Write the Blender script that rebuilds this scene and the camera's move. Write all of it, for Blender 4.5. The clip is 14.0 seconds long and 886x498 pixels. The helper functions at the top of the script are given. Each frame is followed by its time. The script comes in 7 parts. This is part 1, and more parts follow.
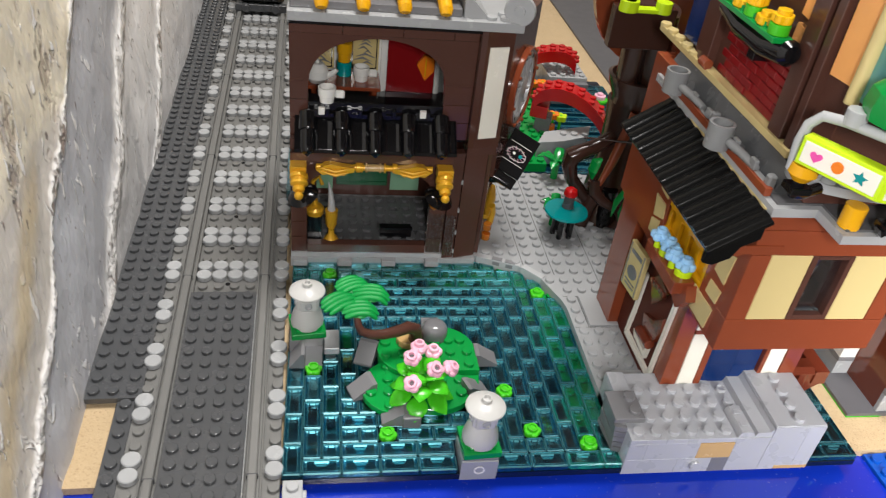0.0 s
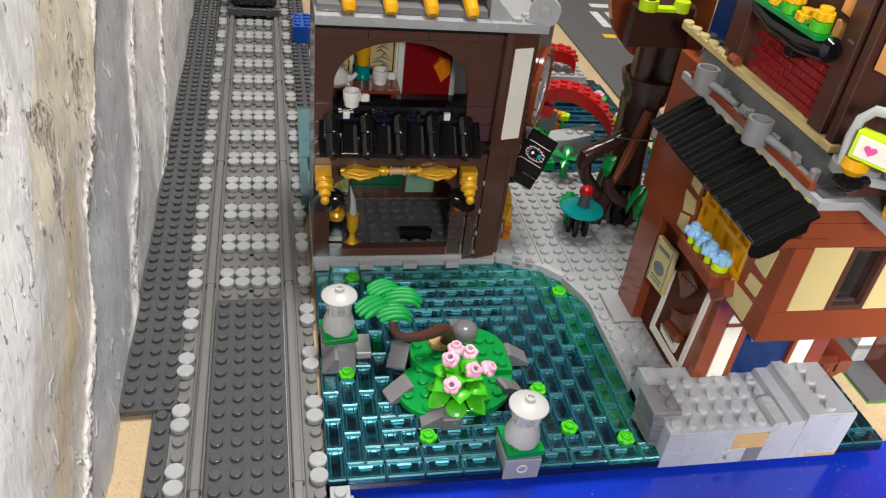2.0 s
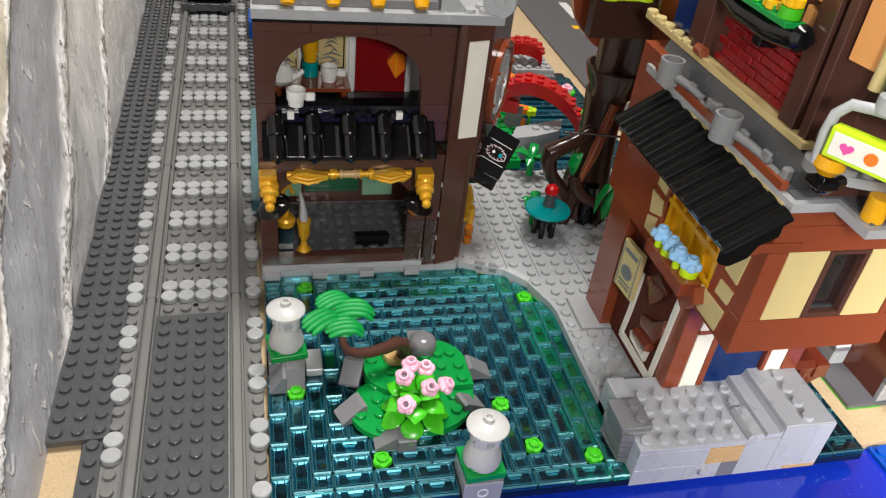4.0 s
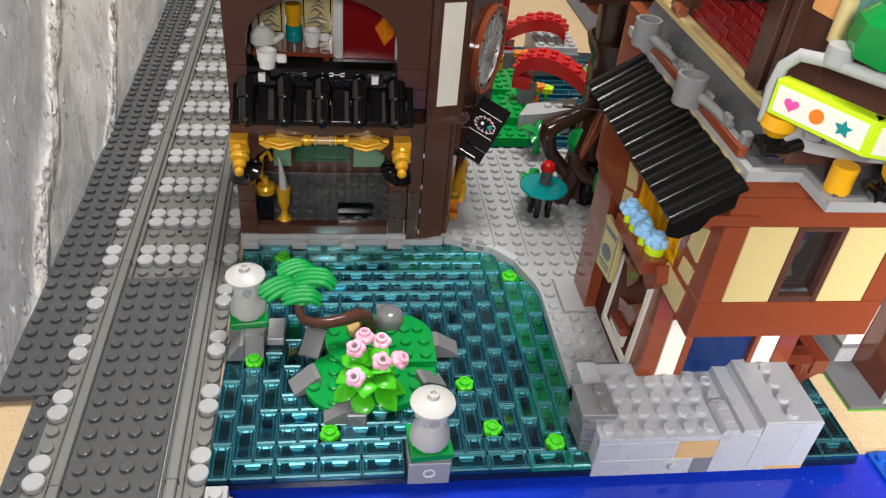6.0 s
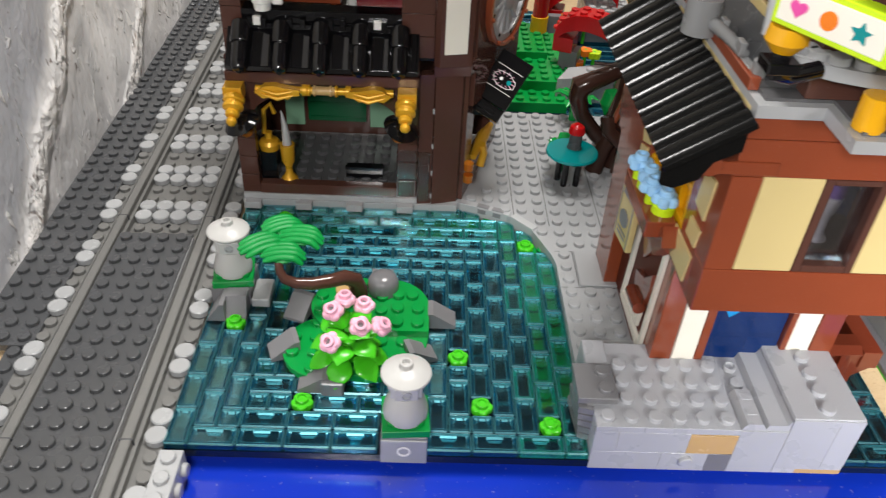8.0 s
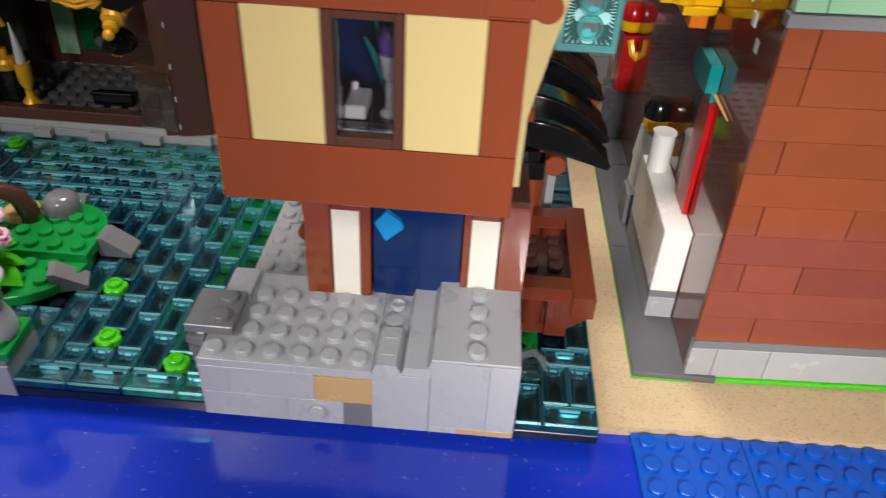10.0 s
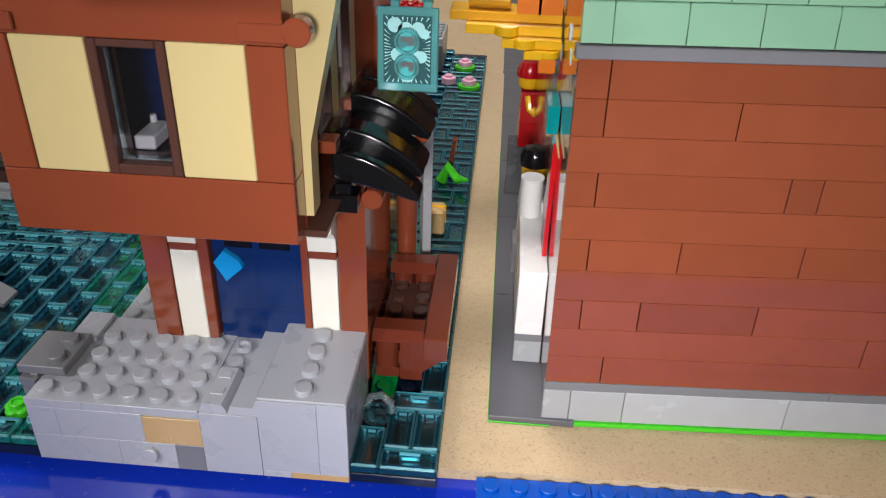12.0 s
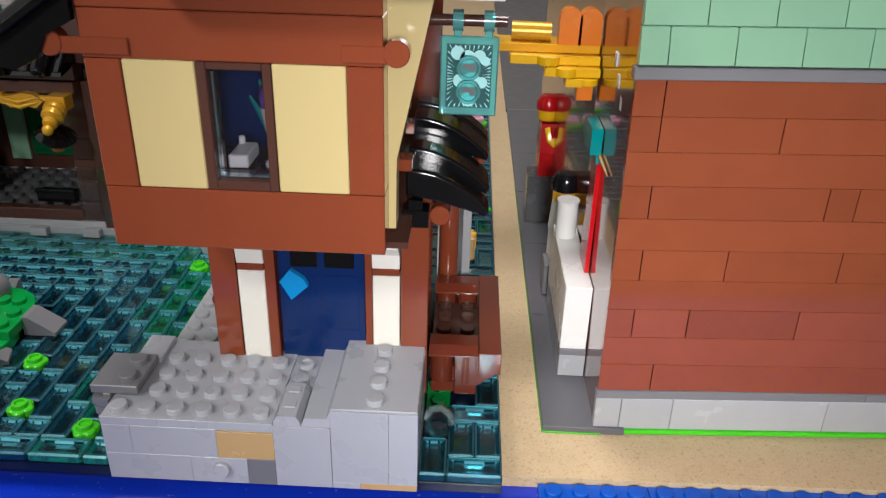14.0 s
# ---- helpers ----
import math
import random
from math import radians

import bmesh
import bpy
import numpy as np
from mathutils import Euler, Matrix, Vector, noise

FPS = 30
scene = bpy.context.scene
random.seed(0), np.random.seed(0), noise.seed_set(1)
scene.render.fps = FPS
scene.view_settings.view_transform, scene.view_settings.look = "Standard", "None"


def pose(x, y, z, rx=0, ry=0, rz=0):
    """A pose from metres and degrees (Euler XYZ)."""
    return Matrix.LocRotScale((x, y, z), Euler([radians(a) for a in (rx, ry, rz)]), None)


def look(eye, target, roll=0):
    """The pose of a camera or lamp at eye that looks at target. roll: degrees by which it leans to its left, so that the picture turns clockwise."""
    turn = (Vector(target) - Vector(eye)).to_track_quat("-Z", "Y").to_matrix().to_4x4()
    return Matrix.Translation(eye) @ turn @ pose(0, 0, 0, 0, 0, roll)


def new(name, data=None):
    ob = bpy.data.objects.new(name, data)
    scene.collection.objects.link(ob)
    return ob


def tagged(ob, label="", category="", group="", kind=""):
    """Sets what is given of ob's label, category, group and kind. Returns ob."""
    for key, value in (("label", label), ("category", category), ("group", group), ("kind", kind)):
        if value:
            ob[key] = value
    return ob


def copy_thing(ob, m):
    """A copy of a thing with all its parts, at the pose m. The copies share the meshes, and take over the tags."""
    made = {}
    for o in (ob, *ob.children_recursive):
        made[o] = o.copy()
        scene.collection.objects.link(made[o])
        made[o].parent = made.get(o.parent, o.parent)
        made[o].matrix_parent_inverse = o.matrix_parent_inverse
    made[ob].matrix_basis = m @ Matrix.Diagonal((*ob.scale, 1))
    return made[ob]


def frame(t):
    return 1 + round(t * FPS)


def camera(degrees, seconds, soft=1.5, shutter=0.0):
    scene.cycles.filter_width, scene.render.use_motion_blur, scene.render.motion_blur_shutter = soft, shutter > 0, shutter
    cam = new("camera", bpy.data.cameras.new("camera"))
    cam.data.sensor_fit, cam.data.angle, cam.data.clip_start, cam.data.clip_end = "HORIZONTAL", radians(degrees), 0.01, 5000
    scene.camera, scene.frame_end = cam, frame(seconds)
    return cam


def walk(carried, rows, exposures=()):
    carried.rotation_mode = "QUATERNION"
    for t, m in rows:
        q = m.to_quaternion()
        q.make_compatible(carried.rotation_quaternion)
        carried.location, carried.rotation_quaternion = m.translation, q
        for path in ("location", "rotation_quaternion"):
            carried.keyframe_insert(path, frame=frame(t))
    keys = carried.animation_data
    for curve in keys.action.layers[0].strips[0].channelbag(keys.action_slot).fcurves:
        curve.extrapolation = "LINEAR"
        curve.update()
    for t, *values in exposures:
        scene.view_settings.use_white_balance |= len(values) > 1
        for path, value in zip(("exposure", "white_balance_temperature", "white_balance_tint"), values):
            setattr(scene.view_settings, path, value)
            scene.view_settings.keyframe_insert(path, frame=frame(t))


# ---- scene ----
S = 0.008  # one stud pitch in metres; places below are in studs
cam = camera(59.79, 14.0, soft=1.2, shutter=0.5)
PATH = [
    (0, (1.693, -25.128, 33.040), (4.890, -9.129, 21.472), 7.29),
    (0.5, (0.066, -25.073, 33.322), (3.365, -9.071, 21.787), 7.02),
    (1, (-0.690, -24.984, 33.229), (2.790, -9.012, 21.705), 7.08),
    (1.5, (-1.564, -24.970, 32.790), (2.141, -9.045, 21.273), 7.28),
    (2, (-1.727, -24.688, 32.829), (2.206, -8.797, 21.340), 7.27),
    (2.5, (-1.949, -24.340, 32.930), (2.224, -8.488, 21.471), 7.12),
    (3, (-1.928, -23.607, 32.651), (2.507, -7.840, 21.174), 7.26),
    (3.2, (-1.553, -23.302, 32.550), (2.989, -7.568, 21.070), 7.35),
    (5.3, (3.099, -21.479, 31.143), (6.686, -5.673, 19.426), 6.33),
    (5.5, (3.652, -21.928, 31.171), (7.039, -6.090, 19.437), 6.23),
    (6, (5.944, -22.345, 30.436), (8.622, -6.467, 18.573), 5.67),
    (6.5, (7.259, -22.296, 29.786), (9.205, -6.393, 17.816), 5.27),
    (7, (8.075, -21.613, 27.521), (9.347, -5.686, 15.491), 4.68),
    (7.5, (9.124, -20.869, 26.644), (9.925, -4.934, 14.584), 3.97),
    (8, (10.519, -20.580, 27.311), (11.104, -4.720, 15.141), 3.25),
    (8.5, (15.361, -20.458, 25.826), (15.811, -4.647, 13.587), 3.27),
    (9, (21.804, -18.729, 25.305), (21.835, -2.859, 13.133), 3.28),
    (9.2, (22.704, -18.936, 23.840), (22.565, -2.983, 11.780), 3.48),
    (11.3, (33.306, -17.403, 20.556), (32.145, -0.735, 9.564), 2.06),
    (11.5, (33.454, -17.808, 20.995), (32.275, -0.994, 10.229), 2.09),
    (12, (33.221, -18.754, 20.299), (32.072, -1.460, 10.320), 1.86),
    (12.5, (32.662, -19.115, 19.173), (31.668, -1.515, 9.725), 1.49),
    (13, (32.006, -19.766, 19.402), (31.268, -2.063, 10.124), 1.49),
    (13.5, (30.807, -20.109, 19.575), (30.234, -2.378, 10.340), 1.51),
    (14, (30.302, -20.683, 19.885), (29.762, -2.776, 10.996), 1.63),
]
walk(cam, [(t, look(S * Vector(eye), S * Vector(target), roll)) for t, eye, target, roll in PATH],
     [(0, 0.03, 6300, 11), (6.5, 0.1, 6300, 11), (8.1, 0.06, 6300, 11), (8.5, 0.3, 6350, 12), (8.8, 0.16, 6550, 14), (9.0, -0.12, 6650, 14), (11.4, -0.35, 6050, 14), (14, -0.36, 6100, 13)])


# ---- world and lights ----
world = bpy.data.worlds.new("room_air")
scene.world = world
world.use_nodes = True
world.node_tree.nodes["Background"].inputs["Color"].default_value = (1.0, 0.97, 0.93, 1)
world.node_tree.nodes["Background"].inputs["Strength"].default_value = 0.05


def lamp(name, eye, target, watts, size, color, spread=180, shape="DISK"):
    data = bpy.data.lights.new(name, "AREA")
    data.energy, data.size, data.color, data.shape, data.spread = watts, size, color, shape, radians(spread)
    ob = new(name, data)
    ob.matrix_world = look(S * Vector(eye), S * Vector(target))
    return ob


lamp("flash_lamp", (5, -31, 35), (4, 10, 3), 0.82, 0.045, (1.0, 0.965, 0.91))
lamp("hand_lamp", (32.5, -31, 21), (38, 2, 5), 0.28, 0.045, (1.0, 0.965, 0.90), 76)
lamp("ceiling_lamp", (22, 32, 150), (-2, 24, 0), 15.5, 0.4, (1.0, 0.95, 0.87))


# ---- materials ----
def mat(name, rgb, rough=0.25, metal=0.0, vary=0.10, dust=0.10, bump=0.03, scale=260.0, coat=0.0, spec=0.5):
    """Moulded plastic or painted surface: a base colour with blotches, fine grain and dust specks."""
    m = bpy.data.materials.new(name)
    m.use_nodes = True
    nt = m.node_tree
    n, l = nt.nodes, nt.links
    p = n["Principled BSDF"]
    geo = n.new("ShaderNodeNewGeometry")
    blot = n.new("ShaderNodeTexNoise")
    blot.inputs["Scale"].default_value, blot.inputs["Detail"].default_value = scale * 0.35, 4
    fine = n.new("ShaderNodeTexNoise")
    fine.inputs["Scale"].default_value, fine.inputs["Detail"].default_value = scale * 9, 3
    l.new(geo.outputs["Position"], blot.inputs["Vector"])
    l.new(geo.outputs["Position"], fine.inputs["Vector"])
    info = n.new("ShaderNodeObjectInfo")
    add = n.new("ShaderNodeMath")
    add.operation = "ADD"
    l.new(blot.outputs["Fac"], add.inputs[0])
    l.new(info.outputs["Random"], add.inputs[1])
    ramp = n.new("ShaderNodeMapRange")
    ramp.inputs["From Min"].default_value, ramp.inputs["From Max"].default_value = 0.3, 1.7
    ramp.inputs["To Min"].default_value, ramp.inputs["To Max"].default_value = 1 - vary, 1 + vary
    l.new(add.outputs[0], ramp.inputs["Value"])
    base = n.new("ShaderNodeMixRGB")
    base.blend_type = "MULTIPLY"
    base.inputs["Fac"].default_value = 1
    base.inputs["Color1"].default_value = (*rgb, 1)
    l.new(ramp.outputs[0], base.inputs["Color2"])
    speck = n.new("ShaderNodeMapRange")
    speck.inputs["From Min"].default_value, speck.inputs["From Max"].default_value = 0.66, 0.78
    speck.inputs["To Max"].default_value = dust
    l.new(fine.outputs["Fac"], speck.inputs["Value"])
    mix = n.new("ShaderNodeMixRGB")
    mix.inputs["Color2"].default_value = (0.42, 0.40, 0.37, 1)
    l.new(speck.outputs[0], mix.inputs["Fac"])
    l.new(base.outputs[0], mix.inputs["Color1"])
    l.new(mix.outputs[0], p.inputs["Base Color"])
    rr = n.new("ShaderNodeMapRange")
    rr.inputs["To Min"].default_value, rr.inputs["To Max"].default_value = rough * 0.75, rough * 1.3
    l.new(blot.outputs["Fac"], rr.inputs["Value"])
    l.new(rr.outputs[0], p.inputs["Roughness"])
    bm = n.new("ShaderNodeBump")
    bm.inputs["Strength"].default_value, bm.inputs["Distance"].default_value = bump, 0.0004
    l.new(fine.outputs["Fac"], bm.inputs["Height"])
    l.new(bm.outputs[0], p.inputs["Normal"])
    p.inputs["Metallic"].default_value = metal
    p.inputs["Coat Weight"].default_value = coat
    p.inputs["Specular IOR Level"].default_value = spec
    return m


def trans(name, rgb, milk=0.15, rough=0.06, gloss=1.0, sheen=(1, 1, 1)):
    """Clear tinted plastic: light passes tinted, the surface mirrors by Fresnel, a little milkiness scatters."""
    m = bpy.data.materials.new(name)
    m.use_nodes = True
    nt = m.node_tree
    n, l = nt.nodes, nt.links
    n.remove(n["Principled BSDF"])
    clear = n.new("ShaderNodeBsdfTransparent")
    clear.inputs["Color"].default_value = (*rgb, 1)
    dif = n.new("ShaderNodeBsdfDiffuse")
    dif.inputs["Color"].default_value = (rgb[0] * 0.8, rgb[1] * 0.8, rgb[2] * 0.8, 1)
    mix = n.new("ShaderNodeMixShader")
    mix.inputs["Fac"].default_value = milk
    l.new(clear.outputs[0], mix.inputs[1])
    l.new(dif.outputs[0], mix.inputs[2])
    shiny = n.new("ShaderNodeBsdfGlossy")
    shiny.inputs["Roughness"].default_value = rough
    shiny.inputs["Color"].default_value = (*sheen, 1)
    fres = n.new("ShaderNodeFresnel")
    fres.inputs["IOR"].default_value = 1.5
    gain = n.new("ShaderNodeMath")
    gain.operation = "MULTIPLY"
    gain.inputs[1].default_value = gloss
    l.new(fres.outputs[0], gain.inputs[0])
    top = n.new("ShaderNodeMixShader")
    l.new(gain.outputs[0], top.inputs["Fac"])
    l.new(mix.outputs[0], top.inputs[1])
    l.new(shiny.outputs[0], top.inputs[2])
    l.new(top.outputs[0], n["Material Output"].inputs["Surface"])
    return m


def fibreboard():
    """Raw tan fibreboard: short pressed fibres, dark flecks, soft blotches."""
    m = mat("fibreboard", (0.50, 0.375, 0.225), 0.75, vary=0.16, dust=0.3, bump=0.3, scale=300, spec=0.15)
    n, l = m.node_tree.nodes, m.node_tree.links
    p = n["Principled BSDF"]
    was = p.inputs["Base Color"].links[0].from_socket
    geo = n.new("ShaderNodeNewGeometry")
    for scale, lo, hi, fac, col in ((1100, 0.56, 0.68, 0.55, (0.30, 0.20, 0.11, 1)), (2600, 0.58, 0.70, 0.45, (0.72, 0.60, 0.42, 1)), (90, 0.5, 0.75, 0.25, (0.42, 0.30, 0.17, 1))):
        tx = n.new("ShaderNodeTexNoise")
        tx.inputs["Scale"].default_value, tx.inputs["Detail"].default_value, tx.inputs["Distortion"].default_value = scale, 3, 0.6
        l.new(geo.outputs["Position"], tx.inputs["Vector"])
        cut = n.new("ShaderNodeMapRange")
        cut.inputs["From Min"].default_value, cut.inputs["From Max"].default_value, cut.inputs["To Max"].default_value = lo, hi, fac
        l.new(tx.outputs["Fac"], cut.inputs["Value"])
        mx = n.new("ShaderNodeMixRGB")
        mx.inputs["Color2"].default_value = col
        l.new(cut.outputs[0], mx.inputs["Fac"])
        l.new(was, mx.inputs["Color1"])
        was = mx.outputs[0]
    l.new(was, p.inputs["Base Color"])
    return m


LGREY = mat("light_grey_plastic", (0.37, 0.38, 0.39))
DGREY = mat("dark_grey_plastic", (0.072, 0.075, 0.080), 0.26)
MGREY = mat("rail_grey_plastic", (0.16, 0.16, 0.155), 0.4, dust=0.25)
STONE = mat("stone_grey_plastic", (0.17, 0.17, 0.18), 0.3)
POLISHED = mat("polished_grey_plastic", (0.16, 0.16, 0.17), 0.12, dust=0.2, coat=0.4)
WHITE = mat("white_plastic", (0.78, 0.77, 0.74), 0.25, vary=0.04)
CREAM = mat("cream_plastic", (0.60, 0.48, 0.22), 0.2, vary=0.04)
IVORY = mat("ivory_plastic", (0.82, 0.79, 0.70), 0.25, vary=0.03)
RBROWN = mat("reddish_brown_plastic", (0.225, 0.050, 0.020), 0.12, vary=0.09, coat=0.3)
BROWN = mat("dark_brown_plastic", (0.080, 0.034, 0.025), 0.14, dust=0.15)
BLACK = mat("black_plastic", (0.005, 0.005, 0.006), 0.10, dust=0.06, spec=0.45)
CUPGREY = mat("mid_grey_plastic", (0.21, 0.215, 0.22), 0.25)
BARK = mat("bark_brown_plastic", (0.042, 0.019, 0.014), 0.16)
DECK = mat("deck_grey_plastic", (0.10, 0.10, 0.105), 0.3)
# Reddish brown darkened to put shade into the house's left side.
SHADED_BROWN = mat("satin_shaded_brown_plastic", (0.085, 0.020, 0.012), 0.45, dust=0.03, spec=0.08)
BOATBROWN = mat("boat_brown_plastic", (0.15, 0.030, 0.014), 0.14, coat=0.4)
MAGENTA = mat("magenta_print", (0.75, 0.08, 0.36), 0.3)
GREEN = mat("green_plastic", (0.004, 0.26, 0.045), 0.2)
PADGREEN = mat("leaf_pad_plastic", (0.004, 0.27, 0.05), 0.42, spec=0.3)
LEAF = mat("bright_green_plastic", (0.06, 0.50, 0.012), 0.25)
LIME = mat("lime_plastic", (0.50, 0.72, 0.01), 0.25)
GOLD = mat("pearl_gold_plastic", (0.72, 0.38, 0.02), 0.3, metal=0.25)
SILVER = mat("flat_silver_plastic", (0.50, 0.50, 0.51), 0.35, metal=0.25)
TEAL = mat("teal_plastic", (0.0, 0.23, 0.24), 0.2)
RED = mat("red_plastic", (0.45, 0.005, 0.007), 0.2)
DRED = mat("dark_red_plastic", (0.20, 0.006, 0.008), 0.2)
ORANGE = mat("orange_plastic", (0.80, 0.20, 0.01), 0.25)
YELLOW = mat("yellow_plastic", (0.85, 0.48, 0.005), 0.22)
AMBER = mat("amber_plastic", (0.72, 0.36, 0.005), 0.22)
PEACH = mat("peach_plastic", (0.82, 0.38, 0.12), 0.25)
PINK = mat("pink_plastic", (0.86, 0.47, 0.60), 0.3)
MATTBLACK = mat("satin_black_plastic", (0.006, 0.006, 0.006), 0.15, dust=0.10, spec=0.16)
TERRA = mat("bright_brown_plastic", (0.240, 0.060, 0.024), 0.10, vary=0.13, coat=0.5)
STONEWHITE = mat("off_white_plastic", (0.50, 0.50, 0.49), 0.3, vary=0.04)
SKYBLUE = mat("sky_blue_plastic", (0.32, 0.58, 0.86), 0.25)
AZURE = mat("azure_plastic", (0.01, 0.30, 0.72), 0.25)
NAVY = mat("dark_blue_plastic", (0.004, 0.022, 0.11), 0.16)
BASEBLUE = mat("pond_base_plastic", (0.004, 0.009, 0.022), 0.22)
BLUE = mat("blue_plastic", (0.004, 0.075, 0.42), 0.2)
TAN = mat("tan_plastic", (0.52, 0.34, 0.14), 0.25)
SAND = mat("sand_green_plastic", (0.23, 0.43, 0.28), 0.2, vary=0.06)
DGREEN = mat("dark_green_plastic", (0.004, 0.09, 0.03), 0.15)
PURPLE = mat("purple_plastic", (0.10, 0.05, 0.22), 0.2)
MIRROR_BROWN = mat("polished_brown_panel", (0.15, 0.034, 0.015), 0.10, vary=0.05, dust=0.04, bump=0.0, coat=0.45, spec=0.5)
SHOREGREY = mat("shore_grey_plastic", (0.33, 0.34, 0.35), 0.22, vary=0.05)
GLASSY = trans("glassy_clear_plastic", (0.95, 0.92, 0.90), 0.006, 0.08, 1.3)
ICE = trans("pale_clear_plastic", (0.80, 0.93, 0.95), 0.10, 0.10, 3.0)
QUAYGREY = mat("pale_grey_plastic", (0.40, 0.41, 0.44), 0.28, vary=0.03)
WATER = trans("clear_teal_plastic", (0.55, 0.88, 0.93), 0.004, 0.05, 0.5)
WATER_RIM = trans("clear_teal_rim", (0.05, 0.36, 0.54), 0.11, 0.2, 1.6, (0.35, 0.85, 0.95))
GWATER = trans("clear_green_rim", (0.07, 0.70, 0.50), 0.23, 0.2, 1.6, (0.35, 0.95, 0.85))
# Brighter, over-glossy copies of the rim plastic: glints painted into the tiles.
GLINT = trans("clear_teal_glint", (0.30, 0.84, 0.92), 0.15, 0.36, 13.0, (0.78, 0.98, 1.0))
GLINT_LINE = trans("clear_teal_glint_line", (0.22, 0.66, 0.76), 0.35, 0.26, 12.0, (0.8, 0.98, 1.0))
BEVEL = trans("clear_teal_lit_bevel", (0.20, 0.60, 0.70), 0.15, 0.3, 2.2, (0.45, 0.9, 0.95))
AQUA = trans("clear_aqua_plastic", (0.35, 0.88, 0.88), 0.35)
HAZE = trans("hazy_clear_plastic", (0.13, 0.36, 0.37), 0.42)
PALEAQUA = mat("pale_aqua_print", (0.46, 0.86, 0.86), 0.3, vary=0.05)
CLEAR = trans("clear_plastic", (0.90, 0.90, 0.93), 0.004, gloss=0.4)
AMBERGLASS = trans("clear_orange", (0.85, 0.30, 0.03), 0.4)
TABLEBLUE = mat("blue_lacquered_board", (0.006, 0.030, 0.44), 0.16, vary=0.10, dust=0.3, bump=0.01, scale=60, coat=0.4)
MDF = fibreboard()
FARBED = mat("far_pond_bed", (0.02, 0.10, 0.13), 0.25)
ROAD = mat("road_grey_plastic", (0.10, 0.10, 0.11), 0.35)
ROOM = mat("room_paint", (0.45, 0.42, 0.38), 0.8, scale=4)


def plaster_material():
    """Whitewashed concrete: smooth pale coats, soft grey smears, flaky white ridges, brown bare spots, pits."""
    m = bpy.data.materials.new("whitewashed_concrete")
    m.use_nodes = True
    n, l = m.node_tree.nodes, m.node_tree.links
    p = n["Principled BSDF"]
    geo = n.new("ShaderNodeNewGeometry")

    def noise_of(scale, detail, stretch, distort=0.0):
        mp = n.new("ShaderNodeMapping")
        mp.inputs["Scale"].default_value = stretch
        l.new(geo.outputs["Position"], mp.inputs["Vector"])
        tx = n.new("ShaderNodeTexNoise")
        tx.inputs["Scale"].default_value, tx.inputs["Detail"].default_value = scale, detail
        tx.inputs["Distortion"].default_value = distort
        l.new(mp.outputs[0], tx.inputs["Vector"])
        return tx.outputs["Fac"]

    def span(value, a, b, lo=0.0, hi=1.0):
        r = n.new("ShaderNodeMapRange")
        r.interpolation_type = "SMOOTHSTEP"
        for k, v in zip(("From Min", "From Max", "To Min", "To Max"), (a, b, lo, hi)):
            r.inputs[k].default_value = v
        l.new(value, r.inputs["Value"])
        return r.outputs[0]

    def math_of(kind, a, b):
        q = n.new("ShaderNodeMath")
        q.operation = kind
        for k, v in enumerate((a, b)):
            if isinstance(v, float):
                q.inputs[k].default_value = v
            else:
                l.new(v, q.inputs[k])
        return q.outputs[0]

    def mix(fac, a, b):
        q = n.new("ShaderNodeMixRGB")
        l.new(fac, q.inputs["Fac"])
        for k, v in (("Color1", a), ("Color2", b)):
            if isinstance(v, tuple):
                q.inputs[k].default_value = (*v, 1)
            else:
                l.new(v, q.inputs[k])
        return q.outputs[0]

    parts = n.new("ShaderNodeSeparateXYZ")
    l.new(geo.outputs["Position"], parts.inputs[0])
    along = math_of("DIVIDE", parts.outputs["Y"], S)
    high = math_of("DIVIDE", parts.outputs["Z"], S)
    wander = math_of("MULTIPLY", math_of("SUBTRACT", noise_of(26, 4, (1, 1, 0.5)), 0.5), 5.0)
    slant = math_of("ADD", math_of("SUBTRACT", along, math_of("MULTIPLY", high, 1.35)), wander)

    def window(value, a, b, soft):
        return math_of("MULTIPLY", span(value, a - soft, a + soft), span(value, b + soft, b - soft))

    smear = noise_of(20, 2, (1, 0.9, 0.4), 0.1)
    flake = noise_of(300, 5, (1, 1, 0.5))
    crumb = noise_of(120, 6, (1, 1, 0.8), 0.3)
    pits = noise_of(230, 3, (1, 1, 0.6))
    bare = noise_of(34, 5, (1, 1, 0.7), 0.5)
    mottle = noise_of(60, 5, (1, 1, 0.5), 0.4)
    chips = noise_of(170, 4, (1, 1, 0.45), 0.6)
    ridge_a = window(slant, -6.0, -4.7, 0.35)
    ridge_b = window(slant, 11.0, 14.0, 0.8)
    ridge_c = window(slant, 29.8, 32.6, 0.6)
    ridges = math_of("MAXIMUM", math_of("MAXIMUM", ridge_a, ridge_b), ridge_c)
    ridge = math_of("MULTIPLY", ridges, span(crumb, 0.36, 0.56, 0.25, 1.0))
    body = mix(span(smear, 0.36, 0.62), (0.68, 0.68, 0.69), (0.84, 0.83, 0.83))
    body = mix(window(slant, -4.8, 9.5, 0.8), body, (0.52, 0.53, 0.57))
    body = mix(window(slant, -16.5, -6.0, 0.5), body, (0.62, 0.58, 0.53))
    body = mix(math_of("MULTIPLY", window(slant, -12.2, -9.2, 1.2), span(high, 15.0, 12.0, 0.0, 0.75)), body, (0.60, 0.48, 0.29))
    body = mix(span(slant, -17.0, -22.0, 0.0, 0.8), body, (0.92, 0.91, 0.89))
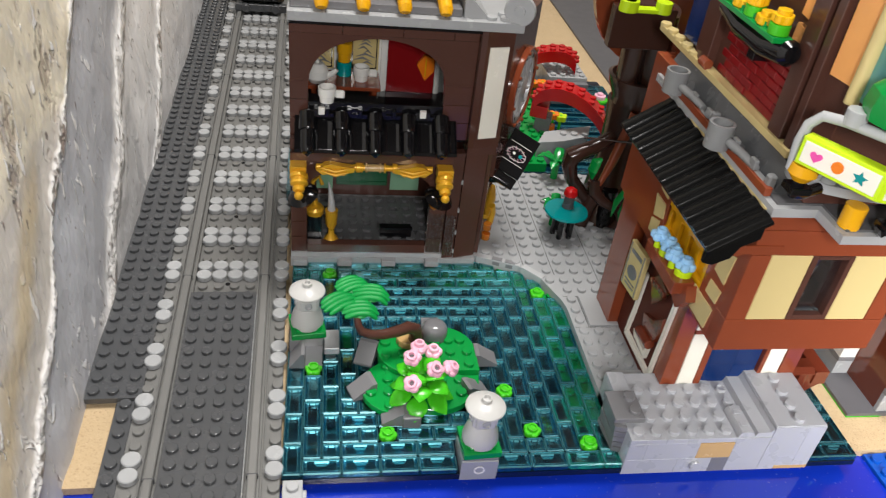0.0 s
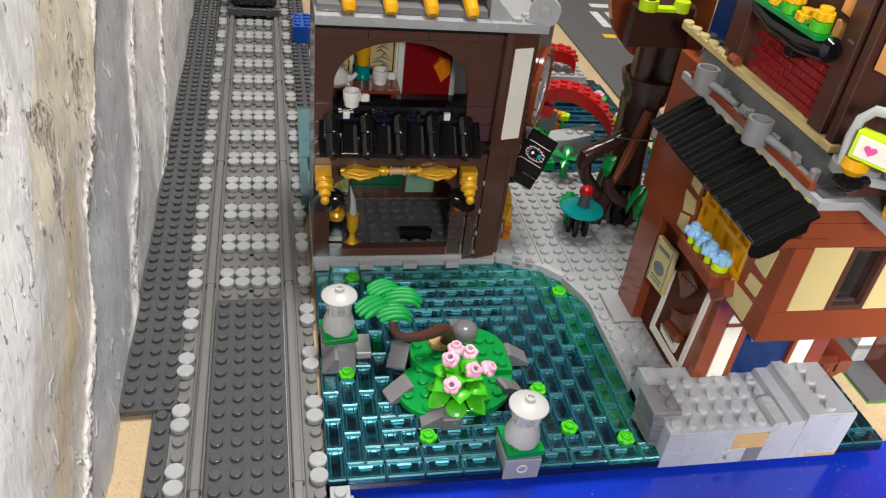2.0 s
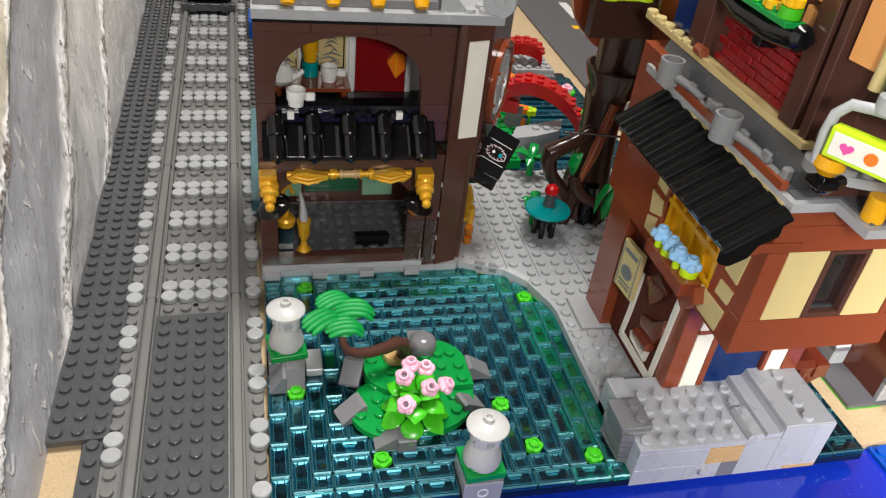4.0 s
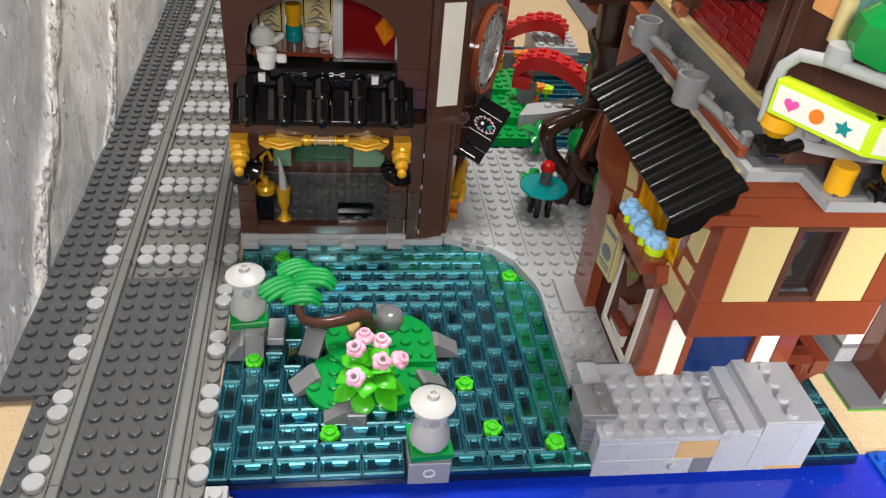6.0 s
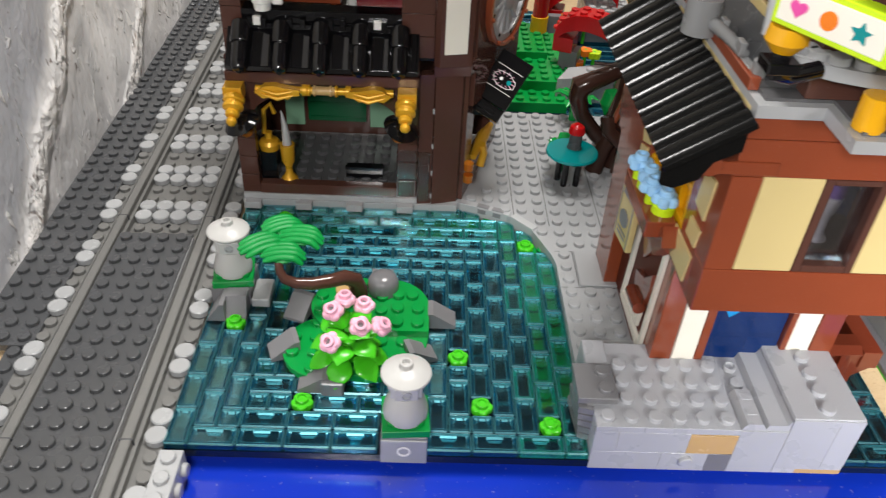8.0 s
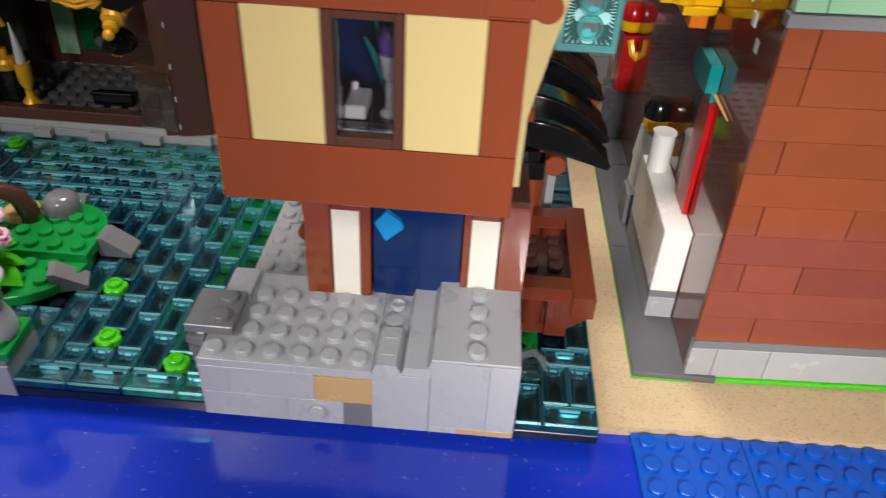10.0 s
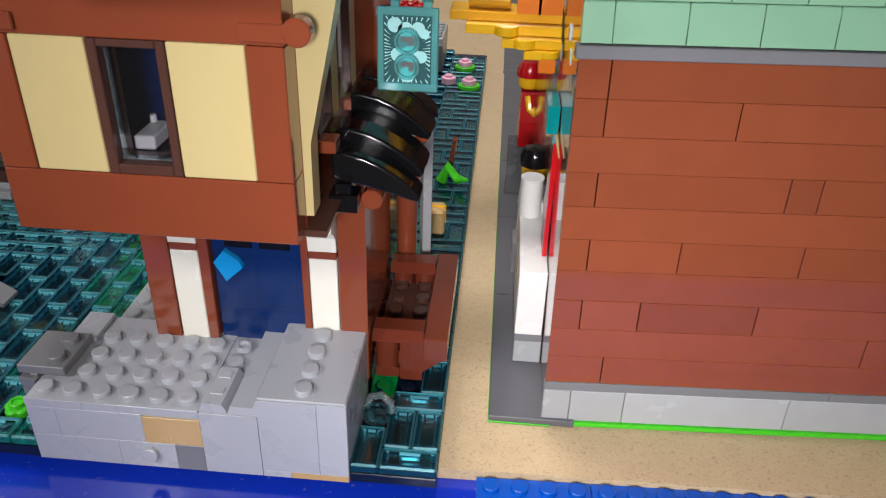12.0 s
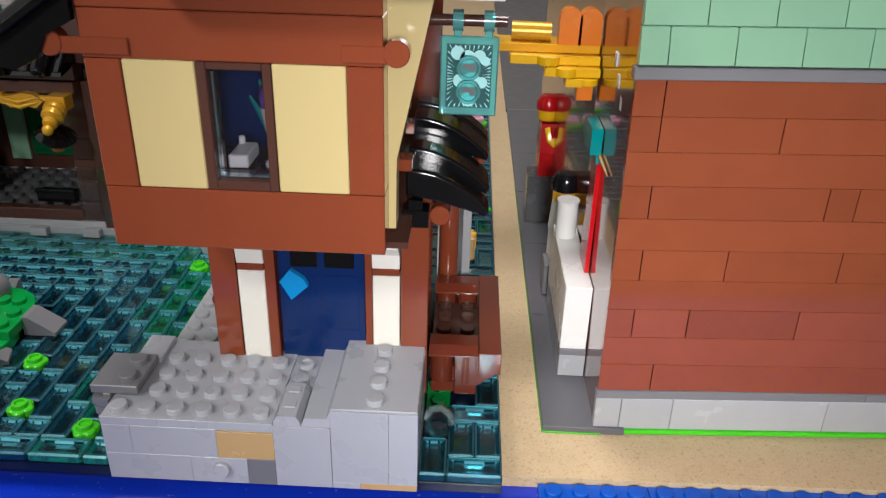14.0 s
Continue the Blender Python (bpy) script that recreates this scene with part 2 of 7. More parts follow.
    body = mix(math_of("MULTIPLY", math_of("MULTIPLY", window(slant, -19.0, -5.2, 0.8), span(high, 13.4, 14.8)), span(crumb, 0.3, 0.5, 0.4, 1.0)), body, (0.80, 0.73, 0.58))
    # Wedge-shaped shadow low on the wall, painted in as darker grey.
    wedge_shadow = math_of("MULTIPLY", math_of("MULTIPLY", span(along, 28.2, 27.4), span(slant, 15.5, 18.0)), span(slant, 29.0, 27.0))
    body = mix(math_of("MULTIPLY", wedge_shadow, 0.8), body, (0.55, 0.55, 0.56))
    body = mix(span(mottle, 0.57, 0.72, 0.0, 0.35), body, (0.40, 0.40, 0.42))
    fleck = math_of("MULTIPLY", span(chips, 0.60, 0.65, 0.0, 0.85), span(bare, 0.40, 0.55))
    body = mix(fleck, body, (0.90, 0.89, 0.88))
    body = mix(ridge, body, (0.93, 0.91, 0.89))
    gap = math_of("MULTIPLY", math_of("MULTIPLY", span(bare, 0.58, 0.64, 0.0, 0.9), span(flake, 0.42, 0.52)), math_of("MAXIMUM", ridges, span(slant, -5.0, -9.0, 0.0, 0.6)))
    body = mix(gap, body, (0.34, 0.25, 0.20))
    body = mix(span(pits, 0.335, 0.27, 0.0, 0.8), body, (0.16, 0.12, 0.11))
    l.new(body, p.inputs["Base Color"])
    p.inputs["Roughness"].default_value = 0.62
    relief = math_of("ADD", math_of("MULTIPLY", math_of("MULTIPLY", ridge, crumb), 2.2), math_of("MULTIPLY", smear, 0.6))
    relief = math_of("ADD", relief, math_of("MULTIPLY", fleck, 0.5))
    relief = math_of("SUBTRACT", math_of("ADD", relief, math_of("MULTIPLY", flake, 0.35)), gap)
    relief = math_of("SUBTRACT", relief, math_of("MULTIPLY", wedge_shadow, 0.3))
    bp = n.new("ShaderNodeBump")
    bp.inputs["Strength"].default_value, bp.inputs["Distance"].default_value = 0.85, 0.0026
    l.new(relief, bp.inputs["Height"])
    l.new(bp.outputs[0], p.inputs["Normal"])
    return m


PLASTER = plaster_material()


# ---- mesh building, all in studs ----
class Geo:
    def __init__(self, m=None):
        self.v, self.f, self.m = [], [], m or Matrix.Identity(4)

    def add(self, vs, fs):
        o = len(self.v)
        self.v += [self.m @ Vector(p) for p in vs]
        self.f += [[o + i for i in f] for f in fs]
        return self

    def convex(self, vs, fs):
        mid = sum((Vector(p) for p in vs), Vector()) / len(vs)
        out = []
        for f in fs:
            a, b, c = (Vector(vs[i]) for i in f[:3])
            nrm = (b - a).cross(c - b)
            fc = sum((Vector(vs[i]) for i in f), Vector()) / len(f)
            out.append(f if nrm.dot(fc - mid) > 0 else f[::-1])
        return self.add(vs, out)

    def box(self, x0, y0, z0, x1, y1, z1, c=0.03):
        lo, hi = (min(x0, x1), min(y0, y1), min(z0, z1)), (max(x0, x1), max(y0, y1), max(z0, z1))
        c = min(c, 0.3 * min(h - w for w, h in zip(lo, hi)))
        vs, at = [], {}
        for k in range(8):
            side = (k & 1, k >> 1 & 1, k >> 2 & 1)
            for ax in range(3):
                at[side, ax] = len(vs)
                vs.append(tuple((hi[a] - (a != ax) * c) if side[a] else (lo[a] + (a != ax) * c) for a in range(3)))
        fs = []
        for ax in range(3):
            b, d = (ax + 1) % 3, (ax + 2) % 3
            for sd in (0, 1):
                ring = []
                for u, w in ((0, 0), (1, 0), (1, 1), (0, 1)):
                    k = [0, 0, 0]
                    k[ax], k[b], k[d] = sd, u, w
                    ring.append(at[tuple(k), ax])
                fs.append(ring)
            for u in (0, 1):
                for w in (0, 1):
                    k0, k1 = [0, 0, 0], [0, 0, 0]
                    k0[b] = k1[b] = u
                    k0[d] = k1[d] = w
                    k1[ax] = 1
                    fs.append([at[tuple(k0), b], at[tuple(k1), b], at[tuple(k1), d], at[tuple(k0), d]])
        for k in range(8):
            side = (k & 1, k >> 1 & 1, k >> 2 & 1)
            fs.append([at[side, 0], at[side, 1], at[side, 2]])
        return self.convex(vs, fs)

    def lathe(self, prof, at=(0, 0, 0), axis="z", n=20, squash=1.0):
        """Turns (radius, height) pairs round an axis; heights go up."""
        vs, rows = [], []
        for r, h in prof:
            if r < 1e-6:
                rows.append([len(vs)])
                vs.append((0, 0, h))
            else:
                rows.append(list(range(len(vs), len(vs) + n)))
                vs += [(r * math.cos(2 * math.pi * k / n), squash * r * math.sin(2 * math.pi * k / n), h) for k in range(n)]
        fs = []
        for a, b in zip(rows, rows[1:]):
            for k in range(n):
                j = (k + 1) % n
                if len(a) == 1 and len(b) == 1:
                    continue
                if len(a) == 1:
                    fs.append([a[0], b[j], b[k]])
                elif len(b) == 1:
                    fs.append([a[k], a[j], b[0]])
                else:
                    fs.append([a[k], a[j], b[j], b[k]])
        turn = {"z": lambda p: p, "x": lambda p: (p[2], p[0], p[1]), "y": lambda p: (p[1], p[2], p[0])}[axis]
        return self.add([tuple(a + b for a, b in zip(at, turn(p))) for p in vs], fs)

    def cyl(self, x, y, z, r, h, axis="z", n=18, r2=None, c=0.03):
        r2 = r if r2 is None else r2
        return self.lathe([(0, 0), (r - c, 0), (r, c), (r2, h - c), (r2 - c, h), (0, h)], (x, y, z), axis, n)

    def stud(self, x, y, z, n=12, hole=False):
        if hole:
            return self.lathe([(0.3, 0), (0.3, 0.18), (0.28, 0.2), (0.2, 0.2), (0.18, 0.1), (0, 0.1)], (x, y, z), "z", n)
        return self.lathe([(0.31, 0), (0.31, 0.185), (0.28, 0.215), (0, 0.215)], (x, y, z), "z", n)

    def studs(self, x0, y0, nx, ny, z, skip=None, n=12):
        for i in range(nx):
            for j in range(ny):
                if not (skip and skip(x0 + i + 0.5, y0 + j + 0.5)):
                    self.stud(x0 + i + 0.5, y0 + j + 0.5, z, n)
        return self

    def plate(self, x0, y0, x1, y1, z0, z1, skip=None, n=12):
        self.box(x0, y0, z0, x1, y1, z1)
        return self.studs(x0, y0, int(round(x1 - x0)), int(round(y1 - y0)), z1, skip, n)

    def prism(self, pts, h0, h1, axis="z"):
        """Extrudes a polygon; axis x takes (y, z) points, axis y takes (x, z)."""
        area = sum(a[0] * b[1] - b[0] * a[1] for a, b in zip(pts, pts[1:] + pts[:1]))
        if (area < 0) != (axis == "y"):
            pts = pts[::-1]
        put = {"z": lambda p, h: (p[0], p[1], h), "x": lambda p, h: (h, p[0], p[1]), "y": lambda p, h: (p[0], h, p[1])}[axis]
        n = len(pts)
        vs = [put(p, h0) for p in pts] + [put(p, h1) for p in pts]
        fs = [list(range(n))[::-1], list(range(n, 2 * n))] + [[k, (k + 1) % n, n + (k + 1) % n, n + k] for k in range(n)]
        return self.add(vs, fs)

    def tube(self, pts, radii, n=12, flat=1.0):
        """A round bar along a bent path, with a radius at each point."""
        pts = [Vector(p) for p in pts]
        radii = radii if isinstance(radii, (list, tuple)) else [radii] * len(pts)
        vs, s = [], None
        for k, p in enumerate(pts):
            d = (pts[min(k + 1, len(pts) - 1)] - pts[max(k - 1, 0)]).normalized()
            if s is None:
                s = d.cross(Vector((0, 0, 1)))
                s = s if s.length > 0.05 else d.cross(Vector((0, 1, 0)))
            s = (s - d * s.dot(d)).normalized()
            w = s.cross(d).normalized()
            for j in range(n):
                a = 2 * math.pi * j / n
                vs.append(p + radii[k] * (math.cos(a) * s + flat * math.sin(a) * w))
        fs = [[k * n + j, (k + 1) * n + j, (k + 1) * n + (j + 1) % n, k * n + (j + 1) % n] for k in range(len(pts) - 1) for j in range(n)]
        fs += [list(range(n)), [len(vs) - n + j for j in range(n)][::-1]]
        return self.add(vs, fs)

    def arch(self, xa, xb, zs, zt, x0, x1, z0, z1, y0, y1, k=16):
        """A wall field x0..x1, z0..z1 above an arched opening that springs at zs and tops at zt."""
        mid, half = (xa + xb) / 2, (xb - xa) / 2
        bow = [(mid - half * math.cos(math.pi * t / k), zs + (zt - zs) * math.sin(math.pi * t / k) ** 0.8) for t in range(k + 1)]
        vs, fs = [], []
        front = [(x0, z0)] + [(xa, z0)] + bow + [(xb, z0), (x1, z0)]
        for (px, pz) in front:
            top = (min(max(px, x0), x1), z1)
            vs += [(px, y0, pz), (top[0], y0, top[1]), (px, y1, pz), (top[0], y1, top[1])]
        for i in range(len(front) - 1):
            a, b = 4 * i, 4 * i + 4
            fs += [[a, b, b + 1, a + 1], [a + 2, a + 3, b + 3, b + 2], [a, a + 2, b + 2, b], [a + 1, b + 1, b + 3, a + 3]]
        fs += [[0, 1, 3, 2], [len(vs) - 4, len(vs) - 2, len(vs) - 1, len(vs) - 3]]
        return self.add(vs, fs)


ORIGIN = {}


def mesh_of(name, g, material, origin=Vector()):
    me = bpy.data.meshes.new(name)
    me.from_pydata([S * p - origin for p in g.v], [], g.f)
    me.materials.append(material)
    me.polygons.foreach_set("use_smooth", [True] * len(me.polygons))
    me.set_sharp_from_angle(angle=radians(32))
    return me


def thing(name, label, category, at=(0, 0, 0), group="", kind=""):
    ob = new(name)
    ob.empty_display_size = 0.005
    ob.location = S * Vector(at)
    ORIGIN[ob.name] = S * Vector(at)
    return tagged(ob, label, category, group, kind)


def part(name, g, material, parent, label="", at=None):
    """One mesh under a thing or part. g: a Geo in world studs, or a mesh of its own that is put at a place."""
    origin = ORIGIN[parent.name]
    if isinstance(g, Geo):
        ob = new(name, mesh_of(name, g, material, origin))
        ORIGIN[ob.name] = origin
    else:
        ob = new(name, g)
        ob.location = S * Vector(at) - origin
        ORIGIN[ob.name] = S * Vector(at)
    ob.parent = parent
    if label:
        ob["label"] = label
    return ob


def solo(name, g, material, label, category, at=(0, 0, 0), group="", kind=""):
    """A thing of one mesh."""
    o = S * Vector(at)
    ob = new(name, mesh_of(name, g, material, o))
    ob.location = o
    ORIGIN[ob.name] = o
    return tagged(ob, label, category, group, kind)


def turned(deg, at=(0, 0, 0), axis="Z"):
    return Matrix.Translation(at) @ Matrix.Rotation(radians(deg), 4, axis)


# ---- large structure ----
solo("ground", Geo().prism([(-60, -0.55), (130, 2.6), (130, 160), (-60, 160)], -0.5, -0.03), MDF,
     "tan fibreboard layout board under the toy town", "board", kind="structure")
solo("front_board", Geo().box(-60, -8, -2.2, 130, 150, -0.504, 0.06), TABLEBLUE,
     "glossy dusty blue board along the front edge", "board", kind="structure")


def rough_wall():
    g = Geo()
    ny, nz, y0, y1, z0, z1 = 260, 110, -45.0, 100.0, -0.5, 60.0
    vs, fs = [], []
    for j in range(ny + 1):
        for k in range(nz + 1):
            y, z = y0 + (y1 - y0) * j / ny, z0 + (z1 - z0) * k / nz
            x = -10.5 - 0.026 * y - 0.055 * z
            d = noise.fractal(Vector((y * 0.10, z * 0.05, 3.1)), 1.0, 2.0, 5) * 0.45 + noise.noise(Vector((y * 0.7, z * 0.5, 9.0))) * 0.10
            u = y - 1.35 * z + 2.5 * noise.noise(Vector((y * 0.16, z * 0.10, 5.0)))
            d += 0.28 * math.exp(-((u + 5.3) / 0.8) ** 2) + 0.22 * math.exp(-((u - 12.6) / 1.4) ** 2) + 0.25 * math.exp(-((u - 31.2) / 1.2) ** 2)
            vs.append((x + min(d, 0.35) * min(1.0, 0.3 + 0.25 * (z + 0.5)), y, z))
    for j in range(ny):
        for k in range(nz):
            a = j * (nz + 1) + k
            fs.append([a, a + nz + 1, a + nz + 2, a + 1])
    g.add(vs, fs)
    g.f = [f[::-1] for f in g.f]
    b = len(g.v)
    g.add([(-14, y0, z0), (-24, y0, z0), (-24, y0, z1), (-16, y0, z1)], [[0, 1, 2, 3]])
    return g


solo("wall_west", rough_wall(), PLASTER, "rough whitewashed concrete wall with chipped patches", "wall", kind="structure")
solo("floor", Geo().box(-60, -110, -94, 130, 150, -90), ROOM, "plain dim room floor far below the layout", "floor", kind="structure")
solo("wall_north", Geo().box(-60, 150, -90, 130, 154, 170), ROOM, "plain dim room wall", "wall", kind="structure")
solo("wall_east", Geo().box(126, -110, -90, 130, 150, 170), ROOM, "plain dim room wall", "wall", kind="structure")
solo("wall_south", Geo().box(-60, -114, -90, 130, -110, 170), ROOM, "plain dim room wall", "wall", kind="structure")
solo("ceiling", Geo().box(-60, -110, 170, 130, 150, 174), ROOM, "plain pale ceiling", "ceiling", kind="structure")

# ---- railway ----
TRACK = turned(1.2, (0.14, 0, 0))


def railway():
    t = thing("railway_track", "grey toy railway track with light grey round plates as ballast", "track", (-4, 20, 0))
    base = Geo(TRACK).box(-8, -30, -0.02, -0.2, 82, 0.396)
    for y in range(-28, 80, 4):
        for i in (-8, -1):
            base.studs(i, y + 2, 1, 2, 0.4, n=10)
        if y >= 12:
            base.studs(-6, y + 2, 4, 2, 0.4, n=10)
    part("sleeper_bed", base, MGREY, t, "dusty grey plate bed")
    for s in (-6.45, -1.55):
        prof = [(-0.47, 0.4), (0.47, 0.4), (0.47, 0.8), (0.38, 0.84), (0.34, 0.68), (0.24, 0.68), (0.22, 1.02), (0.16, 1.06), (-0.16, 1.06), (-0.22, 1.02), (-0.24, 0.68), (-0.34, 0.68), (-0.38, 0.84), (-0.47, 0.8)]
        g = Geo(TRACK).prism([(s + x, h) for x, h in prof], -30, 82, "y")
        part("rail", g, MGREY, t)
        for y in (-16, 0, 16, 32, 48, 64):
            part("rail_joint", Geo(TRACK).box(s - 0.3, y - 0.05, 0.66, s + 0.3, y + 0.05, 1.075), DGREY, t)
    disc = mesh_of("round_plate", Geo().lathe([(0, 0), (0.44, 0), (0.49, 0.06), (0.49, 0.34), (0.44, 0.4), (0, 0.4)], n=14), LGREY)
    for y in range(-8, 76, 4):
        cells = [(-7.5, 0), (-7.5, 1), (-0.5, 0), (-0.5, 1)]
        if y > 14:
            cells += [(-5.5 + i, j) for i in range(4) for j in (0, 1)]
        for x, j in cells:
            p = TRACK @ Vector((x, y + j + 0.5, 0.4))
            part("round_plate", disc, LGREY, t, at=p)
    for y in range(16, 78, 4):
        part("pin_hole", Geo(TRACK).cyl(-3.95, y - 0.15, 0.4, 0.16, 0.03, n=10), BLACK, t)


railway()
g = Geo(TRACK).plate(-6, -30.92, -2, 14.08, 0.82, 1.22)
# Added strip that draws the bright line on the crossing plate's edge.
solo("plate_lip", Geo(TRACK).box(-1.995, -30.9, 0.84, -1.955, 13.9, 1.12, 0.01), LGREY, "thin pale grey strip added as the crossing plate's bright edge line", "strip", (-2, 0, 0.84))
solo("crossing_plate", g, DGREY, "long dark grey studded plate laid between the rails", "plate", (-4, 0, 0.82))
STRIP = turned(1.5, (-7.72, 5.62, 0))
for k, (ya, yb) in enumerate(((0, 16), (16, 32), (32, 48), (48, 64), (64, 72))):
    solo("verge_plate", Geo(STRIP).plate(-3, ya + 0.01, 0, yb - 0.01, 0.2, 0.62, n=10), DGREY,
         "dark grey studded plate along the concrete wall", "plate", (-9.5, 6 + ya, 0.2), group="plates along the wall")
solo("verge_filler", Geo(TRACK).plate(-9, -16, -8, 6, 0.0, 0.35, n=10), DGREY, "narrow dark grey studded plate beside the track", "plate", (-8.5, -5, 0))
solo("verge_underlay", Geo(TRACK).box(-10.6, 7, -0.02, -8.02, 82, 0.16), DGREY, "dark grey flat underlay plate beside the track", "plate", (-9, 40, 0))


def edge_bricks():
    t = thing("edge_brick", "light grey one stud wide bricks along the board edge", "brick", (0.4, -4, -0.1))
    for y in (-8, -4):
        b = part("brick", Geo().box(0.1, y - 0.394, -0.5, 1.08, y + 3.55, 1.0), LGREY, t)
        for k in range(4):
            part("stud", Geo().stud(0.59, y + 0.08 + k, 1.0), LGREY, b)
            part("side_stud", Geo().lathe([(0.3, 0), (0.3, 0.16), (0.26, 0.2), (0, 0.2)], (1.07, y + 0.08 + k, 0.3), "x", 14), LGREY, b)


edge_bricks()
solo("loose_slope", Geo().prism([(-3.25, -0.5), (-5.25, -0.5), (-5.25, -0.2), (-3.85, 0.9), (-3.25, 0.9)], 1.3, 2.4, "x"), ORANGE,
     "loose orange sloped brick lying beside the edge bricks", "brick", (1.85, -4.2, -0.5))


def train():
    t = thing("locomotive", "dark locomotive standing far along the track", "train", (-5, 68, 0.8))
    m = turned(1.2, (-5.25, 66.6, -0.5))
    part("body", Geo(m).box(-2.6, 0.6, 2.2, 2.6, 12, 8.2, 0.3).box(-2.2, -0.4, 2.6, 2.2, 0.7, 5.2, 0.2), BLACK, t)
    part("buffer_beam", Geo(m).box(-2.9, -0.6, 1.6, 2.9, 0.2, 2.4), DGREY, t)
    for x in (-1.7, 1.7):
        part("buffer", Geo(m).cyl(x, -1.2, 2.1, 0.45, 0.8, "y"), DGREY, t)
        part("wheel", Geo(m).cyl(x - 0.3, 2.0, 1.6, 0.9, 0.6, "x"), BLACK, t)


train()
solo("blue_brick", Geo().plate(-0.9, 59, 1.1, 63, 0.64, 2.6), BLUE, "blue brick beside the track", "brick", (0.1, 61, 0.8))
solo("side_plate", Geo(TRACK).plate(-0.18, 41, 1.82, 74, 0.2, 0.62, n=10), DGREY, "dark grey studded plate beside the far track", "plate", (0, 57, 0.2))
for k in range(5):
    solo("clear_brick", Geo().box(-0.75, 25.5 + 3 * k, 0.42, -0.12 if k < 2 else 0.5, 28.45 + 3 * k, 1.7), trans("clear_teal_brick", (0.25, 0.62, 0.72), 0.3, 0.15, 2.0) if k == 0 else bpy.data.materials["clear_teal_brick"],
         "clear teal brick beside the track behind the tea house", "brick", (-0.45, 27 + 3 * k, 0.42), group="clear bricks beside the track")


# ---- pond ----
LILIES = [(1.5, 7.5), (5.5, 2.5), (12.5, 5.5), (13.5, 2.5), (16.5, 1.5), (16.5, 14.5), (2.5, 16.5)]


def tile_mesh(name, w, d, rim, glint_slips=True):
    """A clear tile: chamfered outside, hollow underneath like the moulded piece, with painted glints added inside its
    far wall.
    """
    g = Geo().box(0.012, 0.012, 0, w - 0.012, d - 0.012, 0.4, 0.07)
    i, t = 0.25, 0.27
    vs = [(x, y, z) for z in (0.004, t) for x, y in ((i, i), (w - i, i), (w - i, d - i), (i, d - i))]
    g.add(vs, [[4, 7, 6, 5], [0, 4, 5, 1], [1, 5, 6, 2], [2, 6, 7, 3], [3, 7, 4, 0]])
    o = 0.04
    ring = [(x, y, t + 0.03) for x, y in ((o, o), (w - o, o), (w - o, d - o), (o, d - o), (i, i), (w - i, i), (w - i, d - i), (i, d - i))]
    g.add(ring, [[0, 1, 5, 4], [1, 2, 6, 5], [3, 0, 4, 7]])
    g.add([(o, d - i, 0.12), (w - o, d - i, 0.12), (w - o, d - o, 0.12), (o, d - o, 0.12)], [[0, 1, 2, 3]])
    n1 = len(g.f)
    # Added slips at the far wall and flat bright lines imitate glints.
    def slip(q0, q1, xa, xb):
        qs = [q0 + (q1 - q0) * k / 4 for k in range(5)]
        g.add([(x, d + 0.27 - 0.7 * math.sin(q), -0.27 + 0.7 * math.cos(q)) for q in qs for x in (xa, xb)], [[2 * k, 2 * k + 2, 2 * k + 3, 2 * k + 1] for k in range(4)])
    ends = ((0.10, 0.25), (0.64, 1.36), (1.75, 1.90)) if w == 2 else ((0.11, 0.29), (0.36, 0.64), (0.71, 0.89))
    for xa, xb in ends if glint_slips else ():
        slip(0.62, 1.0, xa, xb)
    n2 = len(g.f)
    if glint_slips:
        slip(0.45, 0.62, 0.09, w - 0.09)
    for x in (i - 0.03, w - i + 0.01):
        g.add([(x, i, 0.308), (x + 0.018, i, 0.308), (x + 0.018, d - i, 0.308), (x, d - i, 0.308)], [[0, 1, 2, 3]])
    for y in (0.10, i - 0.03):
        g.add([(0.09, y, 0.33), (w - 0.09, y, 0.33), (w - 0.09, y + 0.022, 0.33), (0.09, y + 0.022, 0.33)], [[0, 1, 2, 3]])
    me = mesh_of(name, g, WATER)
    me.materials.append(rim)
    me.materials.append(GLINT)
    me.materials.append(GLINT_LINE)
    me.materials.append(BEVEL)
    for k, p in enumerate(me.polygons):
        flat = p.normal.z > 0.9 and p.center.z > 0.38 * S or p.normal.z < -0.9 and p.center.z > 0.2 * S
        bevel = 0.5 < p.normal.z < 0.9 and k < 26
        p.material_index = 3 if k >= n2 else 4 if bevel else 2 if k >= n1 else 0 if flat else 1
    return me


TILES = {(w, d, k): tile_mesh("water_tile", w, d, r) for w, d in ((1, 2), (2, 1), (1, 1)) for k, r in ((0, WATER_RIM), (1, GWATER))}
# Far-water tiles lack the added glint slips; the thin bright lines stay.
PLAIN = {(w, d): tile_mesh("water_tile", w, d, WATER_RIM, False) for w, d in ((1, 2), (2, 1))}


def shore_x(y):
    """Where the shore begins, along the pond's right edge."""
    if y < 13:
        return 18.0
    if y < 15.4:
        return 18.0 - (y - 13) * 0.42
    return 17.0 - (y - 15.4) * 0.9 if y < 16.75 else 15.8 - (y - 16.75) * 2.3


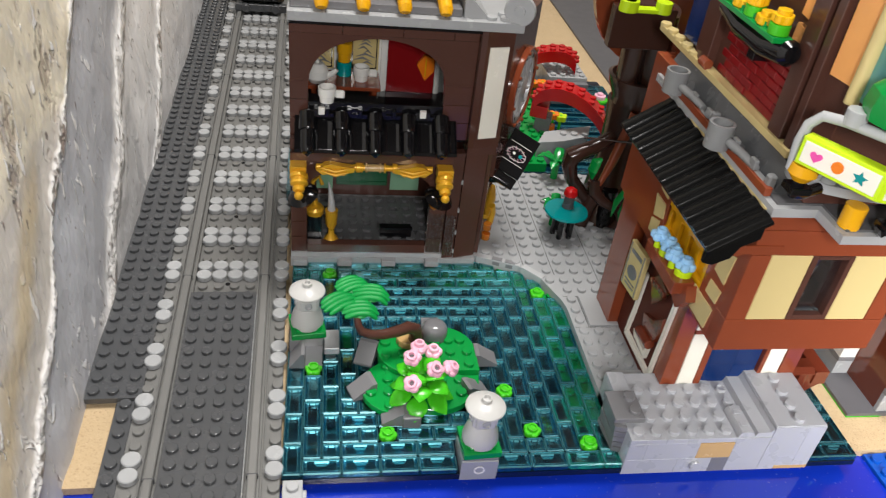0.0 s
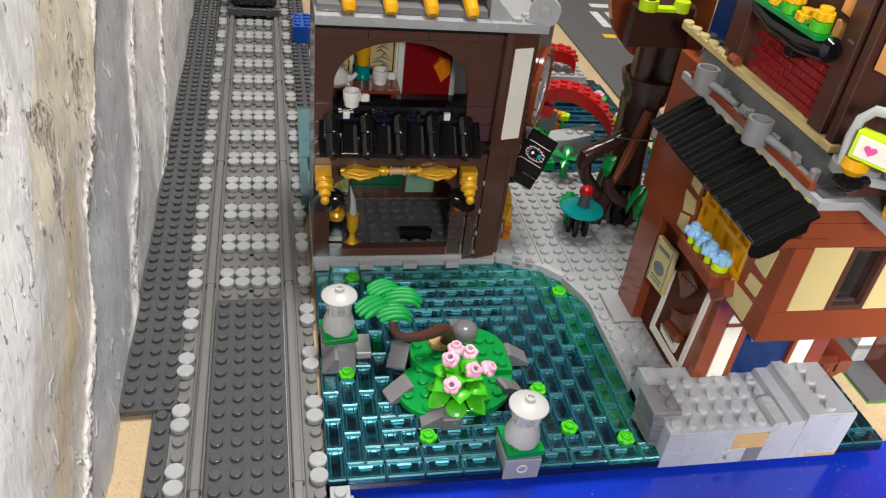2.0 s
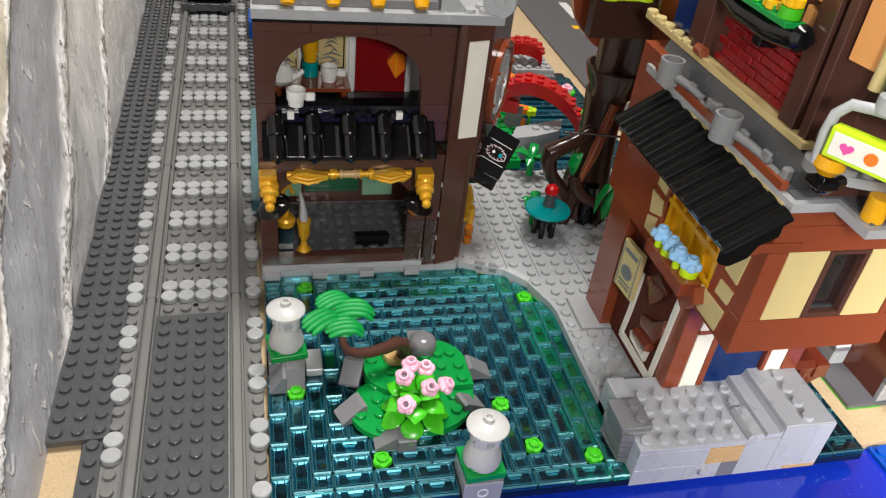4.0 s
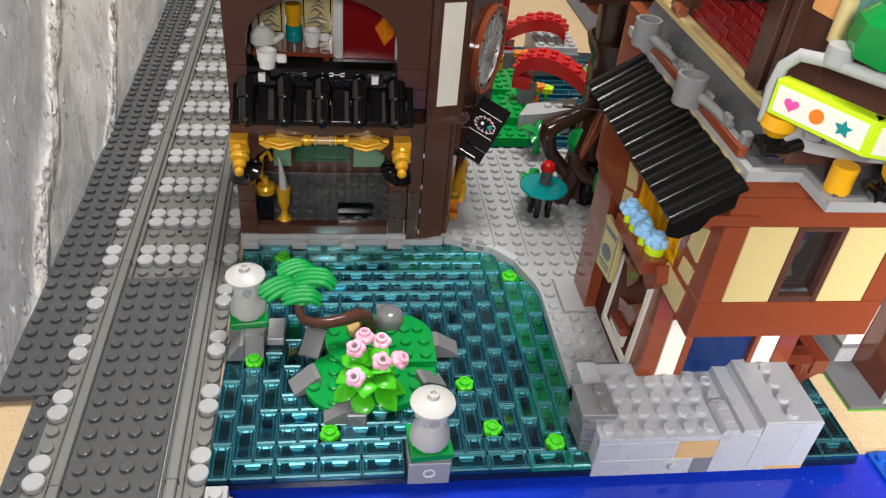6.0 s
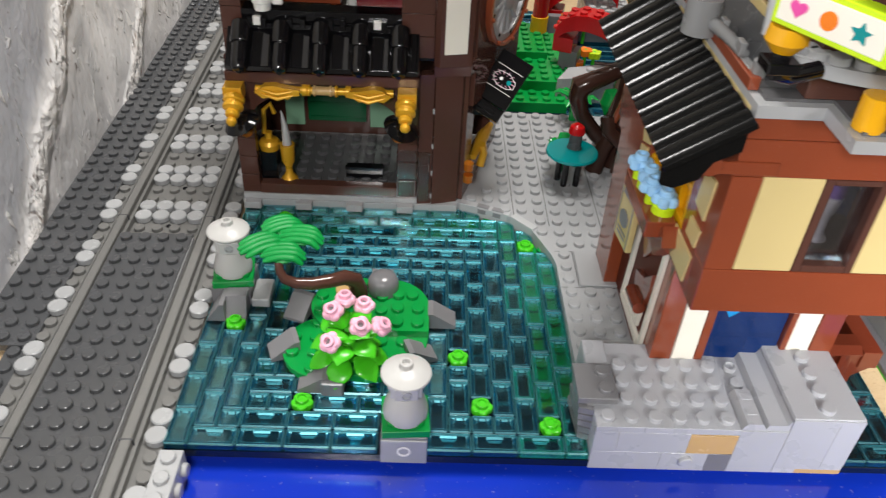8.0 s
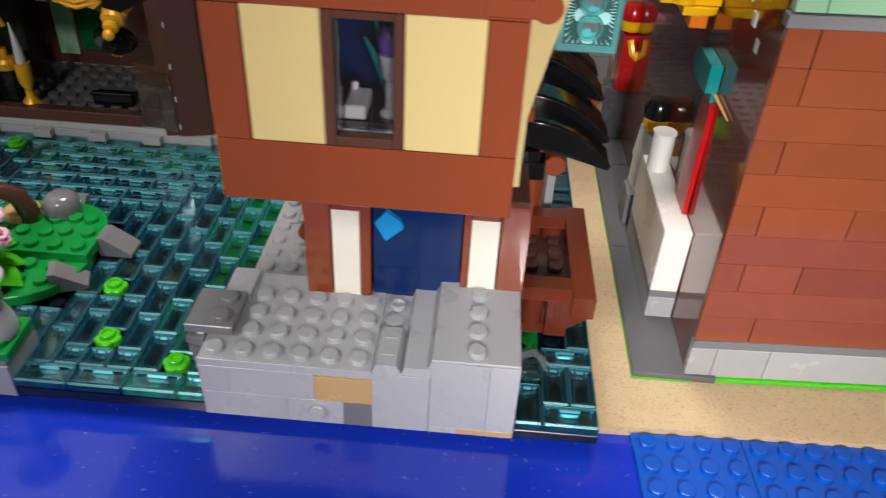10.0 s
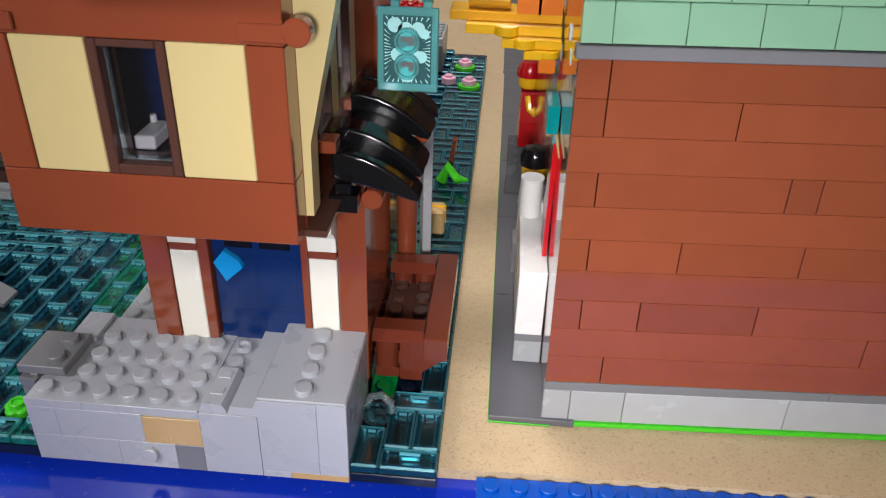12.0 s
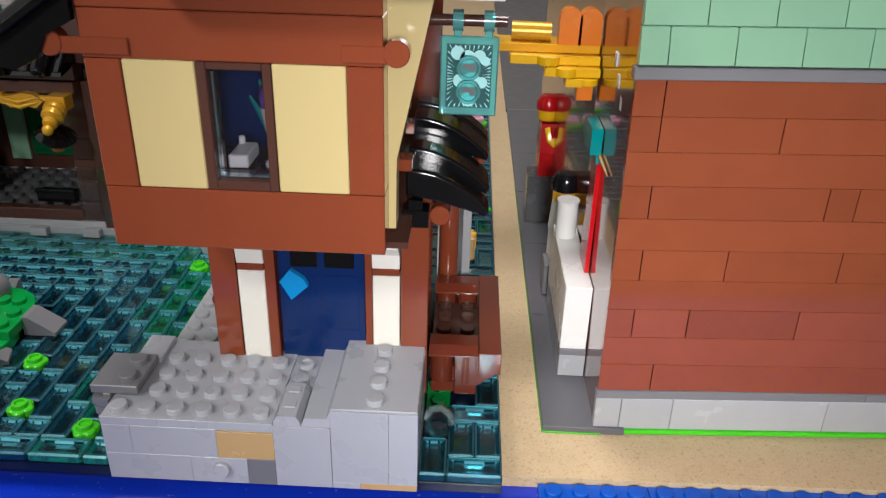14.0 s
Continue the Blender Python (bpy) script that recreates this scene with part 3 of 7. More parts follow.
def pond():
    t = thing("water", "pond of clear teal tiles over a dark blue base", "pond", (9, 9, 0), kind="structure")
    base = Geo().prism([(0, 0), (18.2, 0), (18.2, 19), (0, 19)], 0.0, 0.4)
    base.studs(0, 0, 18, 18, 0.4, n=8)
    part("pond_base", base, BASEBLUE, t, "dark blue studded base plate")
    part("green_shallow", Geo().plate(16, 3, 18, 16, 0.39, 0.42, n=8).plate(15, 12, 16, 16, 0.39, 0.42, n=8).plate(2, 16, 12, 18, 0.39, 0.42, n=8).plate(4, 14, 6, 16, 0.39, 0.42, n=8).plate(9, 15, 12, 16, 0.39, 0.42, n=8)
         .plate(12, 16, 16, 18, 0.39, 0.42, n=8).plate(2, 9, 4, 11, 0.39, 0.42, n=8), GREEN, t, "green plates under the water near the shore")
    used = set()
    taken = {(int(x), int(y)) for x, y in LILIES}
    taken |= {(x, y) for x in (9, 10) for y in (0, 1)} | {(x, y) for x in (0, 1) for y in (9, 10)}
    taken |= {(x, y) for x in range(5, 11) for y in range(4, 10)}
    free = lambda x, y: 0 <= x < 18 and 0 <= y < 18 and (x, y) not in used and (x, y) not in taken and x + 0.4 < shore_x(y + 0.5)
    for y in range(18):
        for x in range(18):
            if not free(x, y):
                continue
            across = (y == 0 and x > 0) or (3 <= x < 9 and y < 4) or (x > 3 and y > 10.2 + max(0, x - 11) * 1.25) or y > 15
            w, d = (2, 1) if across else (1, 2)
            if y > 0 and (x + y) % 2 == 1:
                w, d = 1, 1
            if not all(free(x + i, y + j) for i in range(w) for j in range(d)):
                w, d = 1, 1
            used |= {(x + i, y + j) for i in range(w) for j in range(d)}
            green = (x >= 16 and (5 * x + 3 * y) % 7 > 0) or y >= 16 or (y == 15 and x % 5 != 2) or (x > 12 and y > 13) or (x == 15 and y % 3 == 0)
            ob = part("water_tile", TILES[w, d, int(green)], WATER, t, at=(x, y, 0.4))
            ob.location.z += S * 0.012 * (noise.noise(Vector((x * 3.7, y * 2.9, 1))))


pond()


def side_water():
    t = thing("side_water", "narrow channel of clear teal tiles beside the half-timbered house", "water", (30.5, 20, 0), kind="structure")
    part("channel_base", Geo().box(29.02, 0, 0, 32, 52, 0.4).studs(29, 0, 3, 16, 0.4, n=8), BASEBLUE, t)
    part("green_bed", Geo().plate(29.05, 4, 30, 6, 0.39, 0.42, n=8).plate(29.05, 12, 30, 20, 0.39, 0.42, n=8), GREEN, t)
    lay = [(30, 0, 2, 1), (29, 0, 1, 2), (30, 1, 1, 2), (31, 1, 1, 2), (30, 3, 2, 1), (31, 4, 1, 2)]
    for y in range(6, 50, 2):
        lay += [(29, y, 1, 2), (30, y, 2, 1), (30, y + 1, 2, 1)] if (y // 2) % 2 else [(29, y, 2, 1), (31, y, 1, 2), (29, y + 1, 2, 1)]
    for x, y, w, d in lay:
        part("water_tile", TILES[w, d, 0] if y < 8 else PLAIN[w, d], WATER, t, at=(x, y, 0.4))
    part("round_tile", Geo().lathe([(0, 0.8), (0.48, 0.8), (0.5, 0.86), (0.5, 1.1), (0.3, 1.2), (0, 1.2)], (29.6, 2.4, 0)), WATER, t)
    part("pipe_elbow", Geo().tube([(29.15, 2.9, 0.9), (29.3, 2.9, 1.3), (29.7, 2.9, 1.45), (30.05, 2.8, 1.2), (30.1, 2.7, 0.85)], 0.16), ICE, t, "clear pipe elbow")


side_water()


def lily():
    t = thing("water_lily", "bright green flower-shaped lily plate lying in the pond", "lily", group="lilies on the pond")
    petals = Geo()
    for k in range(5):
        a = 2 * math.pi * k / 5 + 0.3
        petals.lathe([(0, 0.12), (0.2, 0.12), (0.25, 0.18), (0.25, 0.40), (0.2, 0.46), (0, 0.46)], (0.26 * math.cos(a), 0.26 * math.sin(a), 0), n=12)
    petals.cyl(0, 0, 0, 0.4, 0.44, n=14)
    part("petals", petals, LEAF, t)
    part("stud", Geo().stud(0, 0, 0.44, hole=True), LEAF, t)
    return t


one = lily()
for k, (x, y) in enumerate(LILIES):
    m = pose(S * x, S * y, S * 0.42, 0, 0, 40 * k)
    if k:
        copy_thing(one, m)
    else:
        one.matrix_basis = m


def lantern():
    """A stone garden lantern on a green plate; z = 0 at the plate's underside."""
    t = thing("stone_lantern", "white round garden lantern on a green plate", "lantern", group="garden lanterns")
    part("green_plate", Geo().plate(-1, -1, 1, 1, 0, 0.4), GREEN, t)
    foot = [(0, 0.4), (0.86, 0.4), (0.94, 0.5), (0.96, 0.7), (0.92, 0.95), (0.84, 1.25), (0.74, 1.52), (0.66, 1.72), (0.62, 1.8), (0, 1.8)]
    part("foot", Geo().lathe(foot, n=32), STONEWHITE, t)
    light = Geo().box(-0.5, -0.6, 1.8, 0.5, 0.6, 2.5, 0.05).box(-0.66, -0.44, 1.8, 0.66, 0.44, 2.5, 0.05)
    part("light_chamber", light, STONEWHITE, t)
    for k in range(4):
        a = math.pi / 2 * k - math.pi / 2
        r = 0.59 if k % 2 == 0 else 0.65
        ring = Geo(Matrix.Translation((r * math.cos(a), r * math.sin(a), 2.16)) @ Matrix.Rotation(a, 4, "Z"))
        ring.lathe([(0.22, -0.02), (0.22, 0.07), (0.17, 0.09), (0.15, 0.02), (0, 0.02)], axis="x", n=16)
        part("window", ring, LGREY, t)
    roof = [(0, 2.4), (0.56, 2.42), (0.78, 2.6), (0.98, 2.78), (1.04, 2.86), (1.02, 2.93), (0.80, 3.08), (0.5, 3.2), (0.30, 3.24), (0.27, 3.28), (0.27, 3.46), (0.24, 3.49), (0.17, 3.49), (0.15, 3.3), (0, 3.3)]
    part("roof", Geo().lathe(roof, n=36), STONEWHITE, t)
    return t


lan = lantern()
lan.matrix_basis = pose(S * 10.12, S * 1.0, S * 1.55, 0, 0, 4)
copy_thing(lan, pose(S * 1.1, S * 9.85, S * 1.8, 0, 0, 8))


def lantern_base():
    t = thing("stone_pedestal", "light grey brick with a round hole carrying a lantern", "brick", (10, 1, 0))
    part("brick", Geo().box(9.12, -0.04, -0.05, 11.08, 2, 1.4), LGREY, t)
    part("hole", Geo().lathe([(0.3, 0.0), (0.3, -0.03), (0.22, -0.03), (0.2, 0.02)][::-1], (10.1, -0.04, 0.72), "y", 16), WHITE, t)
    part("dark_plate", Geo().box(9.13, 0.02, 1.4, 11.07, 2, 1.55), STONE, t)
    t = thing("pedestal_rock", "grey sloped rock bricks under the rear lantern", "rock", (1, 9.5, 0.8))
    part("block", Geo().box(0.1, 8.8, 0.8, 2.06, 10.9, 1.8), STONE, t)
    part("slope", Geo().prism([(0.1, 0.8), (1.0, 0.8), (1.0, 1.85), (0.8, 1.85)], 7.5, 8.8, "y"), STONE, t)
    part("front_block", Geo().prism([(7.6, 0.8), (8.8, 0.8), (8.8, 1.9), (8.2, 1.9)], 1.02, 2.0, "x"), STONE, t)
    part("pale_tile", Geo().box(2.1, 8.6, 0.8, 3.0, 10.3, 1.3, 0.05), LGREY, t)


lantern_base()


# ---- island ----
def island():
    t = thing("island", "small green island of round studded plates with grey rocks", "island", (8, 6.5, 0.8))
    def blob(cx, cy, r, z0, z1, n=24, sq=1.0):
        g = Geo().lathe([(0, z0), (r - 0.03, z0), (r, z0 + 0.03), (r, z1 - 0.03), (r - 0.03, z1), (0, z1)], (cx, cy, 0), "z", n, sq)
        k = int(r) + 1
        for i in range(-k, k + 1):
            for j in range(-k, k + 1):
                if math.hypot(i + 0.5, (j + 0.5) / sq) < r - 0.3:
                    g.stud(cx + i + 0.5, cy + j + 0.5, z1)
        return g
    part("ground_plate", blob(8.3, 6.4, 2.75, 0.8, 1.25), GREEN, t)
    part("ground_plate", blob(6.2, 5.6, 2.05, 0.8, 1.2), GREEN, t)
    part("ground_plate", blob(7.2, 8.2, 2.0, 0.8, 1.6), GREEN, t)
    bend = [(9.0 + 2.05 * math.cos(q), 8.1 + 2.05 * math.sin(q)) for q in (math.pi * k / 20 for k in range(11))]
    g = Geo().prism([(7.4, 6.35), (11.05, 6.35)] + bend + [(7.4, 10.15)], 1.2, 1.62)
    for x, y in ((10.5, 6.85), (9.5, 6.85), (10.5, 7.85), (9.5, 7.85), (9.5, 8.85), (10.2, 8.85), (8.5, 6.85)):
        g.stud(x, y, 1.62)
    part("ground_plate", g, GREEN, t)
    for (x, y, a, w) in ((4.6, 8.4, 70, 1.0), (4.3, 5.6, 20, 1.0), (6.0, 3.55, 0, 1.0), (11.6, 8.0, 180, 1.0), (10.6, 5.4, 200, 0.9), (8.6, 10.3, 90, 1.0)):
        rock = Geo(turned(a, (x, y, 0)))
        rock.prism([(-0.8, 0.8), (0.6, 0.8), (0.6, 1.7), (0.35, 1.7), (-0.8, 0.95)], -w * 0.55, w * 0.55, "y")
        part("rock", rock, STONE, t, "dark grey slanted rock")
    part("rock", Geo().box(6.3, 2.8, 0.8, 7.3, 4.0, 1.6, 0.06), STONE, t)
    part("boulder", Geo().lathe([(0, 1.3), (0.70, 1.35), (0.79, 1.6), (0.80, 2.05), (0.76, 2.3), (0.62, 2.5), (0.42, 2.6), (0.2, 2.64), (0, 2.64)], (8.7, 9.35, 0), n=28), POLISHED, t, "rounded glossy grey stone")


island()


def bonsai():
    t = thing("bonsai_tree", "leaning toy tree with brown stem and ribbed green leaf pad", "tree", (7.3, 8.7, 1.6))
    path = [(7.5, 8.7, 1.55), (7.5, 8.65, 2.2), (7.35, 8.5, 2.9), (6.9, 8.2, 3.3), (6.2, 7.8, 3.35), (5.4, 7.5, 3.4), (4.7, 7.4, 3.5), (4.15, 7.4, 3.75), (3.95, 7.5, 4.15), (3.9, 7.7, 4.5)]
    part("trunk", Geo().tube(path, [0.5, 0.46, 0.42, 0.38, 0.34, 0.31, 0.28, 0.25, 0.22, 0.2], 14), BROWN, t)
    part("root_collar", Geo().cyl(7.1, 8.9, 1.5, 0.75, 0.5), TAN, t, "tan round collar")
    for (cx, cy, cz, a, ln, w) in ((3.66, 10.3, 4.72, 24, 0.95, 0.8), (4.72, 9.45, 4.72, -4, 1.0, 0.95), (2.97, 8.75, 4.68, 34, 1.1, 0.95), (4.05, 8.15, 4.62, 6, 0.95, 0.9)):
        g = Geo(turned(a, (cx, cy, cz)))
        for k in range(4):
            off = (k - 1.5) * 0.36 * w
            half = ln * (0.95, 1.08, 1.05, 0.85)[k]
            pts = []
            for u in range(11):
                q = u / 10
                pts.append((-half + 2 * half * q, off + 0.14 * math.sin(math.pi * q), 0.16 * math.sin(math.pi * (0.1 + 0.8 * q)) - 0.04 * abs(k - 1.5) - 0.25 * max(0, q - 0.8) / 0.2))
            g.tube(pts, [0.10, 0.165, 0.19, 0.2, 0.2, 0.2, 0.2, 0.2, 0.19, 0.18, 0.12], 12, 0.8)
        g.lathe([(0, -0.3), (0.55, -0.25), (0.72, -0.05), (0.6, 0.1), (0, 0.12)], (0.0, 0.1, 0), "z", 16)
        part("leaf_pad", g, PADGREEN, t, "ribbed glossy green leaf pad")


bonsai()


def flower_bush():
    t = thing("flower_bush", "bright green leafy bush with pink flowers", "bush", (7.4, 4.6, 1.2))
    part("stem", Geo().cyl(7.4, 4.8, 1.25, 0.35, 1.3), LEAF, t)
    rng = random.Random(4)
    for ring, (n, r, z, tilt) in enumerate(((7, 0.55, 2.1, -18), (6, 0.45, 2.6, 10), (4, 0.3, 3.0, 30))):
        for k in range(n):
            a = 360 * k / n + 23 * ring + rng.uniform(-8, 8)
            m = Matrix.Translation((7.4, 4.6, z)) @ Matrix.Rotation(radians(a), 4, "Z") @ Matrix.Rotation(radians(-tilt), 4, "Y")
            ln = 1.5 - 0.2 * ring
            pts = [(r + q * ln, 0, 0.16 * math.sin(math.pi * q * 0.9) - 0.22 * q * q) for q in (0, 0.15, 0.3, 0.45, 0.6, 0.75, 0.88, 1.0)]
            part("leaf", Geo(m).tube(pts, [0.16, 0.36, 0.52, 0.60, 0.56, 0.42, 0.22, 0.02], 14, 0.22), LEAF, t)
    for (x, y, z, tx, ty) in ((6.78, 3.75, 3.2, 35, -15), (7.95, 4.35, 3.6, 28, 8), (6.8, 4.85, 4.0, 24, -12), (8.05, 5.75, 3.5, 8, 0), (8.75, 4.6, 3.4, 15, 35), (7.2, 5.55, 3.95, -5, 0)):
        m = Matrix.Translation((x, y, z)) @ Matrix.Rotation(radians(tx), 4, "X") @ Matrix.Rotation(radians(ty), 4, "Y")
        g = Geo(m)
        for q in range(5):
            b = 2 * math.pi * q / 5
            g.lathe([(0, 0.06), (0.2, 0.06), (0.27, 0.16), (0.27, 0.3), (0.2, 0.4), (0, 0.42)], (0.24 * math.cos(b), 0.24 * math.sin(b), 0), n=12)
        g.lathe([(0, 0), (0.3, 0), (0.38, 0.1), (0.38, 0.36), (0.32, 0.42), (0.29, 0.42), (0.29, 0.6), (0.26, 0.63), (0.16, 0.63), (0.14, 0.42), (0, 0.4)], n=16)
        f = part("flower", g, PINK, t, "pale pink flower with a hollow centre")
        part("flower_centre", Geo(m).cyl(0, 0, 0.4, 0.13, 0.04, n=10), STONE, f)


flower_bush()


# ---- shore ----
def shore():
    t = thing("pavement", "light grey studded plates along the shore", "plate", (20, 18, 0.4), kind="structure")
    g = Geo().prism([(18, 4), (29, 4), (29, 30), (13.5, 30), (12.5, 18.2), (15.8, 16.75), (17.0, 15.4), (17.85, 13.2), (18, 12.4)], 0.2, 1.2)
    part("shore_plate", g, SHOREGREY, t)
    st = Geo()
    for x in range(12, 29):
        for y in range(4, 30):
            cx, cy = x + 0.5, y + 0.5 - 0.45 * min(1, max(0, (19.0 - y) / 9.0))
            inside = cx > shore_x(cy) + 0.42 if cy < 18 else cx > (15.3 if cy > 20.4 else 13.3 + 0.4 * (cy - 18.6))
            tiled = 19 < cx < 21.5 and 10.6 < cy < 13.5
            house = cx > 20.9 and cy < 13.4
            if inside and not tiled and not house:
                st.stud(cx, cy, 1.2)
    part("shore_studs", st, SHOREGREY, t)
    for x0, y0, x1, y1 in ((16.0, 16.9, 16.0, 29), (18.0, 16.0, 18.0, 29), (21.05, 14.2, 21.05, 22.8), (19.0, 10.5, 19.0, 13.6), (18.05, 13.6, 21.0, 13.6), (18.05, 10.5, 21.0, 10.5)):
        d = Vector((x1 - x0, y1 - y0, 0))
        m = Matrix.Translation((x0, y0, 0)) @ Matrix.Rotation(math.atan2(d.y, d.x), 4, "Z")
        part("plate_joint", Geo(m).box(0, -0.022, 1.19, d.length, 0.022, 1.204, 0.001), DGREY, t)
    part("smooth_tile", Geo().box(19.05, 10.56, 1.2, 21, 13.52, 1.34), SHOREGREY, t)
    for (p, q) in (((12.75, 17.95), (15.7, 16.8)), ((15.75, 16.76), (16.95, 15.45))):
        d = Vector((q[0] - p[0], q[1] - p[1], 0))
        m = Matrix.Translation((*p, 0)) @ Matrix.Rotation(math.atan2(d.y, d.x), 4, "Z")
        part("kerb", Geo(m).box(0, 0, 0.6, d.length, 0.5, 1.3), LGREY, t)
        if d.length > 2:
            for k in range(2):
                part("grille", Geo(m).box(1.1 + 0.95 * k, 0.02, 1.3, 1.85 + 0.95 * k, 0.4, 1.36).box(1.2 + 0.95 * k, -0.02, 0.9, 1.7 + 0.95 * k, 0.0, 1.2), STONE, t)
    for k, x in enumerate((0, 3, 6, 9)):
        part("tooth", Geo().box(x + 0.02, 17.3, 0.8, x + 0.98, 18.0, 1.25), LGREY, t)
    part("house_plinth", Geo().box(-0.15, 17.75, 0.4, 12.6, 30, 1.2), LGREY, t)


shore()


def rail_tile(x, y, z):
    t = thing("railing", "grey grille bar lying on the shore plate", "railing", (x, y, z))
    part("bar", Geo().box(x - 0.9, y, z, x + 0.95, y + 0.34, z + 0.26), LGREY, t)
    part("bar", Geo().box(x + 0.2, y - 0.62, z, x + 0.95, y - 0.3, z + 0.26), LGREY, t)
    part("end_clip", Geo().tube([(x - 0.85, y + 0.1, z + 0.15), (x - 1.2, y + 0.02, z + 0.15), (x - 1.45, y - 0.05, z + 0.12)], 0.09), DGREY, t)
    part("base_strip", Geo().box(x - 0.8, y - 0.28, z, x + 0.9, y - 0.02, z + 0.06), DGREY, t)


rail_tile(20.05, 6.02, 1.2)


# ---- quay block in front ----
def quay():
    t = thing("quay_wall", "light grey block wall with studs, tiles and a tan patch", "wall block", (23.5, 2.5, 0))
    part("body", Geo().box(18, 0.06, -0.05, 24, 4.9, 2.65), QUAYGREY, t)
    part("stud_plate", Geo().studs(18, 0, 6, 4, 2.65, lambda x, y: x < 19.2 and y > 1, n=16), QUAYGREY, t)
    part("stud_plate", Geo().studs(24, 2, 1, 1, 2.65).stud(24.5, 3.5, 2.65, hole=True), QUAYGREY, t)
    part("plate_edge", Geo().box(18.0, -0.02, 2.325, 19.99, 0.08, 2.66, 0.01), QUAYGREY, t)
    part("plate_edge", Geo().box(20.0, -0.02, 2.325, 24.0, 0.08, 2.66, 0.01), QUAYGREY, t)
    part("tile_block", Geo().box(24, 0.06, -0.05, 26, 4.9, 2.6), QUAYGREY, t)
    part("clip_tile", Geo().prism([(24.03, 2.6), (24.03, 2.75), (24.18, 3.0), (24.82, 3.0), (24.97, 2.75), (24.97, 2.6)], 0.02, 1.96, "y"), QUAYGREY, t)
    for y in (0.5, 1.35):
        part("clip_mark", Geo().box(24.28, y, 3.0, 24.72, y + 0.35, 3.05), QUAYGREY, t)
    part("groove_slope", Geo().prism([(24.98, 2.6), (25.1, 2.95), (25.85, 2.95), (25.98, 3.2), (26, 2.6)], 0.03, 4.9, "y"), QUAYGREY, t)
    part("high_block", Geo().box(26, 0.06, -0.05, 29, 4.95, 3.33), QUAYGREY, t)
    part("smooth_top", Geo().box(26.02, 0.02, 3.33, 28.98, 4.93, 3.42), QUAYGREY, t)
    part("stud_row", Geo().studs(27, 0, 1, 4, 3.42, n=16), QUAYGREY, t)
    for x0, x1, z0, z1, m in ((18.01, 18.99, 1.1, 2.31, QUAYGREY), (18.01, 20.99, -0.04, 1.07, QUAYGREY), (19.01, 21.99, 1.1, 2.31, QUAYGREY), (21.01, 22.99, -0.04, 1.06, QUAYGREY),
                              (22.01, 23.99, 1.1, 2.22, TAN), (23.01, 23.99, -0.04, 1.06, STONE), (24.01, 25.98, -0.04, 2.58, QUAYGREY), (26.01, 27.99, 0.22, 3.32, QUAYGREY),
                              (28.01, 28.99, 0.22, 3.32, QUAYGREY), (27.01, 28.99, -0.04, 0.2, TAN), (26.01, 26.99, -0.04, 0.2, QUAYGREY)):
        part("panel", Geo().box(x0 - 0.006, -0.02, z0 - 0.012, x1 + 0.006, 0.08, z1 + 0.012, 0.008), m, t, "tan tile" if m is TAN else "")
    part("side_stud", Geo().lathe([(0, -0.22), (0.27, -0.22), (0.3, -0.19), (0.3, 0.0)], (22.1, 0.0, 0.62), "y", 18), QUAYGREY, t)
    t2 = thing("rock_stack", "ridged dark grey rock pieces beside the quay wall", "rock", (18, 2.5, 0.8))
    part("cap_plate", Geo().box(17.3, 1.0, 2.85, 19.0, 3.05, 3.2).studs(18, 1, 1, 2, 3.2, n=16), STONE, t2)
    for k in range(5):
        part("ledge", Geo().prism([(17.55 - 0.05 * k, 0.9), (18.0, 0.75), (18.0, 3.2), (17.4 + 0.06 * (k % 2), 3.0)], 0.82 + 0.4 * k, 1.14 + 0.4 * k), STONE, t2)
    part("core", Geo().box(17.7, 1.0, 0.8, 17.99, 3.0, 2.85), STONE, t2)
    part("pale_corner", Geo().box(18.0, 3.2, 2.66, 19.0, 4.85, 2.86), QUAYGREY, t2)


quay()


# ---- half-timbered house ----
HOUSE = "reddish brown half-timbered toy house with cream panels"


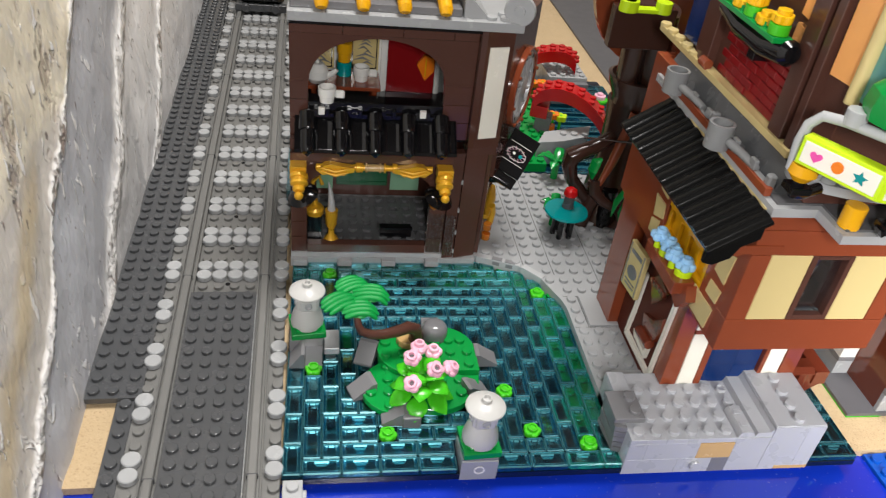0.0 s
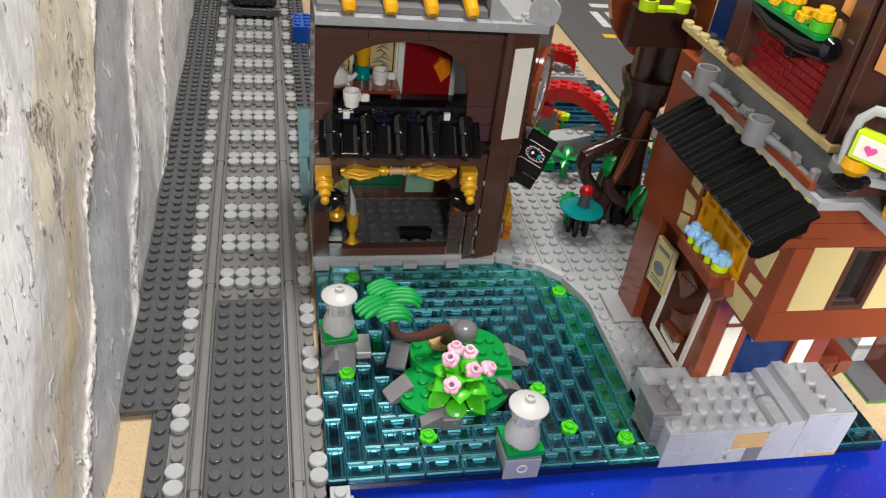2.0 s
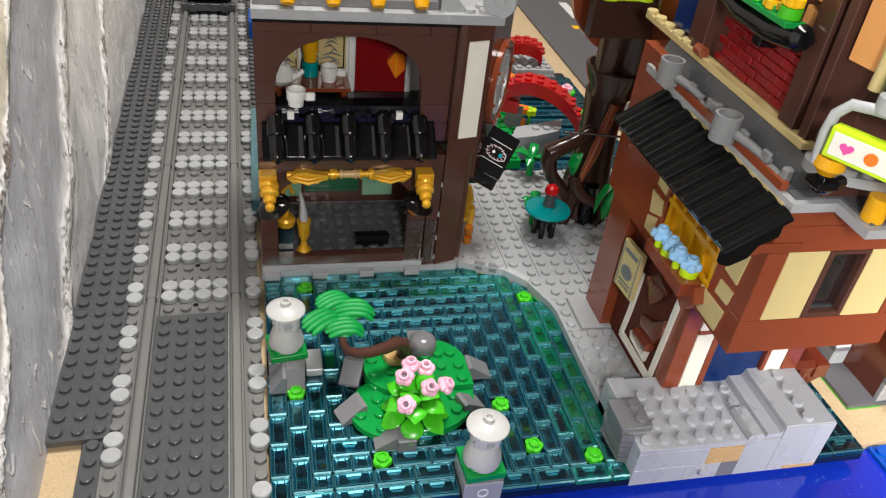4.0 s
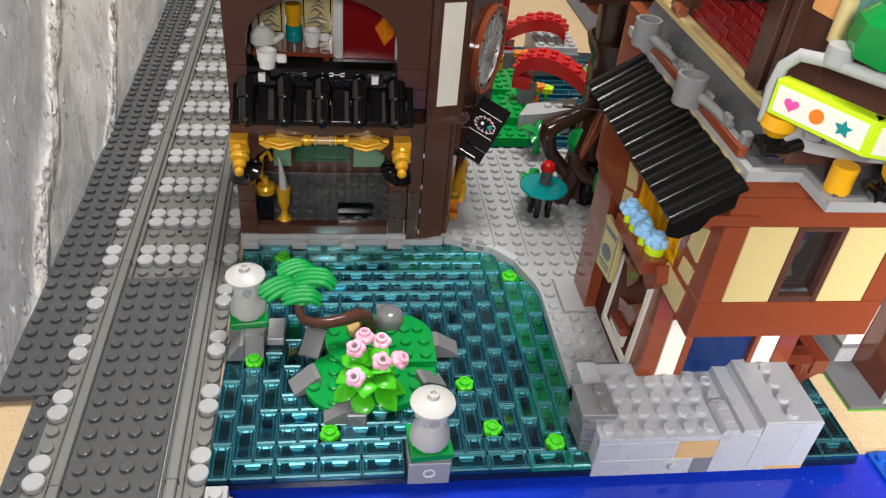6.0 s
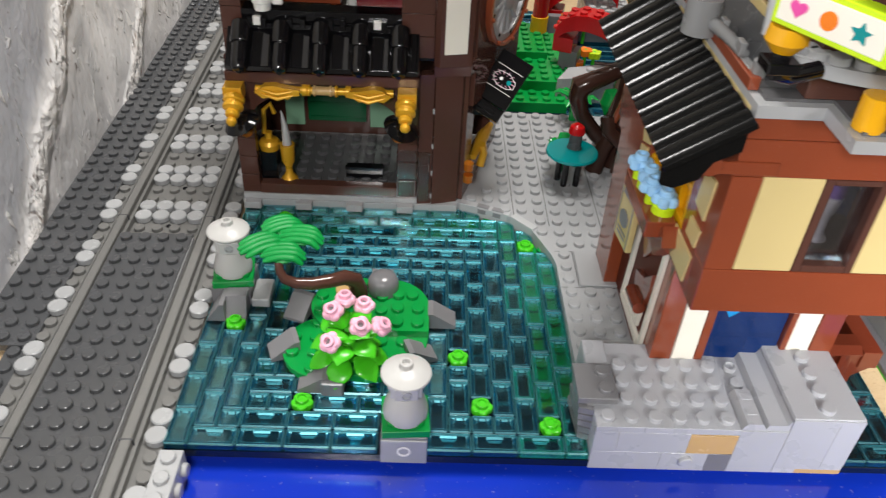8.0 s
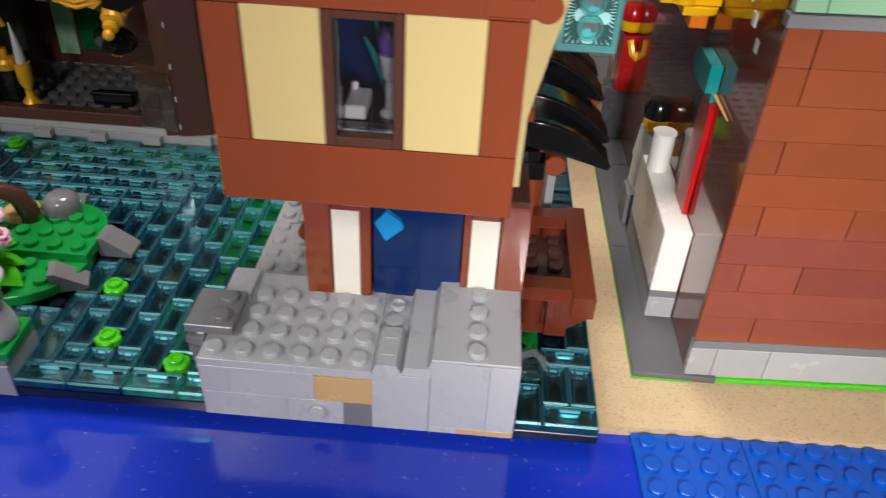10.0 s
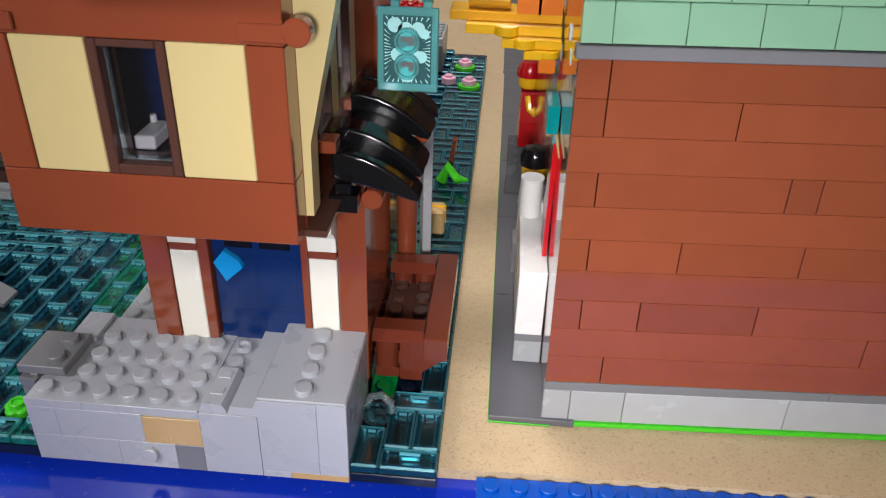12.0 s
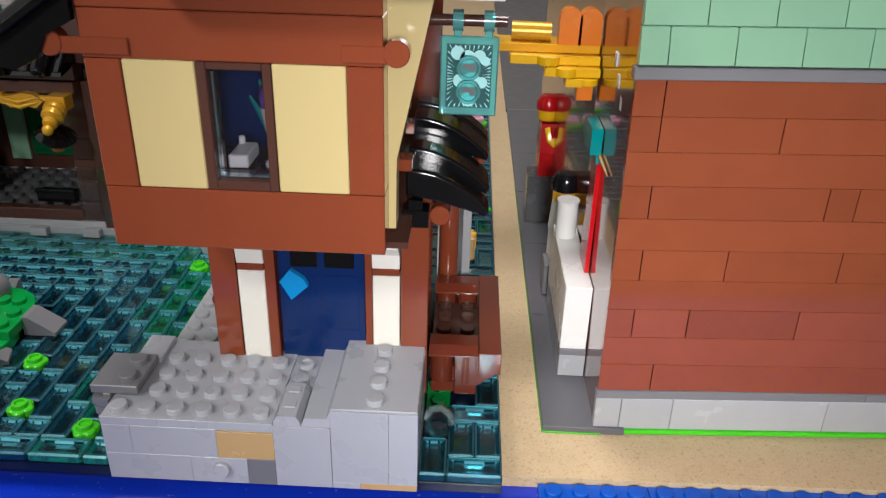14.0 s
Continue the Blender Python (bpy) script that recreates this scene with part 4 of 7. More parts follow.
def house():
    t = thing("half_timbered_house", HOUSE, "house", (24.5, 6, 1.2))
    # ground floor
    fr = 4.0
    for x0, x1, m in ((21, 21.95, RBROWN), (28.05, 29.05, RBROWN)):
        part("post", Geo().box(x0, fr, 1.2, x1, fr + 1, 9.6), m, t)
    for x0 in (22.0, 27.0):
        part("white_panel", Geo().box(x0, fr + 0.02, 1.2, x0 + 1.0, fr + 0.9, 6.4), IVORY, t, "ivory filling panel")
        part("rail", Geo().box(x0, fr, 6.42, x0 + 1.0, fr + 0.9, 6.7), RBROWN, t)
        br = Geo().prism([(fr + 0.9, 6.72), (fr + 0.02, 6.72), (fr - 0.05, 7.3), (fr - 0.35, 7.62), (fr - 0.6, 7.8), (fr - 0.6, 9.0), (fr + 0.9, 9.0)], x0, x0 + 1.0, "x")
        part("bracket", br, IVORY, t, "ivory curved bracket")
    part("door_post", Geo().box(23.02, fr, 1.2, 23.4, fr + 0.95, 9.6), RBROWN, t)
    part("door_post", Geo().box(26.72, fr, 1.2, 26.98, fr + 0.95, 9.6), RBROWN, t)
    d = part("door", Geo().box(23.45, fr + 0.25, 1.25, 26.68, fr + 0.6, 8.9), NAVY, t, "dark blue door with black panes")
    for x0, x1 in ((23.95, 24.95), (25.2, 26.3)):
        part("pane", Geo().box(x0, fr + 0.2, 6.55, x1, fr + 0.28, 7.6), BLACK, d)
    for x0, x1, z0, z1 in ((23.7, 24.95, 2.0, 3.9), (25.2, 26.45, 2.0, 3.9), (23.7, 24.95, 4.2, 6.2), (25.2, 26.45, 4.2, 6.2)):
        part("door_panel", Geo().box(x0, fr + 0.236, z0, x1, fr + 0.26, z1, 0.01), NAVY, d)
    part("door_ornament", Geo().prism([(23.55, 6.0), (23.95, 5.25), (24.6, 5.85), (24.45, 6.15), (23.95, 6.5)], fr + 0.0, fr + 0.24, "y"), AZURE, d, "bright blue pointed knocker")
    # Left wall takes the darkened brown for its shade; right stays reddish brown.
    part("side_wall", Geo().box(21, fr + 1.0, 1.2, 21.5, 13, 9.6), SHADED_BROWN, t)
    part("side_wall", Geo().box(28.5, fr + 1.0, 1.2, 29, 13, 9.6), RBROWN, t)
    part("back_wall", Geo().box(21, 12.8, 1.2, 29, 13.3, 17.2), RBROWN, t)
    part("ground_floor", Geo().box(21.4, 4.6, 1.2, 28.6, 12.9, 1.6), DGREY, t)
    # overhanging upper floor
    y0, y1 = -0.55, 0.45
    part("lower_band", Geo().box(20, y0, 9.6, 28, y1, 11.45), RBROWN, t)
    part("upper_band", Geo().box(20, y0, 15.12, 28, y1, 16.4), RBROWN, t)
    part("upper_band", Geo().box(20, y0, 16.42, 28, y1, 17.2), RBROWN, t)
    part("corner_post", Geo().box(20, y0, 11.47, 20.97, y1, 15.1), RBROWN, t)
    part("corner_post", Geo().box(27.02, y0, 11.47, 28, y1, 15.1), RBROWN, t)
    for x0, x1 in ((21, 22.95), (25.02, 27)):
        part("cream_panel", Geo().box(x0, y0 + 0.02, 11.47, x1, y1, 15.1), CREAM, t, "cream infill panel")
    w = part("window", Geo().box(22.97, y0, 11.47, 23.25, y1, 15.1).box(24.75, y0, 11.47, 25, y1, 15.1).box(23.25, y0, 11.47, 24.75, y1, 11.75).box(23.25, y0, 14.9, 24.75, y1, 15.1), BROWN, t, "dark brown window frame")
    part("pane", Geo().box(23.25, y0 + 0.35, 11.75, 24.75, y0 + 0.42, 14.9, 0.005), CLEAR, w)
    part("pane_edge", Geo().box(23.26, y0 + 0.3, 11.8, 23.33, y0 + 0.5, 14.8, 0.02).box(23.34, y0 + 0.3, 11.77, 24.72, y0 + 0.5, 11.83, 0.02), ICE, w, "thick clear pane edge")
    part("catch", Geo().box(23.75, y0 + 0.3, 11.75, 24.3, y0 + 0.5, 11.95), CLEAR, w)
    for s, xa, xb in ((-1, 19.2, 21.3), (1, 26.9, 28.35)):
        part("beam_end", Geo().box(xa, y0 - 0.1, 15.22, xb, y0 + 0.02, 15.67).cyl(xa if s < 0 else xb, y0 - 0.13, 15.5, 0.36, 0.5, "y"), RBROWN, t)
    # left side, cream panels between timbers
    part("left_wall", Geo().box(20, y1, 9.6, 20.5, 2.2, 17.2).box(20, 2.2, 9.6, 20.5, 7.4, 10.6).box(20, 2.2, 15.3, 20.5, 7.4, 17.2).box(20, 7.4, 9.6, 20.5, 13, 17.2), RBROWN, t)
    for pts in ([(0.46, 12.71), (1.50, 12.84), (1.30, 14.19), (0.32, 14.34)], [(0.55, 11.51), (1.59, 11.48), (1.51, 12.24), (0.46, 12.28)], [(0.73, 9.86), (2.73, 9.86), (2.64, 11.06), (0.58, 11.09)],
                [(7.5, 11.6), (8.6, 11.2), (8.9, 12.4), (7.7, 12.4)], [(7.7, 10.2), (8.7, 10.2), (8.7, 11.0), (7.8, 11.3)], [(7.6, 12.8), (8.6, 12.9), (8.6, 14.4), (7.6, 14.4)]):
        part("timber_infill", Geo().prism(pts, 19.93, 20.02, "x"), CREAM, t, "slanted cream infill")
    lat = Geo()
    for y in (2.3, 3.4, 4.6, 5.8, 7.0):
        lat.box(20.1, y, 10.6, 20.35, y + 0.28, 15.3)
    for z in (11.0, 12.6, 14.2, 15.0):
        lat.box(20.05, 2.2, z, 20.3, 7.4, z + 0.28)
    part("lattice_window", lat, AMBER, t, "amber lattice window")
    part("lattice_pane", Geo().box(20.36, 2.2, 10.6, 20.42, 7.4, 15.3), AMBER, t)
    # right side
    part("right_wall", Geo().box(27.5, y1, 9.6, 28, 13, 11.5).box(27.5, y1, 15.1, 28, 13, 17.2).box(27.5, y1, 11.5, 28, 1.0, 15.1).box(27.5, 8, 11.5, 28, 13, 15.1), RBROWN, t)
    part("cream_slope", Geo().prism([(28.0, 10.0), (28.22, 10.0), (28.24, 12.2), (28.95, 15.4), (29.3, 17.0), (28.0, 17.0)], 0.5, 1.3, "y"), CREAM, t, "cream inverted slope under the deck")
    part("cream_panel", Geo().box(27.6, 4.32, 11.5, 28.04, 5.28, 15.1).box(27.6, 7.52, 11.5, 28.04, 8.4, 15.1), CREAM, t)
    for y in (3.0, 6.2):
        w = part("side_window", Geo().box(27.7, y - 0.9, 11.5, 28.05, y - 0.7, 15.1).box(27.7, y + 1.1, 11.5, 28.05, y + 1.3, 15.1).box(27.7, y - 0.7, 11.5, 28.1, y + 1.1, 11.8), BROWN, t)
        part("pane", Geo().box(27.82, y - 0.7, 11.8, 27.9, y + 1.1, 15.1, 0.01), ICE, w)
    for y in (2.2, 6.0):
        part("sill_block", Geo().box(28.02, y, 11.2, 28.55, y + 0.7, 11.6), RBROWN, t)
    part("floor_slab", Geo().box(20.4, 0.3, 9.4, 28.6, 12.9, 9.62), BROWN, t)
    part("room_back", Geo().box(20.6, 4.4, 9.7, 27.4, 4.7, 17.1), NAVY, t)
    part("chimney_corner", Geo().box(20.2, 11.3, 9.6, 21.4, 14.2, 18.4), RBROWN, t)
    part("side_buttress", Geo().box(20.3, 10.9, 1.2, 21.0, 13.4, 9.6), RBROWN, t)


house()


def house_inside():
    t = thing("work_bench", "dark brown work bench standing behind the window", "bench", (24.6, 1.6, 9.62))
    part("top", Geo().box(22.4, 0.47, 11.42, 26.2, 2.9, 11.6), BARK, t)
    for x, y in ((23.3, 0.75), (26.0, 0.75), (23.3, 2.4), (26.0, 2.4)):
        part("leg", Geo().box(x - 0.15, y - 0.15, 9.62, x + 0.15, y + 0.15, 11.42), BROWN, t)
    t = thing("telescope", "grey telescope with purple top standing on the work bench", "telescope", (24.49, 1.3, 11.6))
    part("column", Geo().lathe([(0, 11.6), (0.33, 11.6), (0.33, 11.68), (0.21, 11.8), (0.18, 12.0), (0.18, 12.62), (0.26, 12.72), (0.37, 13.4), (0, 13.44)], (24.49, 1.3, 0)), SILVER, t)
    part("head", Geo().lathe([(0, 13.44), (0.35, 13.44), (0.38, 13.7), (0.33, 14.0), (0.18, 14.18), (0, 14.22)], (24.49, 1.3, 0)), PURPLE, t)
    t = thing("white_machine", "small white machine standing on the work bench", "machine", (23.56, 1.1, 11.6))
    part("foot", Geo().box(23.35, 0.6, 11.6, 23.75, 1.6, 11.75), BLACK, t)
    part("body", Geo().box(23.27, 0.48, 11.75, 23.86, 1.75, 12.16, 0.05), WHITE, t)
    part("spout", Geo().cyl(23.4, 1.6, 12.14, 0.1, 0.25), WHITE, t)
    t = thing("teal_frond", "teal plant with a round bud standing on the work bench", "plant", (24.3, 2.2, 11.6))
    for k, (dx, dz) in enumerate(((-0.7, 1.9), (-0.4, 2.4), (-0.15, 2.6), (0.2, 2.2))):
        part("frond", Geo().tube([(24.3, 2.2, 11.6), (24.3 + 0.3 * dx, 2.2, 11.6 + 0.5 * dz), (24.3 + dx, 2.1 + 0.1 * k, 11.6 + dz)], [0.1, 0.16, 0.04]), TEAL, t)
    part("bud", Geo().lathe([(0, 11.98), (0.13, 12.04), (0.18, 12.18), (0.13, 12.32), (0, 12.38)], (24.33, 1.95, 0)), TEAL, t)


house_inside()


def awning():
    t = thing("awning", "black ribbed sloping awning fixed on the house wall", "awning", (19, 5, 16.4))
    a, b = Vector((17.6, 0, 15.6)), Vector((20.0, 0, 17.2))
    d = (b - a)
    m = Matrix.Translation(a) @ Matrix.Rotation(-math.atan2(d.z, d.x), 4, "Y")
    L = d.length
    part("sheet", Geo(m).box(0, -1.0, -0.22, L, 10.75, 0.0), MATTBLACK, t)
    for k in range(11):
        y = -0.95 + k * 1.06
        part("rib", Geo(m).prism([(y + q, h) for q, h in ((0.0, 0.0), (0.06, 0.15), (0.12, 0.21), (0.2, 0.24), (0.5, 0.24), (0.58, 0.21), (0.64, 0.15), (0.72, 0.0))], 0.02, L - 0.02, "x"), MATTBLACK, t)
    part("front_fascia", Geo().prism([(17.75, 15.4), (19.95, 16.95), (19.95, 16.1), (19.2, 15.7), (18.9, 15.1), (18.2, 14.75), (17.75, 14.85)], -0.75, -0.5, "y"), MATTBLACK, t)
    part("tan_strip", Geo().box(19.98, -0.3, 17.2, 20.1, 8, 17.36), CREAM, t)


awning()


def flower_box():
    t = thing("flower_box", "reddish brown flower box with light blue flowers on the house wall", "flower box", (19.4, 4.4, 10.6))
    part("box", Geo().box(18.85, 2.6, 10.4, 19.98, 6.4, 11.1), RBROWN, t)
    part("bracket", Geo().prism([(1.98, 10.39), (2.72, 9.48), (3.73, 9.97), (2.31, 11.14)], 19.4, 19.95, "x"), RBROWN, t)
    for k, (x, y) in enumerate(((19.12, 5.7), (19.39, 5.0), (19.22, 3.95), (19.6, 3.35))):
        cup = k in (1, 3)
        z = 11.45 if cup else 11.6
        part("stem", Geo().cyl(x, y, 11.0, 0.44 if cup else 0.2, z - 11.0, n=14), LIME, t)
        g = Geo()
        for q in range(5):
            a = 2 * math.pi * q / 5 + k
            g.lathe([(0, z), (0.15, z), (0.21, z + 0.06), (0.23, z + 0.2), (0.2, z + 0.34), (0.12, z + 0.4), (0, z + 0.41)], (x + 0.3 * math.cos(a), y + 0.3 * math.sin(a), 0), n=12)
        g.cyl(x, y, z, 0.36, 0.42, n=14).lathe([(0.28, z + 0.4), (0.28, z + 0.6), (0.24, z + 0.64), (0.15, z + 0.64), (0.13, z + 0.52), (0, z + 0.52)], (x, y, 0), n=16)
        part("flower", g, SKYBLUE, t, "light blue flower with a round centre")


flower_box()


def wall_details():
    t = thing("wall_poster", "cream wall poster with dark lettering bars and a round picture", "poster", (20.6, 10, 5))
    m = Matrix.Translation((20.55, 8.4, 5.2)) @ Matrix.Rotation(radians(6), 4, "Z") @ Matrix.Diagonal((1, 0.98, 0.8, 1))
    part("board", Geo(m).box(-0.3, 0, 0, 0, 2.0, 3.9), CREAM, t)
    part("picture", Geo(m).lathe([(0, -0.36), (0.55, -0.36), (0.55, -0.3)], (0, 1.0, 1.7), "x", 18, 1.0), STONE, t)
    for k, (a, b, z) in enumerate(((0.35, 1.65, 3.1), (0.4, 1.6, 0.75), (0.4, 1.5, 0.45))):
        part("text_bar", Geo(m).box(-0.34, a, z, -0.3, b, z + (0.32 if k == 0 else 0.12), 0.005), STONE, t)
    part("border", Geo(m).box(-0.33, 0.12, 0.12, -0.3, 0.2, 3.78, 0.004).box(-0.33, 1.8, 0.12, -0.3, 1.88, 3.78, 0.004), STONE, t)
    t = thing("side_bay", "white framed brown bay with ornate carved bars on the house side", "bay", (20.8, 7, 1.2))
    for pts in ([(8.75, 6.8), (9.05, 6.8), (9.15, 4.1), (9.35, 2.0), (9.05, 2.2), (8.85, 4.1)], [(9.3, 1.85), (9.18, 2.25), (5.3, 2.3), (5.25, 1.9)], [(4.8, 8.1), (5.1, 8.1), (5.4, 2.3), (5.1, 2.3)]):
        part("white_strip", Geo().prism(pts, 20.8, 20.98, "x"), IVORY, t)
    part("white_strip", Geo().prism([(8.2, 3.15), (8.0, 2.75), (6.1, 2.65), (5.95, 3.98), (6.15, 3.98), (6.35, 2.95), (7.3, 3.0)], 20.75, 20.95, "x"), IVORY, t)
    part("console", Geo().prism([(7.5, 5.0), (7.2, 4.2), (5.6, 4.4), (5.2, 5.6), (5.3, 6.4), (6.2, 5.5)], 20.65, 20.95, "x"), BOATBROWN, t)
    part("roller", Geo().tube([(20.6, 5.7, 4.1), (20.6, 7.3, 3.9)], 0.3), BOATBROWN, t)
    part("carved_bar", Geo().prism([(8.1, 7.2), (7.2, 8.0), (5.9, 7.7), (6.6, 6.6), (7.2, 5.9)], 20.75, 20.95, "x"), BOATBROWN, t)
    for k in range(5):
        part("carving", Geo().cyl(20.65, 6.3 + 0.4 * k, 7.35 - 0.05 * k, 0.2, 0.22, "x", 12), BOATBROWN, t)


wall_details()


# ---- roof deck and the storey above ----
def roof_deck():
    t = thing("roof_deck", "light grey roof deck with railings on the house", "roof", (24, 4, 17.2))
    part("slab", Geo().prism([(20.0, 13), (20.0, -0.72), (22.0, -0.72), (22.0, -2.6), (31, -2.6), (31, 13)], 17.2, 17.6), LGREY, t)
    part("deck", Geo().prism([(20.3, 12.8), (20.3, -0.4), (22.3, -0.4), (22.3, -2.3), (30.8, -2.3), (30.8, 12.8)], 17.6, 17.7), DECK, t)
    part("gutter", Geo().box(19.95, 0.2, 17.62, 20.29, 12, 18.02), RBROWN, t)
    part("parapet_slope", Geo().prism([(20.3, 17.62), (20.3, 17.9), (20.45, 17.9), (20.95, 18.9), (21.4, 19.0), (21.4, 17.62)], 0.3, 13, "y"), DGREY, t)
    for x, y, z in ((19.7, 10.1, 17.8), (19.55, 4.3, 17.75)):
        c = part("cup", Geo().lathe([(0, z), (0.58, z), (0.6, z + 1.2), (0.46, z + 1.2), (0.44, z + 0.5), (0, z + 0.5)], (x, y, 0), n=24), CUPGREY, t)
        part("arm", Geo().tube([(19.8, y - 0.4, z + 0.5), (20.05, y - 1.6, z + 0.45), (20.2, y - 2.6, z + 0.35)], [0.22, 0.2, 0.17]), CUPGREY, c)
        part("grip", Geo().box(20.05, y - 3.5, z - 0.1, 20.4, y - 2.6, z + 0.3, 0.06).box(20.1, y - 3.9, z - 0.1, 20.5, y - 3.5, z + 0.7, 0.08), CUPGREY, c)
    for y in (1.6, 3.4, 6.4, 8.2):
        part("baluster", Geo().box(20.0, y, 18.1, 20.2, y + 0.5, 18.5), CUPGREY, t)


roof_deck()


def upper_storey():
    t = thing("upper_storey", "set-back storey of dark red bricks, brown posts and peach panels", "storey", (23, 5, 17.7))
    part("tan_edge", Geo().box(20.8, 1.0, 19.0, 21.38, 16, 19.35), CREAM, t)
    st = Geo()
    for k in range(5):
        st.stud(20.95, 11.4 + k * 1.05, 19.35)
    part("tan_studs", st, CREAM, t)
    part("wall_core", Geo().box(21.4, -0.4, 17.7, 27.5, 14, 34), BROWN, t)
    brick = mesh_of("red_brick", Geo().box(0, 0.02, 0.01, 0.16, 0.98, 0.39, 0.04), DRED)
    for r in range(7):
        for k in range(6):
            part("red_brick", brick, DRED, t, at=(21.26 + 0.03 * ((r * 3 + k) % 3 - 1), 3.4 + k - (0.5 if r % 2 else 0), 19.4 + 0.4 * r))
    for y, w in ((10.0, 1.5), (2.1, 1.05), (1.2, 0.5)):
        part("post", Geo().box(20.95, y, 17.7, 21.45, y + w, 34), BROWN, t)
    part("post_knob", Geo().cyl(20.85, 9.5, 19.55, 0.28, 0.7, "y"), RBROWN, t)
    for pts in ([(3.17, 22.43), (4.18, 22.5), (4.11, 23.73), (3.18, 23.6)], [(3.18, 24.0), (4.1, 24.1), (4.0, 26.2), (3.18, 25.9)], [(-0.6, 22.9), (0.95, 22.8), (1.0, 28), (-0.6, 28)]):
        part("peach_panel", Geo().prism(pts, 21.2, 21.42, "x"), PEACH, t, "peach wall panel")
    part("arch_frame", Geo().tube([(21.2, -0.85, 22.4), (21.2, -0.85, 28.5)], 0.28), CREAM, t)
    part("arch_glass", Geo().prism([(-3.2, 22.6), (-1.0, 22.6), (-1.0, 26), (-2.6, 27.4), (-3.2, 27.4)], 21.3, 21.4, "x"), AQUA, t)
    part("dark_window", Geo().box(21.15, 10.4, 19.6, 21.35, 13.6, 26), NAVY, t)
    b = thing("balcony_planter", "black planter with green plates and yellow flowers", "planter", (20.2, 5, 22))
    part("tray", Geo().tube([(20.5, 2.6, 22.85), (20.5, 2.9, 22.8), (20.4, 4.5, 22.5), (20.5, 7.0, 22.4), (20.6, 9.0, 22.7)], [0.35, 0.55, 0.5, 0.45, 0.4], 14), BLACK, b)
    part("arm", Geo().box(20.3, 5, 21.6, 21.2, 5.6, 22.2), BLACK, b)
    part("green_plate", Geo().plate(19.65, 3.0, 20.55, 10.0, 23.12, 23.36), GREEN, b)
    for k, y in enumerate((3.55, 4.65, 5.75, 6.85, 7.95)):
        z = 23.36 + (0.0 if k % 2 else 0.45)
        if k % 2 == 0:
            part("leaf_cup", Geo().cyl(20.1, y, 23.36, 0.44, 0.45), LEAF, b)
        g = Geo().cyl(20.1, y, z, 0.36, 0.36)
        for q in range(5):
            a = 2 * math.pi * q / 5 + k
            g.cyl(20.1 + 0.27 * math.cos(a), y + 0.27 * math.sin(a), z + 0.04, 0.2, 0.34, n=10)
        g.cyl(20.1, y, z + 0.36, 0.3, 0.22, n=14)
        part("flower", g, YELLOW, b, "yellow flower")


upper_storey()


def pavilion():
    """The lit round stall that juts over the front of the deck."""
    t = thing("stall_platform", "white rounded stall platform on yellow legs over the roof deck", "platform", (25.5, -1, 17.6))
    pts = [(25.6 + 5.0 * math.cos(a), 0.1 + 2.0 * math.sin(a)) for a in (2 * math.pi * k / 28 for k in range(28))]
    part("ring", Geo().prism(pts, 18.6, 19.0), LGREY, t)
    st = Geo()
    for k in range(14):
        a = math.pi + math.pi * (k + 0.5) / 14
        st.stud(25.6 + 4.5 * math.cos(a), 0.1 + 1.6 * math.sin(a), 19.0, 14)
    part("ring_studs", st, LGREY, t)
    part("ring_inner", Geo().prism([(25.6 + 4.0 * math.cos(a), 0.1 + 1.2 * math.sin(a)) for a in (2 * math.pi * k / 24 for k in range(24))], 19.0, 19.1), STONE, t)
    for x in (25.6, 27.9):
        part("grey_post", Geo().tube([(x, -2.25, 17.62), (x, -2.25, 19.5), (x, -2.25, 23.0)], 0.36, 18), LGREY, t)
    part("yellow_leg", Geo().cyl(22.6, -1.9, 17.62, 0.44, 1.0), AMBER, t)
    part("yellow_leg", Geo().cyl(29.4, -1.5, 17.65, 0.55, 1.35), AMBER, t)
    for x, y in ((23.5, -3.1), (30.0, -3.0)):
        b = part("lamp", Geo().lathe([(0, 18.7), (0.3, 18.7), (0.46, 18.9), (0.5, 19.1), (0.48, 19.35), (0.38, 19.5), (0, 19.5)], (x, y, 0), n=24), AMBER, t, "amber lamp cup")
        part("lamp_cap", Geo().lathe([(0, 19.5), (0.3, 19.5), (0.27, 20.3), (0, 20.3)], (x, y, 0)), CLEAR, b)
        part("lamp_arm", Geo().box(x - 0.5, y - 0.2, 18.2, x + 0.3, y + 0.5, 18.5).cyl(x, y, 18.1, 0.4, 0.6).prism([(x - 0.6, 18.3), (x - 0.4, 17.95), (x - 0.2, 18.15), (x + 0.1, 17.9), (x + 0.5, 18.1), (x + 0.7, 18.5), (x + 0.2, 18.7)], y - 0.1, y + 0.3, "y").tube([(x + 0.5, y, 18.4), (x + 1.2, y + 0.1, 18.6)], 0.16), BLACK, b)
    part("deck_lamp", Geo().lathe([(0, 19.8), (0.3, 19.8), (0.55, 20.1), (0.5, 20.5), (0, 20.5)], (19.5, -2.1, 0)), AMBER, t)
    part("deck_lamp_arm", Geo().box(19.1, -2.5, 19.3, 19.95, -1.7, 19.6).tube([(19.5, -2.1, 19.8), (19.5, -2.1, 19.2), (20.0, -1.8, 19.0), (20.9, -1.5, 19.1)], 0.24), BLACK, t)


pavilion()


